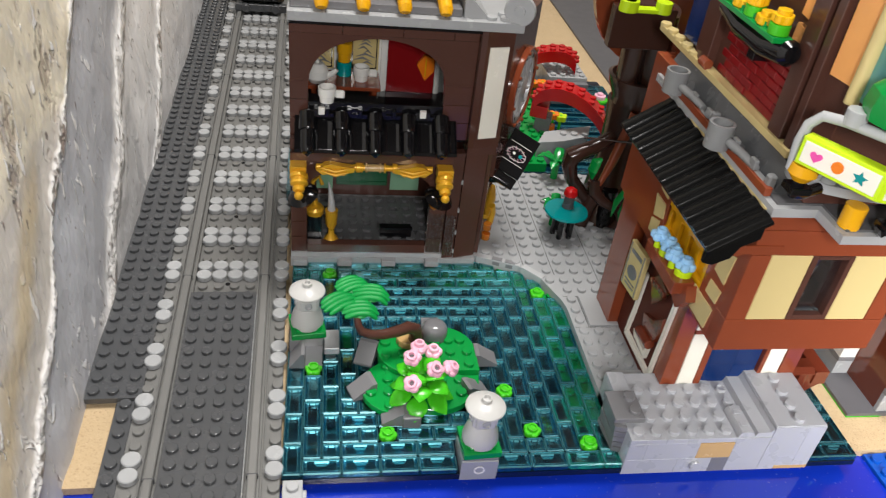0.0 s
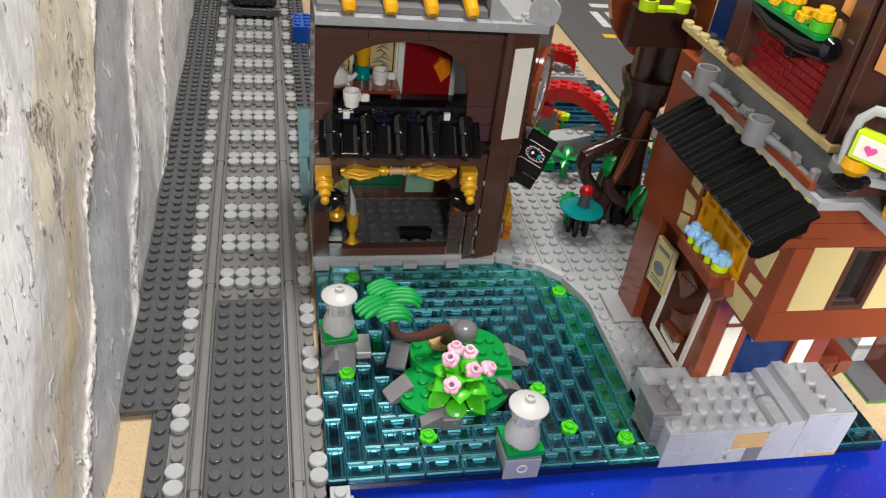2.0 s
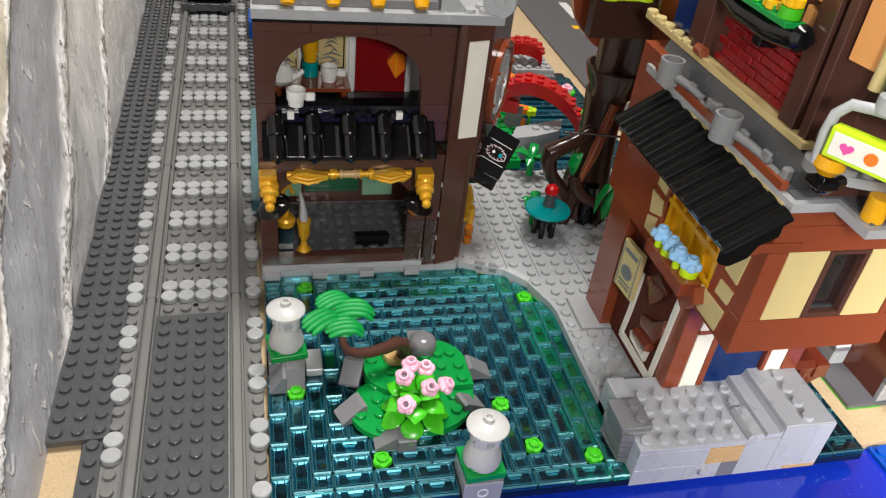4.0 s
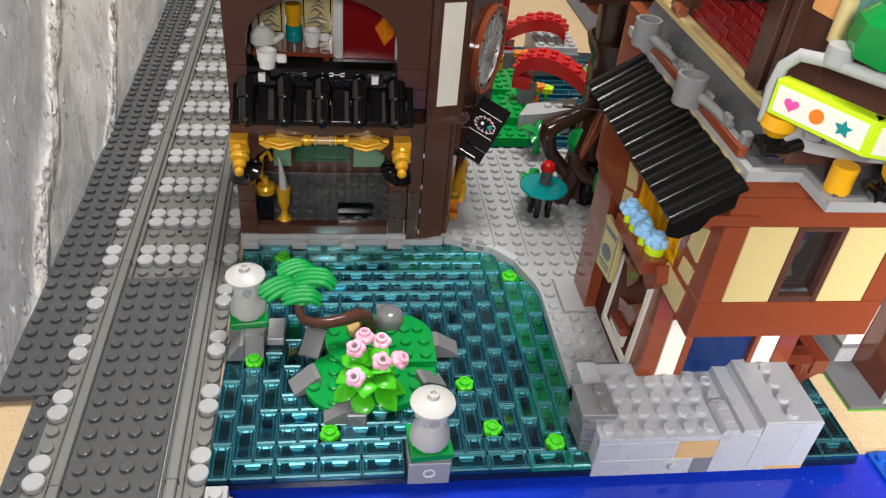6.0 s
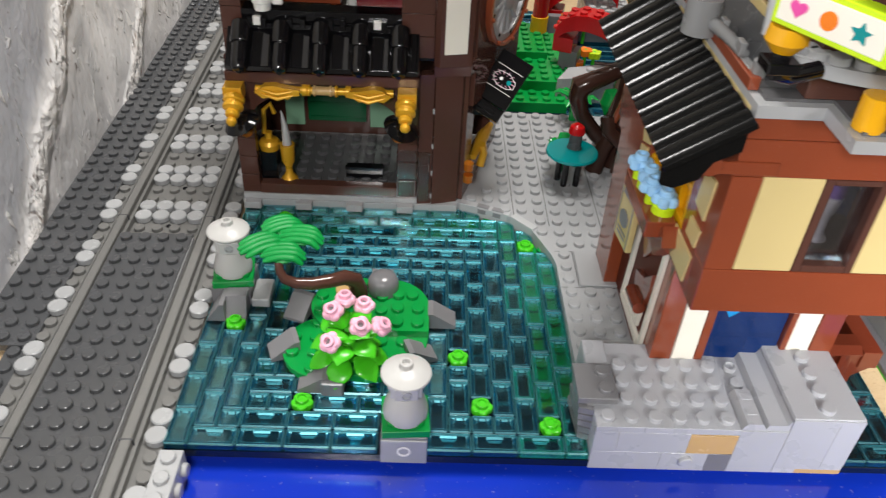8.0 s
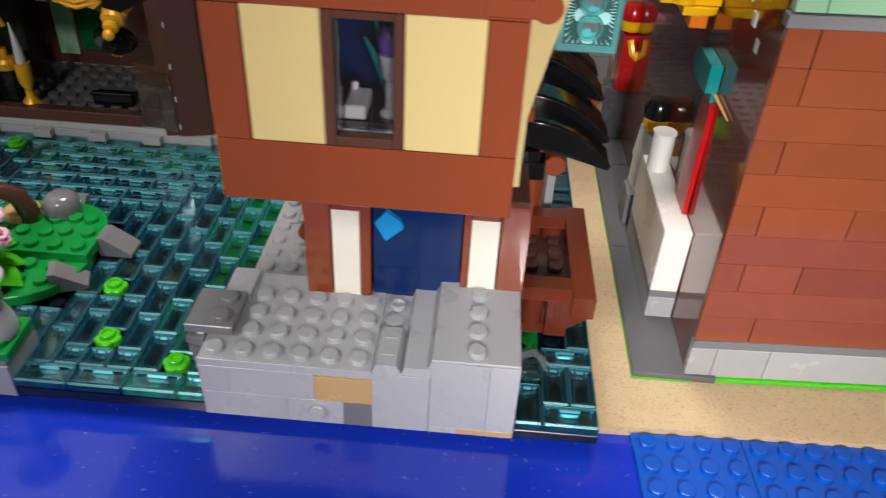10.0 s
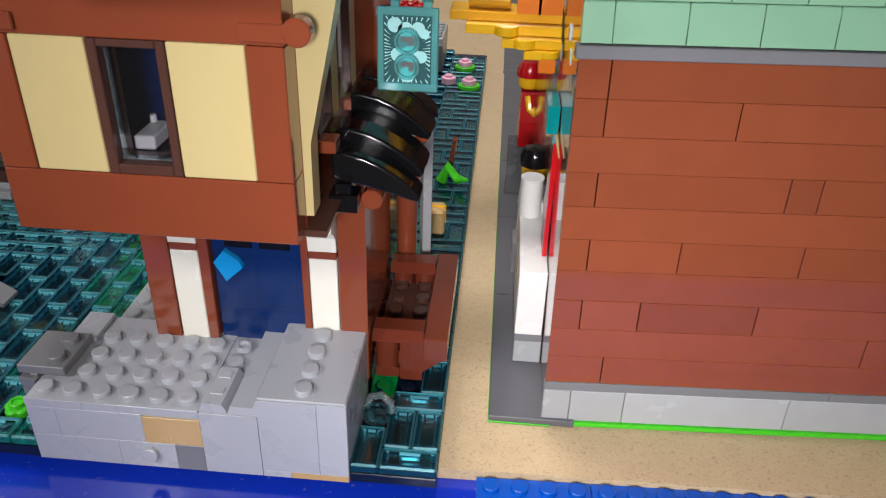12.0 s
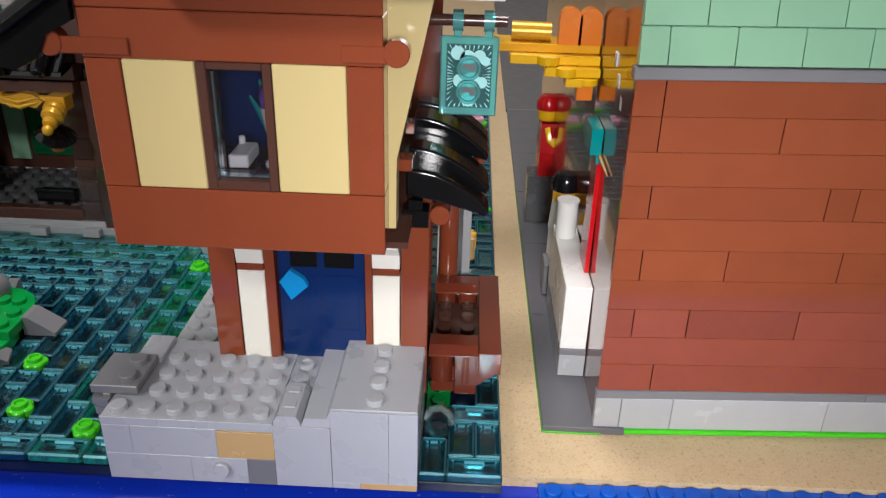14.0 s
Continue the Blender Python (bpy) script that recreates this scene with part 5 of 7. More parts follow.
def lit_sign():
    t = thing("stall_sign", "lime framed white sign with heart, ball and star pictures", "sign", (19.8, -3.6, 20.6))
    a, b = Vector((18.85, -2.2, 20.6)), Vector((20.45, -4.95, 20.6))
    d = b - a
    m = Matrix.Translation(a) @ Matrix.Rotation(math.atan2(d.y, d.x), 4, "Z")
    L = d.length
    part("frame", Geo(m).box(0, 0.05, 0, L, 0.6, 1.1), LIME, t)
    part("face", Geo(m).box(0.16, 0.0, 0.15, L - 0.16, 0.06, 0.96, 0.01), IVORY, t)
    heart = [(16 * math.sin(u) ** 3 / 42, (13 * math.cos(u) - 5 * math.cos(2 * u) - 2 * math.cos(3 * u) - math.cos(4 * u)) / 42) for u in (2 * math.pi * k / 24 for k in range(24))]
    part("heart", Geo(m).prism([(0.72 + x * 0.62, 0.55 + z * 0.58) for x, z in heart], -0.05, 0.0, "y"), MAGENTA, t)
    part("ball", Geo(m).lathe([(0, -0.05), (0.22, -0.05), (0.22, 0.0)], (1.56, 0, 0.55), "y", 20), ORANGE, t)
    star = [((0.42 if k % 2 == 0 else 0.2) * math.sin(math.pi * k / 5), (0.42 if k % 2 == 0 else 0.2) * math.cos(math.pi * k / 5)) for k in range(10)]
    part("star", Geo(m).prism([(2.4 + x * 0.66, 0.55 + z * 0.62) for x, z in star], -0.05, 0.0, "y"), TEAL, t)
    m2 = Matrix.Translation(b) @ Matrix.Rotation(radians(-18), 4, "Z")
    part("side_frame", Geo(m2).box(0.05, 0.05, 0, 3.2, 0.6, 1.1), LIME, t)
    part("side_face", Geo(m2).box(0.2, 0.0, 0.15, 3.0, 0.06, 0.96, 0.01), IVORY, t)
    part("bracket", Geo(m).tube([(-0.2, 0.5, -0.5), (-0.3, 0.5, 0.6), (-0.25, 0.6, 1.3), (0.1, 0.7, 1.75), (0.9, 0.8, 1.85), (3.6, 1.0, 1.9)], 0.2), LGREY, t)
    part("bracket_cap", Geo(m).cyl(1.1, 0.9, 1.8, 0.4, 0.6), LGREY, t)
    t = thing("green_lamp", "green turned lamp head above the stall sign", "lamp", (21, -2.8, 22.9))
    part("base", Geo().lathe([(0, 22.9), (1.5, 22.9), (1.6, 23.3), (1.5, 23.9), (1.1, 24.3), (0, 24.3)], (21.6, -3.4, 0), n=10), GREEN, t)
    part("crown", Geo().lathe([(0, 24.3), (0.9, 24.3), (1.0, 25.2), (0.5, 26.0), (0, 26.0)], (21.6, -3.4, 0), n=10), GREEN, t)


lit_sign()


# ---- tea house ----
def tea_house():
    t = thing("tea_house", "dark brown two-storey toy tea house with arched openings", "house", (6, 23, 1.2))
    y0, y1 = 18.4, 19.0
    xs = -0.1
    part("plinth", Geo().box(xs, y0 - 0.15, 1.2, 10.2, y1, 1.55), LGREY, t)
    part("threshold", Geo().box(0.95, y0 - 0.05, 1.55, 9.0, y1, 2.2), BROWN, t)
    for z in (1.57, 2.8, 4.0, 5.2, 6.4):
        part("brick", Geo().box(xs, y0, z, 0.93, y1, min(z + 1.18, 7.6)), BROWN, t)
        part("brick", Geo().box(9.02, y0, z, 10.15, y1, min(z + 1.18, 7.6)), BROWN, t)
    part("lower_arch", Geo().arch(0.93, 9.02, 6.4, 8.2, xs, 10.15, 6.4, 9.0, y0 + 0.01, y1), BROWN, t)
    part("beam", Geo().box(xs, y0 - 0.8, 9.0, 10.15, y1, 9.6).box(xs, y0 - 0.5, 9.62, 10.15, y1, 10.4), BROWN, t)
    for z in (10.4, 11.6, 12.8, 14.0):
        part("brick", Geo().box(xs, y0, z + 0.01, 0.98, y1, min(z + 1.19, 14.2)), BROWN, t)
        part("brick", Geo().box(9.18, y0, z + 0.01, 10.9, y1, min(z + 1.19, 14.2)), BROWN, t)
    part("upper_arch", Geo().arch(0.98, 9.18, 13.6, 16.75, xs, 10.9, 13.6, 16.9, y0 + 0.01, y1), BROWN, t)
    part("sill", Geo().box(0.98, y0 - 0.1, 12.2, 9.18, y1 + 0.4, 12.75), BLACK, t)
    for x0, x1 in ((xs, 2.9), (2.92, 6.4), (6.42, 9.4), (9.42, 10.9)):
        part("brick", Geo().box(x0, y0 - 0.02, 16.9, x1, y1, 17.5), BROWN, t)
    part("cornice", Geo().box(xs, y0 - 0.3, 17.5, 11.2, y1, 17.85), BLACK, t)
    part("west_wall", Geo().box(xs, y1, 1.55, xs + 0.6, 27, 17.8), BROWN, t)
    part("north_wall", Geo().box(xs, 26.4, 1.55, 14.6, 27, 17.8), BROWN, t)
    part("lower_floor", Geo().plate(0.6, 19.0, 12.6, 25.0, 1.55, 1.95, lambda x, y: x > 11), DECK, t)
    part("upper_floor", Geo().box(0.5, 19.0, 10.0, 13, 26.4, 10.4).box(0.9, 18.6, 12.0, 9.2, 19.4, 12.3), BLACK, t)
    part("inner_back", Geo().box(0.5, 25.2, 1.95, 12.8, 25.6, 10.0), BROWN, t)
    w = part("back_window", Geo().box(2.95, 24.95, 2.95, 6.7, 25.2, 6.6), DGREEN, t, "dark green glazed window")
    for z in (3.2, 4.2, 5.2):
        part("glazing_bar", Geo().box(3.1, 24.88, z, 6.6, 24.96, z + 0.14), DGREEN, w)
    for x0, x1 in ((1.5, 2.7), (6.95, 9.1)):
        part("sand_panel", Geo().box(x0, 24.95, 2.6, x1, 25.2, 6.6), SAND, t, "pale sand green panel")
    part("upper_back", Geo().box(0.6, 25.6, 10.4, 12.6, 26.0, 17.5), WHITE, t)
    part("red_door", Geo().box(6.2, 25.35, 10.4, 9.5, 25.6, 16.4), DRED, t, "dark red door")
    for x in (5.75, 9.52):
        part("door_frame", Geo().box(x, 25.3, 10.4, x + 0.38, 25.6, 16.4), WHITE, t)
    for z0, z1 in ((1.5, 2.7), (2.72, 3.9), (3.92, 4.8)):
        part("clear_brick", Geo().box(8.98, y0 - 0.14, z0, 10.08, y0 - 0.004, z1, 0.12), GLASSY, t, "glassy clear brick")
        part("clear_brick", Geo().box(10.2, y0 - 0.26, z0, 10.86, y0 - 0.13, z1, 0.12), GLASSY, t, "glassy clear brick")
    # corner column with a slanting side
    part("corner_column", Geo().prism([(10.2, y1), (10.2, y0 - 0.1), (11.0, y0 + 0.0), (11.0, y1)], 1.2, 9.5), BROWN, t)
    part("corner_column", Geo().prism([(11.05, y1 + 0.4), (11.05, y0 - 0.1), (12.55, y0 + 0.3), (13.3, y1 + 1.2)], 1.0, 9.6), BROWN, t)
    part("column_cap", Geo().prism([(10.9, y1 + 0.4), (10.95, y0 - 0.5), (12.9, y0 - 0.2), (13.9, y1 + 1.6)], 9.6, 10.3), BROWN, t)
    part("upper_column", Geo().prism([(10.92, y1 + 0.4), (10.92, y0 - 0.6), (11.2, y0 - 0.9), (12.9, y0 - 0.45), (13.2, y1 + 0.6)], 10.3, 17.85), BROWN, t)
    m = Matrix.Translation((11.42, y0 - 0.93, 11.05)) @ Matrix.Rotation(radians(14), 4, "Z")
    part("cream_panel", Geo(m).box(0, -0.03, 0, 1.22, 0.06, 5.9, 0.01), IVORY, t, "tall ivory panel")
    for z in (1.6, 3.2, 5.0, 7.2):
        part("clip", Geo().box(10.95, y0 - 0.12, z, 11.07, y0 + 0.1, z + 0.3), LGREY, t)
    # slanting east wall
    a, b = Vector((12.9, 18.9, 0)), Vector((15.4, 27, 0))
    d = b - a
    e = Matrix.Translation(a) @ Matrix.Rotation(math.atan2(d.y, d.x), 4, "Z")
    L = d.length
    part("east_wall", Geo(e).box(0, 0, 1.2, L, 0.5, 3.0).box(0, 0, 7.6, L, 0.5, 17.8).box(0, 0, 3.0, 1.6, 0.5, 7.6).box(6.4, 0, 3.0, L, 0.5, 7.6), BROWN, t)
    part("east_opening_trim", Geo(e).tube([(1.8, -0.1, 3.2), (3.8, -0.15, 3.6), (6.2, -0.1, 3.2)], [0.2, 0.4, 0.2]).tube([(2.6, -0.4, 2.2), (2.9, -0.5, 3.0), (2.7, -0.4, 3.7)], 0.25), GOLD, t, "gold carved sill")
    e = Matrix.Translation((14.8, 22.0, 0)) @ Matrix.Rotation(radians(62), 4, "Z")
    part("upper_east_wall", Geo(e).box(-3.4, 0.02, 7.4, 2.5, 0.6, 17.8).box(1.9, 0.6, 7.4, 2.5, 5.0, 17.8), BROWN, t)
    zc = 12.7
    wheel = part("wheel_window", Geo(e).lathe([(2.72, 0.0), (2.72, -0.28), (2.65, -0.36), (2.5, -0.36), (2.42, -0.25), (2.42, 0.0)][::-1], (0, 0, zc), "y", 40), RBROWN, t, "round brown window frame")
    rim = Geo(e).lathe([(2.42, 0.0), (2.42, -0.2), (2.3, -0.26), (2.0, -0.26), (1.95, -0.05), (0, -0.05)][::-1], (0, 0, zc), "y", 40)
    for k in range(12):
        u = math.pi * k / 6
        rim.tube([(0.5 * math.cos(u), -0.1, zc + 0.5 * math.sin(u)), (2.1 * math.cos(u + 0.16), -0.12, zc + 2.1 * math.sin(u + 0.16))], 0.12, 6)
    rim.lathe([(0.75, 0.0), (0.75, -0.24), (0.6, -0.3), (0, -0.3)][::-1], (0, 0, zc), "y", 20)
    part("wheel_spokes", rim, SILVER, wheel, "silver spoked wheel")
    for k in range(8):
        u = 2 * math.pi * k / 8 + 0.2
        part("pin_hole", Geo(e).cyl(2.16 * math.cos(u), -0.3, zc + 2.16 * math.sin(u), 0.13, 0.06, "y", 10), BLACK, wheel)
        part("peg", Geo(e).cyl(2.58 * math.cos(u), -0.5, zc + 2.58 * math.sin(u), 0.12, 0.2, "y", 10), RBROWN, wheel)
    # roof
    part("roof_slab", Geo().box(xs - 0.05, 17.3, 17.95, 13.2, 29, 18.5), LGREY, t)
    part("roof_step", Geo().box(xs + 0.1, 17.9, 18.5, 9.6, 28, 18.95), STONE, t)
    part("roof_upper", Geo().box(xs, 18.9, 19.9, 10.2, 28, 20.3), LGREY, t)
    part("roof_ramp", Geo().prism([(9.7, 18.5), (11.2, 18.5), (9.7, 20.0)], 17.8, 27, "y"), LGREY, t)
    for x in (1.7, 4.0, 6.3, 8.6):
        part("yellow_roller", Geo().tube([(x, 17.35, 18.75), (x, 17.5, 18.95), (x - 0.05, 18.5, 19.35), (x - 0.1, 19.6, 19.6)], [0.3, 0.4, 0.42, 0.42], 16), AMBER, t, "amber round bar")
    for x, y in ((11.3, 17.8), (12.1, 17.8), (12.1, 18.6)):
        part("roof_stud", Geo().stud(x, y, 18.5, 14), LGREY, t)
    part("roof_dish", Geo(Matrix.Translation((12.8, 17.5, 19.2)) @ Matrix.Rotation(radians(-20), 4, "Z")).lathe([(0, -0.3), (0.3, -0.3), (0.32, -0.12), (0.85, -0.16), (0.92, 0.0), (0.6, 0.2), (0, 0.25)], axis="y", n=26), LGREY, t)


tea_house()


def tiled_canopy():
    t = thing("tiled_canopy", "glossy black tiled canopy over the tea house front", "canopy", (5, 17.2, 11))
    part("slope", Geo().prism([(18.4, 11.75), (16.8, 10.3), (16.75, 10.1), (18.4, 10.4)], 0.2, 10.1, "x"), BLACK, t)
    lean = math.atan2(1.45, 1.6)
    for k in range(5):
        x = 0.98 + 2.03 * k
        part("ridge_tile", Geo().tube([(x, 18.35, 12.0), (x, 18.3, 11.96), (x, 17.55, 11.28), (x, 17.48, 11.22)], [0.46, 0.54, 0.54, 0.5], 20), BLACK, t)
        part("ridge_tile", Geo().tube([(x, 17.55, 11.24), (x, 16.8, 10.56), (x, 16.58, 10.36), (x, 16.46, 10.25), (x, 16.4, 10.2)], [0.44, 0.44, 0.42, 0.34, 0.16], 20), BLACK, t)
        part("end_button", Geo().cyl(x, 16.36, 10.22, 0.15, 0.1, "y", 12), BLACK, t)
        x0, x1 = x + 0.52, x + 1.51 if k < 4 else 10.08
        w = x1 - x0
        m = Matrix.Translation((0, 16.8, 10.3)) @ Matrix.Rotation(lean, 4, "X")
        pan = [(x0, 0.0), (x0, 0.10), (x0 + 0.05, 0.11), (x0 + 0.12, 0.06)] + ([(x0 + 0.5 * w, 0.035)] if k < 4 else []) + [(x1 - 0.12, 0.06), (x1 - 0.05, 0.11), (x1, 0.10), (x1, 0.0)]
        part("pan_tile", Geo(m).prism(pan, 0.02, 2.1, "y"), BLACK, t)
    for x0, x1 in ((1.3, 2.25), (3.3, 4.25), (5.4, 6.3), (7.45, 8.4)):
        part("ridge_block", Geo().box(x0, 18.0, 11.86, x0 + 0.28, 18.36, 12.42).box(x1 - 0.28, 18.0, 11.86, x1, 18.36, 12.42).box(x0, 18.2, 12.1, x1, 18.36, 12.42), BLACK, t)
    for x in (1.6, 7.75):
        part("white_clip", Geo().box(x, 18.02, 12.0, x + 0.4, 18.3, 12.46), WHITE, t)
    part("ridge_beam", Geo().box(0.5, 18.1, 11.8, 9.6, 18.38, 12.1), BLACK, t)


tiled_canopy()


def gold_trim():
    t = thing("gold_crest", "pearl gold ornamental bar over the tea house opening", "ornament", (5, 17.5, 8.5))
    part("bar", Geo().tube([(1.5, 17.5, 8.75), (4, 17.5, 8.75), (6, 17.5, 8.75), (8.8, 17.5, 8.75)], 0.2, 12), GOLD, t)
    for s in (-1, 1):
        pts = [(1.25, 8.6), (1.65, 8.52), (1.9, 8.34), (2.2, 8.46), (2.5, 8.3), (2.85, 8.44), (3.2, 8.36), (3.62, 8.72), (3.4, 8.82), (3.1, 9.06), (2.6, 9.12), (2.0, 8.98), (1.25, 8.9)]
        part("wing", Geo().prism([(5.1 + s * q, h) for q, h in pts], 17.1, 17.6, "y"), GOLD, t)
        for h in (8.55, 8.8):
            part("wing_ridge", Geo().tube([(5.1 + s * 1.6, 17.08, h + 0.05), (5.1 + s * 2.4, 17.02, h - 0.12), (5.1 + s * 3.3, 17.08, h + 0.1)], [0.05, 0.13, 0.04], 8), GOLD, t)
        part("collar", Geo().cyl(5.1 + s * 1.15, 17.5, 8.75, 0.32, 0.3, "x"), GOLD, t)
    part("sleeve", Geo().cyl(4.5, 17.5, 8.75, 0.24, 1.2, "x"), TAN, t)
    for x in (4.25, 4.55, 5.4, 5.7):
        part("ring", Geo().cyl(x, 17.5, 8.75, 0.31, 0.14, "x"), TAN if 4.4 < x < 5.5 else GOLD, t)
    for x in (0.42, 9.55):
        t = thing("corner_lantern", "gold bracket with black dish and orange glass lantern", "lantern", (x, 17, 8.8), group="lanterns on the tea house")
        part("bracket", Geo().box(x - 0.5, 16.7, 8.35, x + 0.5, 17.6, 9.1), GOLD, t)
        m = Matrix.Translation((x - 0.06 * (1 if x > 5 else -1), 16.85, 8.55)) @ Matrix.Rotation(radians(126), 4, "X") @ Matrix.Scale(1.12, 4)
        part("knob", Geo(m).lathe([(0, 0), (0.46, 0), (0.5, 0.08), (0.5, 0.26), (0.42, 0.32), (0.42, 0.4), (0.48, 0.46), (0.48, 0.62), (0.38, 0.7), (0.3, 0.76), (0.34, 0.86), (0.3, 1.02), (0.18, 1.08), (0, 1.08)], n=24), GOLD, t)
        part("finial", Geo(m).lathe([(0, 1.06), (0.14, 1.08), (0.24, 1.2), (0.24, 1.36), (0.16, 1.48), (0.08, 1.52), (0, 1.52)], n=16), GOLD, t)
        side = 1 if x < 5 else -1
        d = Matrix.Translation((x + 0.25 * side, 16.7, 7.2)) @ Matrix.Rotation(radians(-22 * side), 4, "Y") @ Matrix.Rotation(radians(14), 4, "X")
        part("dish", Geo(d).lathe([(0, -0.3), (0.92, -0.24), (1.0, -0.12), (0.72, 0.12), (0.28, 0.3), (0, 0.32)], n=26), BLACK, t)
        part("glass", Geo(d).lathe([(0, -1.0), (0.34, -1.0), (0.46, -0.75), (0.42, -0.28), (0, -0.28)], (-0.1 * side, 0.1, 0), n=14), AMBERGLASS, t, "clear orange glass")


gold_trim()


def tea_house_inside():
    t = thing("gold_vase", "gold trophy vase holding a silver horn", "vase", (2.5, 19.3, 1.95))
    part("vase", Geo().lathe([(0, 1.6), (0.5, 1.6), (0.52, 1.75), (0.22, 2.2), (0.2, 2.6), (0.38, 3.0), (0.42, 3.9), (0.44, 4.1), (0, 4.1)], (2.55, 19.2, 0.35)), GOLD, t)
    part("horn", Geo().tube([(2.55, 19.2, 4.4), (2.52, 19.25, 5.1), (2.45, 19.3, 5.8), (2.32, 19.4, 6.5)], [0.27, 0.23, 0.15, 0.03]), SILVER, t, "silver horn")
    t = thing("gold_pot", "gold pot on a black stand", "pot", (1.4, 19.6, 1.95))
    part("stand", Geo().box(0.95, 19.1, 1.95, 1.9, 20.1, 3.9), BLACK, t)
    part("pot", Geo().lathe([(0, 3.9), (0.55, 3.9), (0.62, 4.3), (0.5, 4.5), (0.2, 4.6), (0.2, 5.0), (0, 5.0)], (1.45, 19.6, 0)), GOLD, t)
    part("handle", Geo().tube([(1.2, 19.6, 4.9), (1.3, 19.6, 6.4), (1.7, 19.6, 6.8), (1.9, 19.6, 6.2)], 0.14), GOLD, t)
    t = thing("black_bench", "black low bench with a folded screen on the shop floor", "bench", (6.8, 19.9, 1.95))
    part("seat", Geo().box(5.9, 19.4, 2.15, 8.1, 20.2, 2.75), BLACK, t)
    part("lip", Geo().box(5.85, 19.3, 2.75, 8.15, 19.6, 2.95), BLACK, t)
    part("foot", Geo().box(6.1, 19.5, 1.95, 7.9, 20.1, 2.15), BLACK, t)
    # tea room upstairs
    for k, (x, y, z) in enumerate(((2.1, 18.35, 12.76), (4.35, 23.4, 12.02))):
        t = thing("tea_cup", "white tea cup with handle", "cup", (x, y, z), group="cups in the tea room")
        part("bowl", Geo().lathe([(0, z), (0.42, z), (0.45, z + 0.35), (0.52, z + 0.4), (0.54, z + 0.95), (0.46, z + 0.97), (0.42, z + 0.5), (0, z + 0.4)], (x, y, 0), n=22), WHITE, t)
        part("handle", Geo().box(x + 0.5, y - 0.14, z + 0.25, x + 1.05, y + 0.14, z + 0.75, 0.1), WHITE, t)
    t = thing("tea_pot", "white round tea pot", "pot", (1.5, 22.9, 12.0))
    part("body", Geo().lathe([(0, 0), (0.5, 0), (0.75, 0.35), (0.72, 0.85), (0.4, 1.25), (0.12, 1.3), (0.12, 1.5), (0, 1.55)], (1.5, 22.9, 12.02), n=22), WHITE, t)
    part("spout", Geo().tube([(2.0, 22.8, 12.4), (2.5, 22.7, 12.7), (2.75, 22.7, 12.95)], [0.25, 0.18, 0.14]), WHITE, t)
    t = thing("tea_table", "brown low tea table", "table", (3.2, 23.5, 10.4))
    part("tabletop", Geo().box(0.9, 22.2, 11.75, 5.6, 24.9, 12.0), RBROWN, t)
    for x, y in ((1.3, 22.5), (5.2, 22.5), (1.3, 24.5), (5.2, 24.5)):
        part("leg", Geo().cyl(x, y, 10.4, 0.2, 1.35, n=10), RBROWN, t)
    t = thing("lidded_jar", "teal and gold jar on the tea table", "jar", (3.3, 24.2, 12.0))
    part("jar", Geo().cyl(3.25, 24.2, 12.0, 0.5, 0.95), TEAL, t)
    part("lid", Geo().cyl(3.25, 24.2, 12.95, 0.42, 0.6).cyl(3.25, 24.2, 13.55, 0.5, 0.7), AMBER, t)
    for x0, x1 in ((0.9, 2.6), (3.65, 5.6)):
        t = thing("wall_scroll", "tan framed wall picture of dark branches", "picture", ((x0 + x1) / 2, 25.5, 13.3), group="pictures in the tea room")
        zb, zt = 11.85, 14.6
        part("sheet", Geo().box(x0, 25.45, zb, x1, 25.58, zt), CREAM, t)
        part("frame_line", Geo().box(x0 + 0.12, 25.4, zb + 0.12, x0 + 0.2, 25.46, zt - 0.12).box(x1 - 0.2, 25.4, zb + 0.12, x1 - 0.12, 25.46, zt - 0.12)
             .box(x0 + 0.2, 25.4, zb + 0.12, x1 - 0.2, 25.46, zb + 0.2).box(x0 + 0.2, 25.4, zt - 0.2, x1 - 0.2, 25.46, zt - 0.12), BLACK, t)
        rng = random.Random(int(x0 * 7))
        for k in range(7):
            z = zb + 0.45 + 0.26 * k
            w = rng.uniform(0.12, 0.36) * (x1 - x0)
            c = (x0 + x1) / 2 + rng.uniform(-0.12, 0.12) * (x1 - x0)
            part("branch", Geo().tube([(c - w, 25.42, z), (c, 25.42, z + 0.2), (c + w, 25.42, z - 0.05)], [0.02, 0.08, 0.02], 6), STONE, t)
    t = thing("orange_fan", "orange paper fan on the red door", "fan", (8.9, 25, 14.6))
    part("fan", Geo().prism([(8.2, 12.6), (8.8, 11.5), (9.4, 12.2), (9.35, 13.1), (8.7, 13.3)], 24.95, 25.3, "y"), ORANGE, t)
    part("rib", Geo().box(8.75, 24.9, 11.8, 8.85, 24.97, 13.1), AMBER, t)


tea_house_inside()


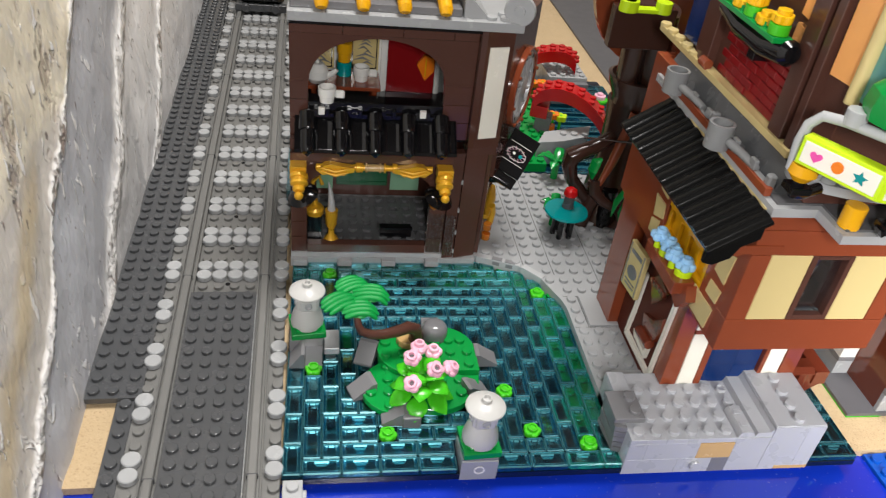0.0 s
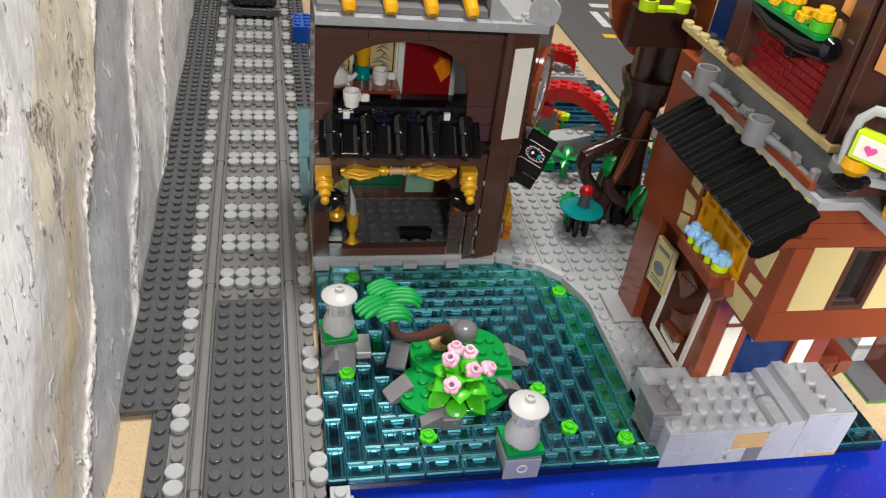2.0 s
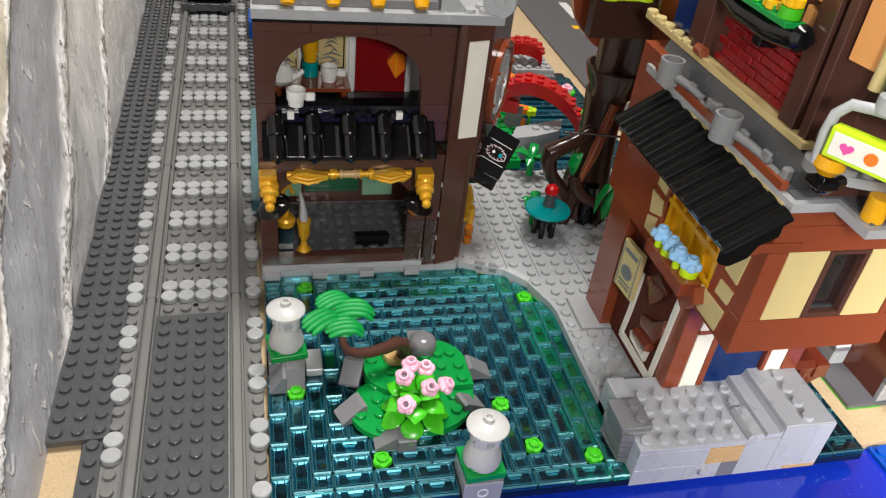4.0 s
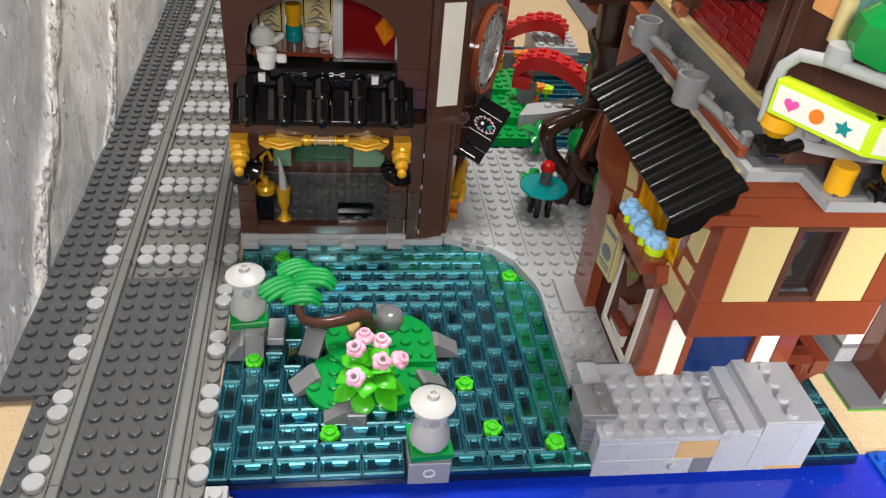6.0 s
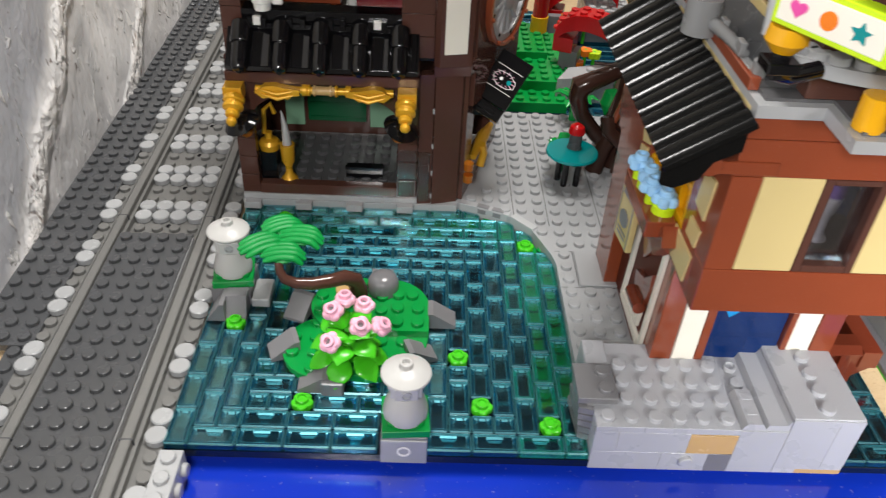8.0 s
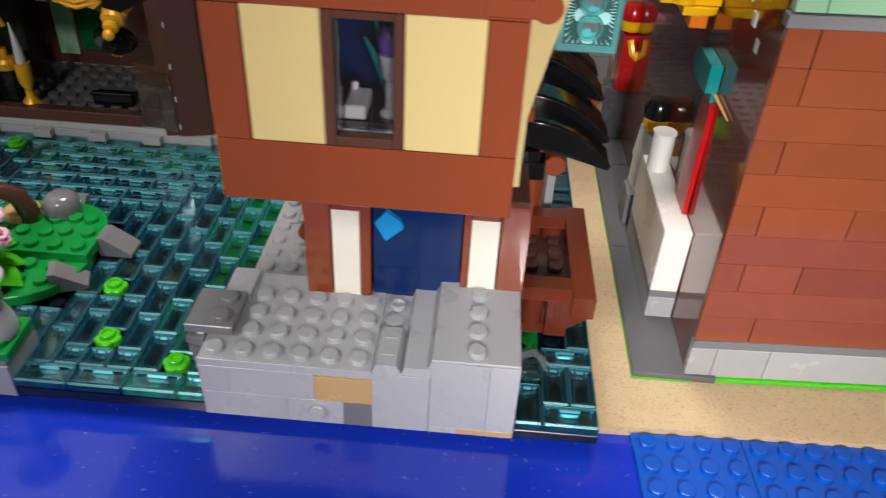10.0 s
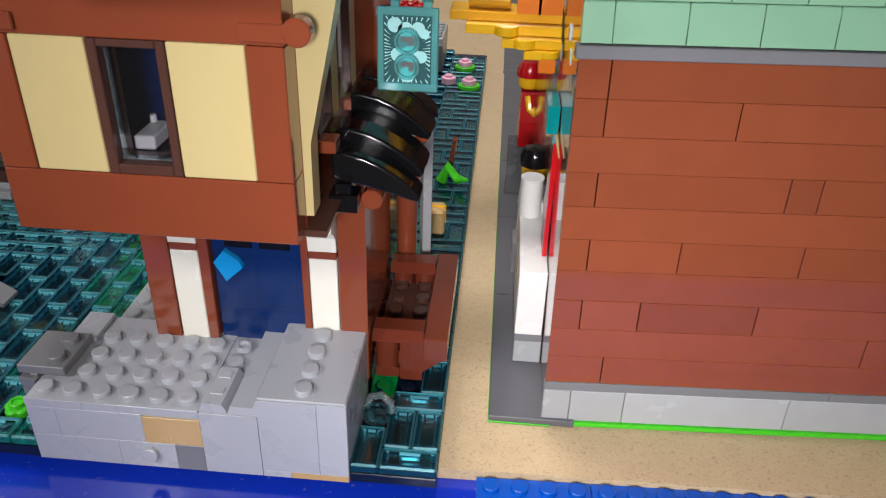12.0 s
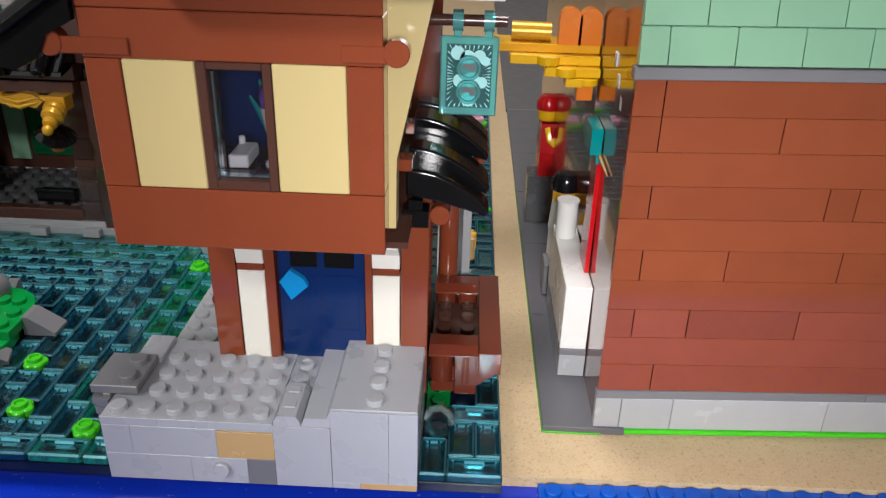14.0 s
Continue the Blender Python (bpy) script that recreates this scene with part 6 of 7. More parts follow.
def hanging_sign():
    t = thing("hanging_sign", "black tilted shop sign with pink and white line drawing", "sign", (14.9, 20.5, 8.4))
    ax, ay = Vector((0.850, -0.373, -0.372)).normalized(), Vector((0.517, 0.460, 0.721)).normalized()
    m = Matrix((ax, ay, ax.cross(ay))).transposed().to_4x4()
    m = Matrix.Translation(Vector((14.95, 20.5, 8.4))) @ m @ Matrix.Scale(1.05, 4) @ Matrix.Translation((-0.97, -1.4, 0))
    part("board", Geo(m).box(0, 0, -0.2, 1.94, 2.85, 0), BLACK, t)
    part("lip", Geo(m).box(-0.1, -0.75, -0.5, 1.9, -0.02, -0.12).box(0.3, -0.55, -0.12, 1.5, -0.3, 0.1), BLACK, t)
    for y in (0.78, 2.05):
        part("thin_line", Geo(m).box(0.2, y, 0, 1.75, y + 0.035, 0.012, 0.003), WHITE, t)
    fig = Geo(m)
    out = [(0.45, 1.15), (0.3, 1.45), (0.55, 1.75), (1.1, 1.8), (1.6, 1.55), (1.65, 1.2), (1.3, 1.02), (0.8, 1.0), (0.45, 1.15)]
    for p, q in zip(out, out[1:]):
        fig.tube([(*p, 0.0), (*q, 0.0)], 0.02, 6)
    fig.lathe([(0, 0.0), (0.10, 0.0), (0.10, 0.02), (0, 0.02)], (0.8, 1.4, 0), n=10)
    part("line_drawing", fig, WHITE, t)
    core = Geo(m).lathe([(0, 0.0), (0.14, 0.0), (0.14, 0.03), (0, 0.03)], (1.28, 1.38, 0), n=8)
    part("teal_dot", core, TEAL, t)
    rays = Geo(m)
    for k in range(13):
        a = 2 * math.pi * k / 13
        rays.tube([(0.95 + 0.42 * math.cos(a), 1.4 + 0.26 * math.sin(a), 0.0), (0.95 + 0.72 * math.cos(a), 1.4 + 0.5 * math.sin(a), 0.0)], 0.018, 6)
    part("line_ray", rays, PINK, t)
    part("bracket", Geo().tube([(13.3, 21.6, 6.4), (13.9, 21.1, 6.6), (14.4, 20.9, 7.2)], 0.3, 10).box(13.3, 20.7, 6.0, 14.3, 21.4, 6.6), BLACK, t)
    t = thing("orange_button", "clear orange round plates on the column foot", "ornament", (13.1, 18.5, 3.2))
    for z in (2.9, 3.7):
        part("button", Geo().cyl(13.15, 18.3, z, 0.3, 0.5, "z", 12), AMBERGLASS, t)


hanging_sign()
for ob in [o for o in scene.objects if o.parent is None and o.name.split(".")[0] in (
        "tea_house", "tiled_canopy", "gold_crest", "corner_lantern", "gold_vase", "gold_pot", "black_bench", "tea_cup", "tea_pot", "tea_table",
        "lidded_jar", "wall_scroll", "orange_fan", "hanging_sign", "orange_button")]:
    ob.location.y -= 0.45 * S


# ---- courtyard ----
def table():
    x, y = 19.65, 20.7
    t = thing("round_table", "round teal table on black legs", "table", (x, y, 1.2))
    part("tabletop", Geo().lathe([(0, 3.32), (1.5, 3.37), (1.62, 3.48), (1.57, 3.6), (0, 3.7)], (x, y, 0), n=36), TEAL, t)
    for k in range(5):
        a = 2 * math.pi * k / 5 + 0.4
        part("leg", Geo().cyl(x + 0.66 * math.cos(a), y + 0.66 * math.sin(a), 1.4, 0.2, 1.95, n=12), BLACK, t)
    t = thing("tea_urn", "smoky urn with red lid on the teal table", "urn", (x + 0.15, y + 0.3, 3.7))
    part("body", Geo().lathe([(0, 3.68), (0.45, 3.68), (0.4, 3.9), (0.38, 4.6), (0.45, 4.7), (0, 4.7)], (x + 0.15, y + 0.3, 0)), DGREY, t)
    part("lid", Geo().lathe([(0, 4.7), (0.5, 4.7), (0.52, 4.85), (0.42, 5.15), (0.2, 5.3), (0, 5.3)], (x + 0.15, y + 0.3, 0)), RED, t)


table()


def old_tree():
    t = thing("old_tree", "thick dark brown tree trunk with arching roots and lime leaves", "tree", (22.6, 21.5, 1.2))
    part("trunk", Geo().lathe([(0, 1.2), (2.3, 1.2), (2.0, 2.2), (1.75, 3.6), (1.5, 5.5), (1.38, 7.3), (1.42, 9.5), (1.55, 11.0), (0, 11.2)], (23.8, 24.2, 0), n=24), BARK, t)
    part("collar", Geo().lathe([(0, 10.9), (1.55, 10.9), (1.62, 11.5), (1.95, 12.2), (2.15, 12.9), (1.9, 13.0), (1.7, 12.4), (0, 12.3)], (23.9, 23.9, 0), n=24), BARK, t)
    part("upper_trunk", Geo().tube([(23.0, 23.6, 12.3), (22.3, 22.2, 15.6), (21.8, 21.0, 18.7)], 0.85, 16), BARK, t)
    part("upper_trunk", Geo().tube([(24.5, 23.3, 12.3), (23.7, 21.8, 15.6), (23.1, 20.7, 18.6)], 0.95, 16), BARK, t)
    part("bark_rib", Geo().tube([(23.75, 22.55, 10.7), (23.4, 22.6, 8.5), (22.9, 22.4, 6.6), (22.2, 22.0, 5.0)], [0.32, 0.4, 0.36, 0.2], 14), RBROWN, t, "reddish brown rib on the trunk")
    for pts, r in (([(23.0, 23.4, 8.4), (21.8, 23.1, 7.7), (20.6, 22.9, 7.2), (20.0, 22.9, 6.9), (19.9, 22.9, 6.2), (20.3, 22.9, 5.0), (21.2, 22.8, 3.9), (22.2, 23.0, 2.8)], (0.5, 0.52, 0.6, 0.72, 0.6, 0.5, 0.5, 0.5)),
                   ([(21.9, 22.3, 5.2), (22.0, 22.0, 4.4), (22.7, 21.9, 3.7), (23.6, 21.9, 3.2), (24.3, 21.9, 2.6), (24.5, 21.9, 1.9), (24.1, 21.9, 1.3)], (0.5, 0.5, 0.46, 0.42, 0.4, 0.38, 0.3)),
                   ([(22.6, 22.9, 4.2), (22.0, 22.6, 2.8), (21.6, 22.4, 1.2)], (0.7, 0.6, 0.6)),
                   ([(20.6, 22.9, 8.4), (22.4, 22.2, 8.6), (25.2, 20.4, 9.2)], (0.09, 0.09, 0.09))):
        part("root", Geo().tube(pts, list(r), 14), BARK, t)
    part("cylinder_foot", Geo().cyl(23.4, 22.4, 1.2, 0.6, 3.2), BLACK, t)
    lime = Geo().box(19.6, 18.9, 18.9, 22.6, 19.6, 19.15)
    for x in (19.9, 20.1, 22.2):
        lime.cyl(x, 19.2, 18.9, 0.5, 0.7)
    part("lime_leaf", lime, LIME, t, "lime green leaf plates")
    part("branch_beam", Geo().box(19.4, 19.6, 16.4, 23.4, 20.4, 19.0), BARK, t)
    disc = [(23.6 + 4.3 * math.cos(a), 19.5 + 5.6 * math.sin(a)) for a in (math.pi / 2 + math.pi * k / 20 for k in range(21))] + [(27, 13.9), (27, 25.1)]
    part("bark_shield", Geo().prism(disc, 23.5, 24.2, "y"), RBROWN, t, "large rounded reddish brown shield")
    part("leaf", Geo().tube([(21.6, 22.2, 5.4), (21.45, 22.1, 6.1), (21.65, 22.2, 6.8), (22.05, 22.2, 7.1)], [0.1, 0.42, 0.45, 0.1], 12, 0.3), GREEN, t)
    part("leaf", Geo().tube([(20.3, 22.2, 1.6), (19.9, 22.2, 2.1), (19.3, 22.2, 2.3)], [0.15, 0.36, 0.2], 10, 0.6), GREEN, t)


def leaf_blade_plant():
    t = thing("blade_plant", "tall green blade-leaved plant beside the house corner", "plant", (24.4, 20.3, 1.2))
    part("stalk", Geo().tube([(24.5, 20.4, 1.2), (24.3, 20.3, 3.6), (24.0, 20.2, 6.0)], 0.2, 10), GREEN, t)
    for pts in ([(24.0, 20.2, 5.8), (24.0, 20.2, 7.2), (23.8, 20.2, 8.6), (23.55, 20.2, 9.7)], [(24.05, 20.1, 6.0), (24.4, 19.8, 4.8), (24.7, 19.6, 3.4), (25.0, 19.5, 1.9)],
                [(24.0, 20.1, 6.0), (23.4, 20.0, 5.7), (22.9, 19.9, 4.8), (22.8, 19.9, 3.6)], [(24.1, 20.1, 5.9), (23.7, 19.8, 5.0), (23.4, 19.6, 4.0), (23.4, 19.6, 3.2)]):
        part("blade", Geo().tube(pts, [0.12, 0.3, 0.32, 0.06], 10, 0.35), GREEN, t)


leaf_blade_plant()


old_tree()


def fern(x, y, z, n, ln, m, label, seed):
    t = thing("fern", label, "plant", (x, y, z), group="plants by the courtyard")
    rng = random.Random(seed)
    part("stalk", Geo().cyl(x, y, z, 0.3, 1.4, n=10), m, t)
    for k in range(n):
        a = 2 * math.pi * k / n + rng.uniform(-0.2, 0.2)
        c, s = math.cos(a), math.sin(a)
        pts = [(x + q * ln * c, y + q * ln * s, z + 1.2 + 0.7 * math.sin(2.4 * q) + 0.3 * (k % 2)) for q in (0, 0.35, 0.7, 1.0)]
        part("frond", Geo().tube(pts, [0.16, 0.42, 0.34, 0.04], 10, 0.3), m, t)


fern(21.1, 29.0, 1.4, 6, 1.7, GREEN, "green fern clump beside the tree roots", 1)
fern(19.4, 22.3, 1.2, 5, 1.3, GREEN, "low green plant behind the teal table", 2)
fern(25.3, 20.2, 1.2, 6, 1.6, GREEN, "green fern clump beside the house corner", 3)


def bridge(x, y, z, ln, rise, lift, turn, label):
    t = thing("arch_bridge", label, "bridge", (x, y, z), group="red garden bridges")
    m = turned(turn, (x, y, z))
    n = 10
    for k in range(n):
        u0, u1 = math.pi * k / n, math.pi * (k + 1) / n
        x0, x1 = -ln / 2 * math.cos(u0), -ln / 2 * math.cos(u1)
        z0, z1 = (rise * math.sin(u) + lift * (1 + math.cos(u)) / 2 for u in (u0, u1))
        g = Geo(m).prism([(x0, z0), (x1, z1), (x1, z1 + 1.15), (x0, z0 + 1.15)], -1.0, 1.0, "y")
        for s in (-0.5, 0.5):
            g.stud((x0 + x1) / 2, s, (z0 + z1) / 2 + 1.13)
        part("arch_block", g, RED, t)
    part("end_block", Geo(m).box(-ln / 2, -0.98, lift - 0.1, -ln / 2 + 1.5, 0.98, lift + 1.0), RED, t)
    part("pier_block", Geo(m).box(-ln / 2 + 0.5, -0.5, 0.85 - z, -ln / 2 + 1.9, 0.9, lift - 0.12), STONE, t)


bridge(23.7, 35.3, 1.95, 7.0, 2.6, 1.9, -22, "red arched garden bridge over the far water")
bridge(24.3, 47.6, 3.4, 6.2, 1.9, -1.7, -15, "small red arched bridge beyond the flowers")


def garden():
    t = thing("far_water", "far pond of clear teal tiles", "water", (27, 42, 0), kind="structure")
    part("bed", Geo().box(13, 30.05, 0, 29, 53, 0.4), FARBED, t)
    for i in range(8):
        for j in range(11):
            part("water_tile", PLAIN[2, 1], WATER, t, at=(13 + 2 * i, 31 + 2 * j, 0.4))
    t = thing("grey_ledge", "grey stone ledge with studs in the garden", "rock", (22.5, 33.5, 0.8))
    part("ledge", Geo().prism([(20.2, 32.2), (21.3, 34.3), (26.0, 35.8), (25.0, 33.6), (22.5, 32.6)], 0.8, 3.0), LGREY, t)
    part("ledge_studs", Geo().studs(22.4, 33.4, 3, 1, 3.0), LGREY, t)
    t = thing("grey_block", "grey brick pier behind the red bridge", "pier", (26, 49, 0.8))
    part("pier", Geo().plate(24.4, 45.6, 28.4, 50.6, 0.8, 3.4), LGREY, t)
    part("front", Geo().box(21.0, 44.9, 0.8, 28.4, 45.58, 3.0), STONE, t)
    t = thing("flower_mound", "green mound with orange flowers", "flower bed", (19.5, 37, 0.8))
    part("mound", Geo().plate(16, 31, 21, 36, 0.8, 1.6).plate(16, 35, 22, 43, 1.2, 2.2).plate(16, 33, 21, 37, 1.6, 2.4).plate(16, 37, 20, 43, 2.2, 3.0), GREEN, t)
    spots = [(22.5, 44.3, 2.9), (23.35, 44.2, 3.0), (24.1, 44.2, 2.7), (23.45, 39.2, 2.0), (24.15, 39.0, 1.9), (22.2, 36.3, 2.25)]
    for k, (x, y, z) in enumerate(spots):
        part("stalk", Geo().cyl(x, y, 0.9, 0.15, z - 0.4, n=8), LEAF, t)
        g = Geo()
        for q in range(5):
            a = 2 * math.pi * q / 5 + k
            g.cyl(x + 0.35 * math.cos(a), y + 0.35 * math.sin(a), z, 0.26, 0.5, n=8)
        part("blossom", g, LIME if k in (2, 4) else ORANGE, t)
    t = thing("red_post", "red post with gold foot", "post", (19.7, 41.4, 0.8))
    part("post", Geo().cyl(19.7, 41.4, 4.3, 0.62, 9), RED, t)
    part("foot", Geo().cyl(19.7, 41.4, 3.0, 0.72, 1.3), AMBER, t)
    t = thing("pink_lotus", "pink lotus flower on the far water", "flower", (29, 42, 0.8))
    part("petals", Geo().cyl(29.2, 42, 0.8, 0.6, 0.5, n=10).stud(29.2, 42, 1.3), PINK, t)


garden()


def road():
    t = thing("road", "dark grey toy road with white and yellow markings", "road", (40, 40, 0), kind="structure")
    part("green_edge", Geo().box(33.655, 3.5, -0.025, 36.0, 30, 0.05), LEAF, t, "bright green plate edge under the road")
    part("surface", Geo().box(33.68, 3.54, -0.02, 36.9, 48, 0.28).box(33.6, 48, -0.02, 60, 140, 0.28), ROAD, t)
    for k in range(2, 6):
        part("crossing_bar", Geo().box(35.2 + 2.2 * k, 70, 0.28, 36.4 + 2.2 * k, 76, 0.31, 0.005), WHITE, t)
    part("stop_line", Geo().box(40.6, 78, 0.28, 46, 79.5, 0.31, 0.005), WHITE, t)
    part("yellow_bar", Geo().box(38.4, 66, 0.28, 41.3, 67.2, 0.31, 0.005), YELLOW, t)
    for k, y in enumerate((12, 20, 28, 36)):
        part("paving_joint", Geo().box(33.8, y, 0.28, 36, y + 0.06, 0.295, 0.004), DGREY, t)


road()


# ---- east side: boat, roof slopes, clear sign ----
def boat():
    t = thing("row_boat", "reddish brown toy row boat beside the house", "boat", (30.6, 7.5, 0.8))
    part("gunwale", Geo().box(31.05, 4.5, 1.9, 31.95, 11, 2.9), BOATBROWN, t)
    part("hull", Geo().prism([(29.3, 1.3), (31.2, 1.2), (31.6, 1.9), (29.1, 1.9)], 5.0, 11, "y"), BOATBROWN, t)
    part("bottom_plate", Geo().plate(29.1, 6, 31.1, 9.8, 1.9, 2.0), BROWN, t)
    for y in (5.0, 10.0):
        part("thwart", Geo().prism([(y + 0.6, 2.68), (y + 0.6, 3.02), (y - 0.15, 3.02), (y - 0.5, 2.74), (y - 0.5, 2.66), (y - 0.42, 2.62), (y + 0.5, 2.62)], 29.1, 31.03, "x"), BOATBROWN, t)
        for x in (29.6, 30.55):
            part("round_brick", Geo().cyl(x, y + 0.05, 1.3, 0.46, 1.34), BOATBROWN, t)
    part("stem_block", Geo().prism([(30.15, 0.85), (31.0, 0.85), (31.0, 1.25), (31.9, 1.95), (31.9, 2.6), (30.15, 2.6)], 4.62, 5.2, "y"), BOATBROWN, t)
    part("keel", Geo().box(29.2, 4.7, 0.85, 30.13, 5.2, 1.3), BOATBROWN, t)
    t = thing("mooring_post", "brown round post with light grey plank behind the boat", "post", (29.7, 10.8, 0.8))
    part("post", Geo().cyl(29.6, 11.2, 0.8, 0.45, 7.4).cyl(29.4, 10.6, 7.6, 0.5, 0.8, "y"), RBROWN, t)
    part("plank", Geo(turned(12, (30.2, 12.5, 0), "Z")).box(-0.1, -0.6, 0.8, 0.3, 0.6, 8.6), LGREY, t)
    t = thing("treasure_crate", "small tan crate in the far channel", "crate", (30.4, 17, 0.8))
    part("crate", Geo().box(29.8, 16.4, 0.8, 30.9, 17.6, 2.2, 0.12), TAN, t)
    part("crate_band", Geo().box(29.75, 16.9, 1.3, 30.95, 17.1, 2.25), AMBER, t)
    t = thing("crouching_plant", "bright green hooked plant in the far channel", "plant", (31.0, 23, 0.8))
    part("plant", Geo().tube([(30.2, 23, 0.9), (30.6, 23, 1.8), (31.2, 22.6, 1.2), (31.8, 22, 1.5)], [0.35, 0.3, 0.3, 0.1]), LEAF, t)
    part("stick", Geo().tube([(30.6, 25, 0.9), (30.9, 24, 3.2)], 0.15), RBROWN, t)
    for x, y in ((30.3, 46), (30.9, 41)):
        t = thing("lotus", "pink lotus on a green pad in the channel", "flower", (x, y, 0.8), group="lotus flowers")
        part("pad", Geo().cyl(x, y, 0.8, 0.9, 0.3, n=12), LEAF, t)
        part("petals", Geo().cyl(x, y, 1.1, 0.6, 0.4, n=10).stud(x, y, 1.5), PINK, t)


boat()


def bevelled(prof, y0, y1, b=0.1):
    """A profile in x and z, drawn out along y, with its front edge rounded."""
    n, normals = len(prof), []
    for k in range(n):
        p, q, r = Vector(prof[k - 1]), Vector(prof[k]), Vector(prof[(k + 1) % n])
        d = (q - p).normalized() + (r - q).normalized()
        d = Vector((d.y, -d.x)).normalized()
        normals.append(d)
    g = Geo().prism(prof, y0 + b, y1, "y")
    vs, steps = [], 5
    for j in range(steps + 1):
        a = math.pi / 2 * j / steps
        vs += [(x + b * (1 - math.cos(a)) * d.x, y0 + b - b * math.sin(a), z + b * (1 - math.cos(a)) * d.y) for (x, z), d in zip(prof, normals)]
    fs = [[j * n + k, (j + 1) * n + k, (j + 1) * n + (k + 1) % n, j * n + (k + 1) % n] for j in range(steps) for k in range(n)]
    return g.add(vs, fs + [list(range(steps * n, steps * n + n))])


def shingles():
    t = thing("side_canopy", "glossy black curved slope bricks as a small side roof", "canopy", (29.5, 4.5, 9))
    prof = [(28.36, 10.62), (28.36, 11.5), (28.8, 11.5), (29.3, 11.38), (29.8, 11.17), (30.3, 10.86), (30.7, 10.55), (31.0, 10.26), (31.06, 10.12), (30.98, 9.98), (30.2, 10.2), (29.3, 10.45)]
    for y, dz in ((2.3, -0.28), (3.3, 0.1), (4.5, -0.1), (5.6, 0.45), (6.6, 0.3), (7.7, 0.4)):
        part("curved_slope", bevelled([(x, z + dz) for x, z in prof], y, y + 0.98), BLACK, t)
    for y, dz in ((3.3, 0.1), (5.6, 0.45)):
        part("end_tip", Geo().box(30.5, y + 0.1, 9.86 + dz, 30.92, y + 0.9, 10.02 + dz), RBROWN, t)
    part("backing", Geo().box(28.4, 2.5, 9.3, 28.9, 8.4, 10.1), BLACK, t)
    part("bracket", Geo().box(28.2, 2.4, 9.15, 29.1, 3.2, 9.75), BLACK, t)
    part("peg", Geo().cyl(29.45, 3.0, 9.35, 0.35, 0.9, "y"), RBROWN, t)


shingles()


def clear_sign():
    t = thing("clear_sign", "clear teal hanging sign with two round pictures", "sign", (30.5, 6, 12))
    part("rod", Geo().tube([(28.0, 6.1, 15.25), (31.75, 6.1, 15.25)], 0.2, 12), BROWN, t)
    part("board", Geo().box(29.5, 5.9, 12.0, 31.5, 6.1, 14.75, 0.05), AQUA, t)
    for x in (29.9, 30.95):
        part("clip", Geo().lathe([(0.2, 0), (0.36, 0), (0.36, 0.36), (0.2, 0.36), (0.2, 0)], (x, 6.1, 15.25), "x", 14).box(x + 0.04, 5.98, 14.6, x + 0.32, 6.2, 15.05), AQUA, t)
    part("panel_face", Geo().box(29.72, 5.87, 12.3, 31.28, 5.895, 14.5, 0.004), HAZE, t, "hazy grey-teal printed face")
    rng = random.Random(12)
    for k in range(44):
        a = 2 * math.pi * k / 44
        c, s = math.cos(a), math.sin(a)
        far = min(0.74 / max(abs(c), 1e-3), 1.06 / max(abs(s), 1e-3))
        near = far - rng.uniform(0.14, 0.34)
        w = rng.uniform(0.012, 0.03)
        ray = [(30.5 + near * c, 13.4 + near * s), (30.5 + far * c - w * s, 13.4 + far * s + w * c), (30.5 + far * c + w * s, 13.4 + far * s - w * c)]
        part("burst_ray", Geo().prism(ray, 5.856, 5.869, "y"), PALEAQUA, t)
    for x, z, r in ((30.1, 14.2, 0.24), (30.45, 14.05, 0.26), (30.85, 14.1, 0.22), (31.05, 13.95, 0.16), (30.2, 13.25, 0.24), (30.6, 13.3, 0.28), (30.95, 13.2, 0.2), (30.5, 12.6, 0.26)):
        part("cloud", Geo().lathe([(0, -0.014), (r, -0.014), (r, 0.0)], (x, 5.868 - 0.01 * ((x * 7 + z * 3) % 1), z), "y", 16), PALEAQUA, t)
    for z in (13.72, 12.9):
        p = part("picture", Geo().lathe([(0.3, -0.14), (0.34, -0.2), (0.40, -0.2), (0.44, -0.14), (0.44, 0.0)], (30.5, 5.855, z), "y", 26), AQUA, t)
        part("picture_core", Geo().lathe([(0, -0.05), (0.33, -0.05), (0.33, 0.0)], (30.5, 5.855, z), "y", 22), AQUA, p)
        part("picture_mark", Geo().box(30.3, 5.79, z - 0.02, 30.72, 5.802, z + 0.14, 0.004).box(30.55, 5.79, z - 0.16, 30.7, 5.802, z - 0.03, 0.004), STONE, p)


clear_sign()
scene.objects["clear_sign"].location.x -= 0.28 * S


# ---- corner building with brick walls ----
CORNER = Matrix.Translation((35.68, 3.68, 0)) @ Matrix.Rotation(radians(1.8), 4, "Z") @ Matrix.Rotation(radians(-0.8), 4, "Y") @ Matrix.Translation((-36, -3.25, 0))


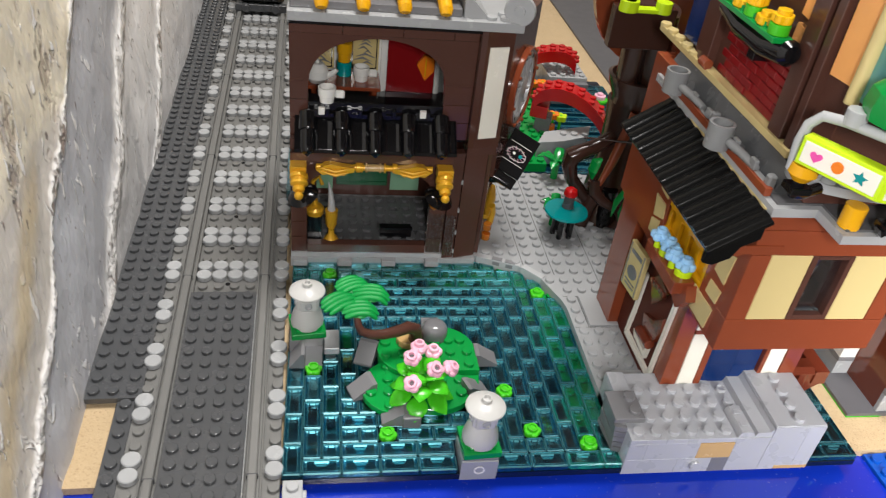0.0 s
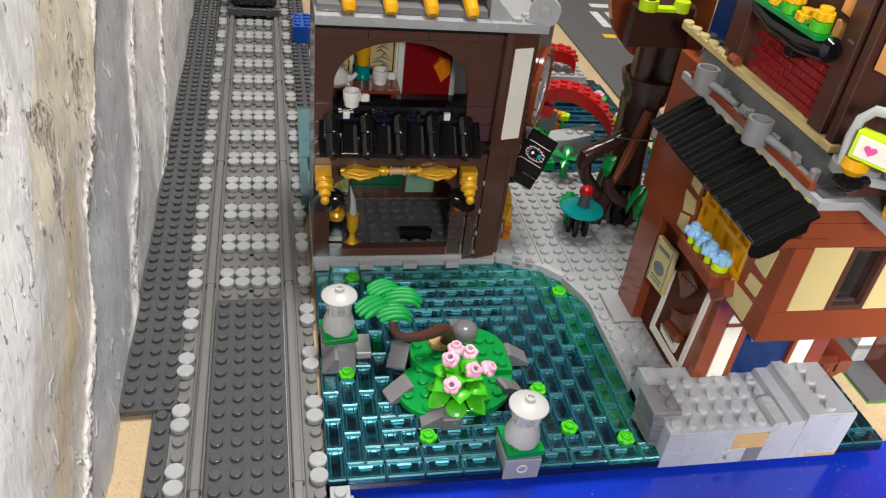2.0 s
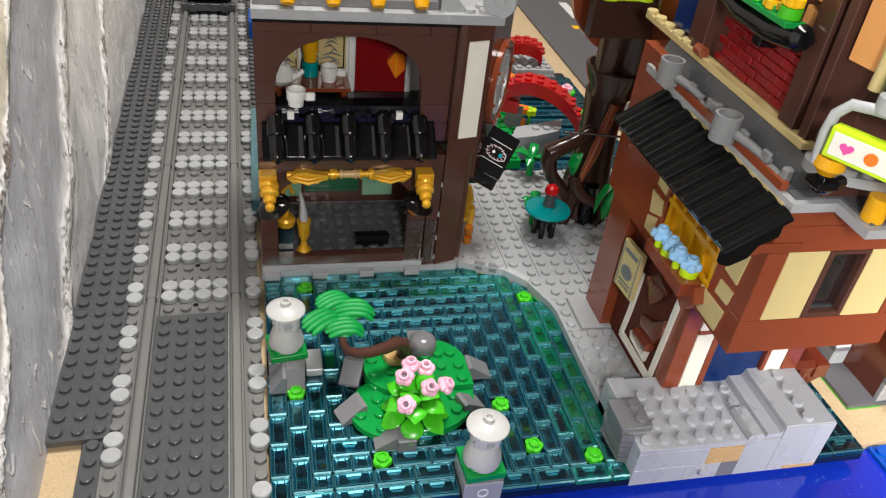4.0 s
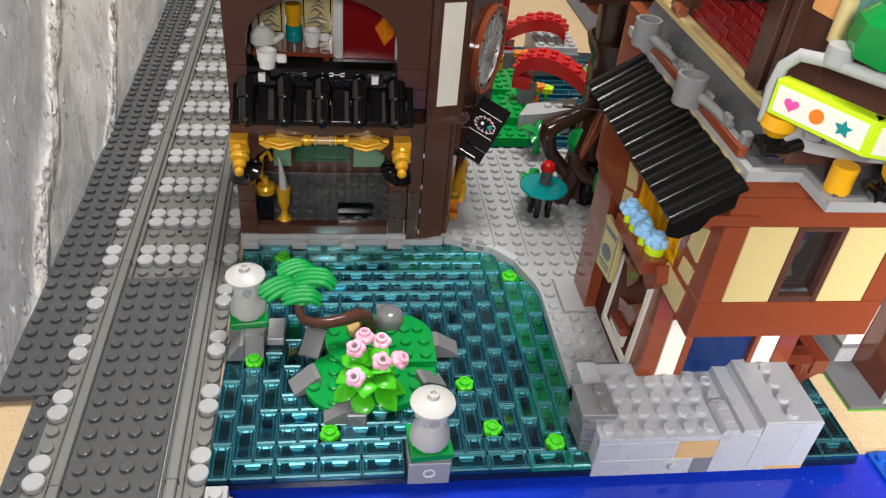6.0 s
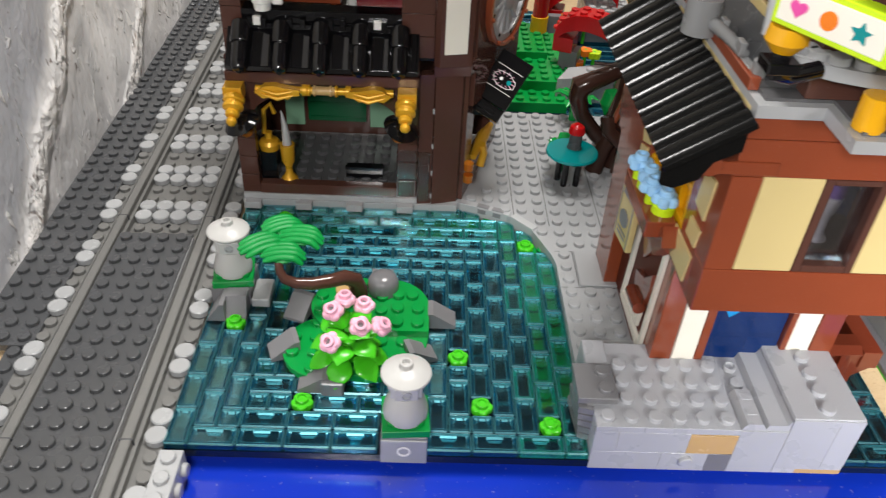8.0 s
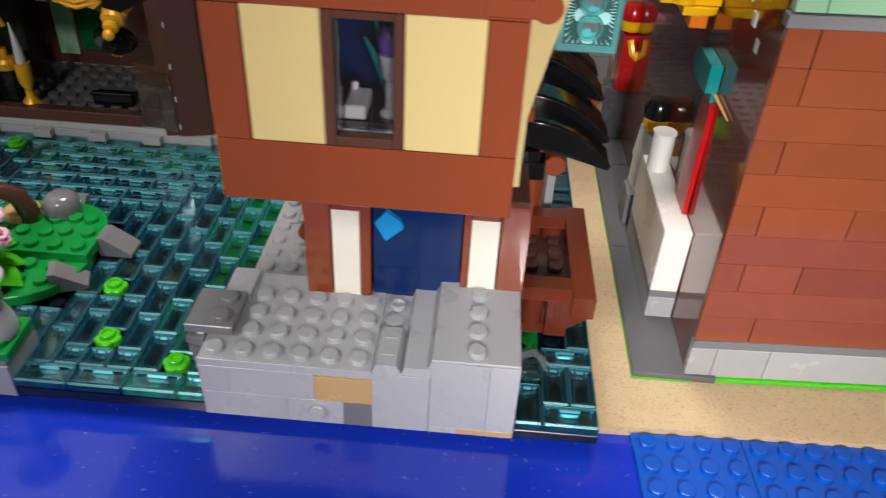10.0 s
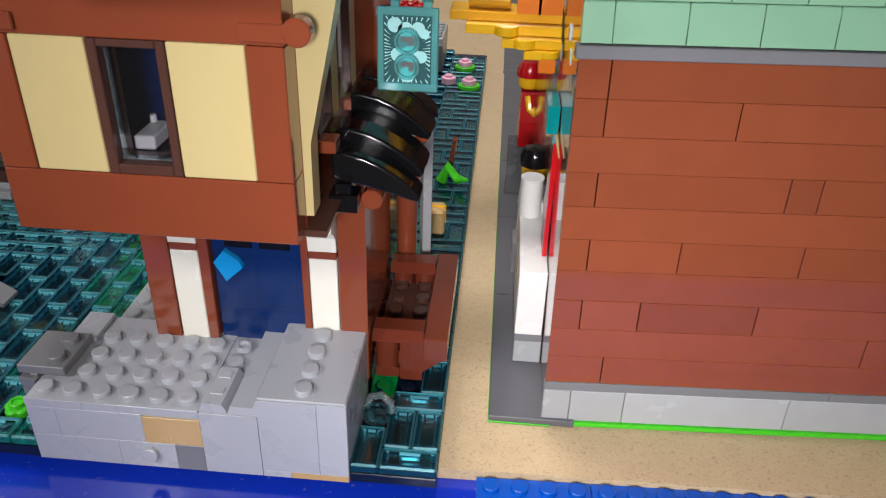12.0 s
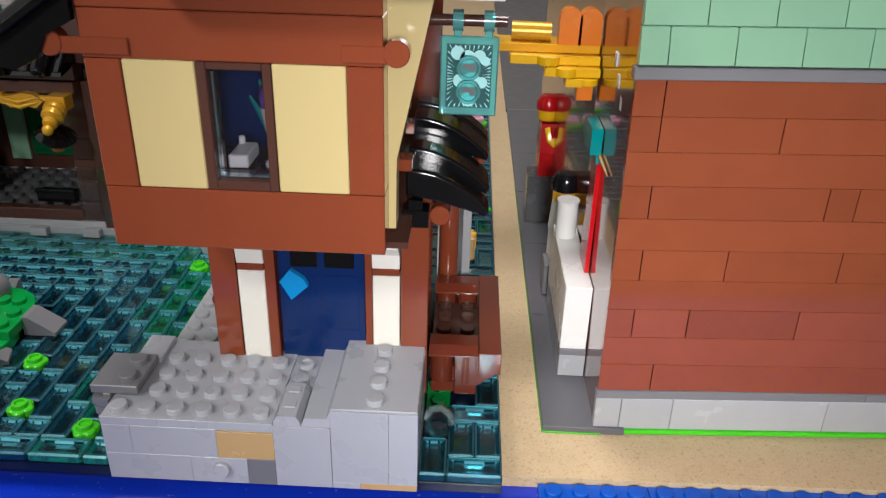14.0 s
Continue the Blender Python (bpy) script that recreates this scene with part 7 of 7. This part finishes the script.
def brick_building():
    t = thing("brick_building", "reddish brown brick building with sand green upper tiles", "building", (50, 15, 0.1))
    yf = 3.25
    part("green_base", Geo(CORNER).box(36.0, yf - 0.12, -0.02, 70, 31, 0.16), LEAF, t, "bright green base plate edge")
    part("core", Geo(CORNER).box(36.62, yf + 0.32, 0.16, 69.8, 30, 40), BROWN, t)
    for x0, x1 in ((36, 36.99), (37.01, 38.99), (39.01, 44.99), (45.01, 52), (52.02, 60)):
        part("white_brick", Geo(CORNER).box(x0, yf, 0.17, x1, yf + 0.3, 1.62), LGREY, t)
    part("grey_course", Geo(CORNER).box(36, yf - 0.03, 1.64, 46.3, yf + 0.3, 2.01).box(46.32, yf - 0.03, 1.64, 60, yf + 0.3, 2.01), STONE, t)
    rows = [((36, 38), (38, 60)), ((36, 47), (47, 60)), ((36, 37), (37, 39), (39, 43), (43, 60)), ((36, 49), (49, 60)),
            ((36, 37), (37, 40), (40, 44), (44, 60)), ((36, 50), (50, 60)), ((36, 37), (37, 43), (43, 44), (44, 60)), ((36, 51), (51, 60)),
            ((36, 37), (37, 41), (41, 60)), ((36, 37), (37, 60))]
    for k, row in enumerate(rows):
        z = 2.03 + 1.2 * k
        for j, (x0, x1) in enumerate(row):
            part("brick", Geo(CORNER).box(x0 + 0.018, yf - 0.004 * ((j + k) % 3), z + 0.004, x1 - 0.018, yf + 0.3, z + 1.196, 0.018), TERRA, t)
    part("grey_band", Geo(CORNER).box(35.9, yf - 0.15, 14.05, 60, yf + 0.3, 14.45), STONE, t)
    for r in range(4):
        z = 14.48 + 1.22 * r
        x = 36.0
        first = 0.9 if r % 2 == 0 else 1.95
        while x < 60:
            w = first if x == 36.0 else 2.08
            g = Geo(CORNER).box(x + 0.012, yf + 0.02, z, x + w - 0.012, yf + 0.3, z + 1.2)
            g.prism([(yf + 0.02, z + 0.05), (yf - 0.14, z + 0.05), (yf + 0.02, z + 1.15)], x + 0.02, x + w - 0.02, "x")
            part("green_tile", g, SAND, t)
            x += w
    part("side_wall", Geo(CORNER).box(36.32, 11.05, 0.2, 36.6, 30, 22), BOATBROWN, t)
    part("side_panel", Geo(turned(-0.8, (35.72, 3.96, 0), "Y")).box(0, 0, 0.2, 0.18, 7.4, 22), MIRROR_BROWN, t, "polished dark brown side panels")
    for k in range(3):
        z = 12.4 + 0.6 * k
        part("pale_step", Geo(CORNER).box(36.1, 5.2 + 0.8 * k, z, 36.39, 5.6 + 0.8 * k, z + 0.5), WHITE, t)


brick_building()


def street_things():
    t = thing("counter", "white street counter on a grey foot", "counter", (35.4, 10, 0.28))
    part("foot", Geo().box(34.56, 6.98, 0.28, 35.68, 13.2, 1.35), LGREY, t)
    part("dark_line", Geo().box(34.54, 6.95, 1.35, 35.67, 13.2, 1.68), STONE, t)
    part("body", Geo().box(34.54, 6.97, 1.68, 35.64, 13.2, 4.64), WHITE, t)
    t = thing("white_drum", "white round drum on the street counter", "drum", (34.98, 12, 4.64))
    part("drum", Geo().cyl(34.98, 12, 4.64, 0.48, 1.8, n=24), WHITE, t)
    part("drum_rim", Geo().lathe([(0.48, 6.35), (0.51, 6.38), (0.51, 6.46), (0.4, 6.47), (0, 6.44)], (34.98, 12, 0), n=24), WHITE, t)
    t = thing("red_pillar", "red flat pillar with a teal head leaning on the side panel", "pillar", (35.55, 9.1, 4.64))
    part("shaft", Geo().prism([(8.3, 4.66), (9.9, 4.66), (9.85, 6.4), (9.7, 8.0), (9.55, 9.5), (8.35, 9.5), (8.28, 7.5)], 35.42, 35.6, "x"), RED, t)
    part("neck", Geo().prism([(8.4, 9.45), (9.4, 9.5), (9.3, 9.9), (8.6, 9.9)], 35.38, 35.56, "x"), TEAL, t)
    head = [(8.4, 9.85), (8.4, 10.9)] + [(10.2 + 0.6 * math.sin(math.pi * k / 10), 10.35 + 0.55 * math.cos(math.pi * k / 10)) for k in range(11)] + [(8.9, 9.8)]
    part("head", Geo().prism(head, 35.1, 35.54, "x"), TEAL, t)
    part("rod", Geo().tube([(35.5, 10.3, 9.82), (35.5, 8.4, 9.8), (35.5, 6.4, 9.76)], [0.08, 0.08, 0.03], 10), TAN, t)
    t = thing("yellow_awning", "yellow and orange stepped brick awning", "awning", (34.4, 11.5, 12.6))
    part("lower_plate", Geo().box(33.25, 10.4, 12.4, 35.5, 12.4, 12.77).box(34.1, 10.2, 12.05, 34.8, 11.2, 12.39), YELLOW, t)
    part("upper_plate", Geo().box(31.85, 10.8, 12.79, 35.5, 12.6, 13.17), YELLOW, t)
    part("top_plate", Geo().box(31.2, 11.2, 13.19, 35.5, 12.8, 13.55), AMBER, t)
    part("round_plate", Geo().cyl(35.0, 10.6, 12.1, 0.46, 0.28).cyl(34.1, 10.6, 12.42, 0.46, 0.36).cyl(33.4, 10.85, 12.8, 0.46, 0.36), YELLOW, t)
    for x, z in ((34.2, 13.62), (35.0, 13.62)):
        part("arch_brick", Geo().prism([(x - 0.45, z - 0.05), (x + 0.45, z - 0.05)] + [(x + 0.45 * math.cos(math.pi * k / 10), z + 0.95 + 0.45 * math.sin(math.pi * k / 10)) for k in range(11)], 10.95, 11.6, "y"), ORANGE, t)
    part("gold_roll", Geo().tube([(31.9, 11.8, 13.94), (33.5, 11.7, 13.94)], 0.38, 14), GOLD, t)
    part("orange_block", Geo().box(34.75, 11.4, 11.2, 35.42, 12.2, 12.38), ORANGE, t)
    t = thing("lime_bush", "lime green leaves behind the awning", "bush", (32.5, 20, 0.3))
    part("stem", Geo().tube([(36.0, 31.5, 0.2), (35.6, 30, 12), (34.4, 26, 16.5)], 0.25), BROWN, t)
    rng = random.Random(5)
    for k in range(16):
        x, y, z = 33.0 + rng.uniform(-2.6, 2.6), 22 + rng.uniform(-2, 3), 15.6 + rng.uniform(-0.8, 2.2)
        m = Matrix.Translation((x, y, z)) @ Euler((rng.uniform(-0.6, 0.6), rng.uniform(-0.6, 0.6), rng.uniform(0, 6))).to_matrix().to_4x4()
        part("leaf", Geo(m).tube([(-0.8, 0, 0), (-0.2, 0.1, 0.1), (0.4, 0, 0.05), (0.9, 0, -0.1)], [0.1, 0.5, 0.45, 0.06], 8, 0.3), LIME, t)


street_things()


def toy_figure(x, y, z, turn, body, head, label):
    """A plain toy figure as one mesh with colour fields by material."""
    m = turned(turn, (x, y, z))
    g = Geo(m)
    g.box(-0.9, -0.42, 0, -0.03, 0.42, 1.5).box(0.03, -0.42, 0, 0.9, 0.42, 1.5)
    g.add(*trapezoid())
    g.lathe([(0, 3.3), (0.5, 3.3), (0.6, 3.45), (0.6, 4.25), (0.5, 4.4), (0, 4.4)], n=16)
    g.lathe([(0.62, 3.9), (0.7, 3.95), (0.72, 4.35), (0.5, 4.75), (0, 4.85)], n=16)
    g.tube([(-0.8, 0, 3.0), (-1.15, -0.1, 2.4), (-1.1, -0.7, 1.9)], 0.24, 8)
    g.tube([(0.8, 0, 3.0), (1.15, -0.1, 2.4), (1.1, -0.7, 1.9)], 0.24, 8)
    ob = solo("toy_figure", g, body, label, "figure", (x, y, z), group="toy figures")
    ob.data.materials.append(head)
    ob.data.materials.append(YELLOW)
    for p in ob.data.polygons:
        h = (p.center.z) / S
        p.material_index = 1 if h > 4.02 else 2 if h > 3.32 or (h < 2.8 and h > 1.55 and abs((turned(-turn) @ Vector(p.center))[0]) / S > 0.84) else 0
    return ob


def trapezoid():
    vs = [(-0.95, -0.45, 1.5), (0.95, -0.45, 1.5), (0.95, 0.45, 1.5), (-0.95, 0.45, 1.5), (-0.7, -0.4, 3.2), (0.7, -0.4, 3.2), (0.7, 0.4, 3.2), (-0.7, 0.4, 3.2)]
    return vs, [[3, 2, 1, 0], [4, 5, 6, 7], [0, 1, 5, 4], [1, 2, 6, 5], [2, 3, 7, 6], [3, 0, 4, 7]]


toy_figure(34.95, 24.0, 3.3, 92, RED, RED, "red toy figure with a red cap on a plinth")
solo("plinth", Geo().box(34.0, 23.1, 0.28, 35.7, 24.9, 3.3), DGREY, "dark grey plinth under a toy figure", "plinth", (34.8, 24, 0.28))
toy_figure(35.15, 14.6, 2.0, 100, WHITE, BLACK, "white toy figure with black hair on a box")
solo("box_step", Geo().box(34.4, 14.0, 0.28, 35.85, 15.4, 2.0), STONE, "grey box step under a toy figure", "box", (34.9, 14.6, 0.28))


def blue_plates():
    m = turned(1.7, (33.36, 0.95, 0))
    for x0, x1 in ((0, 4), (4.02, 20), (20.02, 36)):
        solo("blue_plate", Geo(m).plate(x0, -8, x1, 0, -0.5, -0.26), BLUE, "blue studded plate along the front edge", "plate", (33.4 + x0, -4, -0.5), group="blue front plates")


blue_plates()
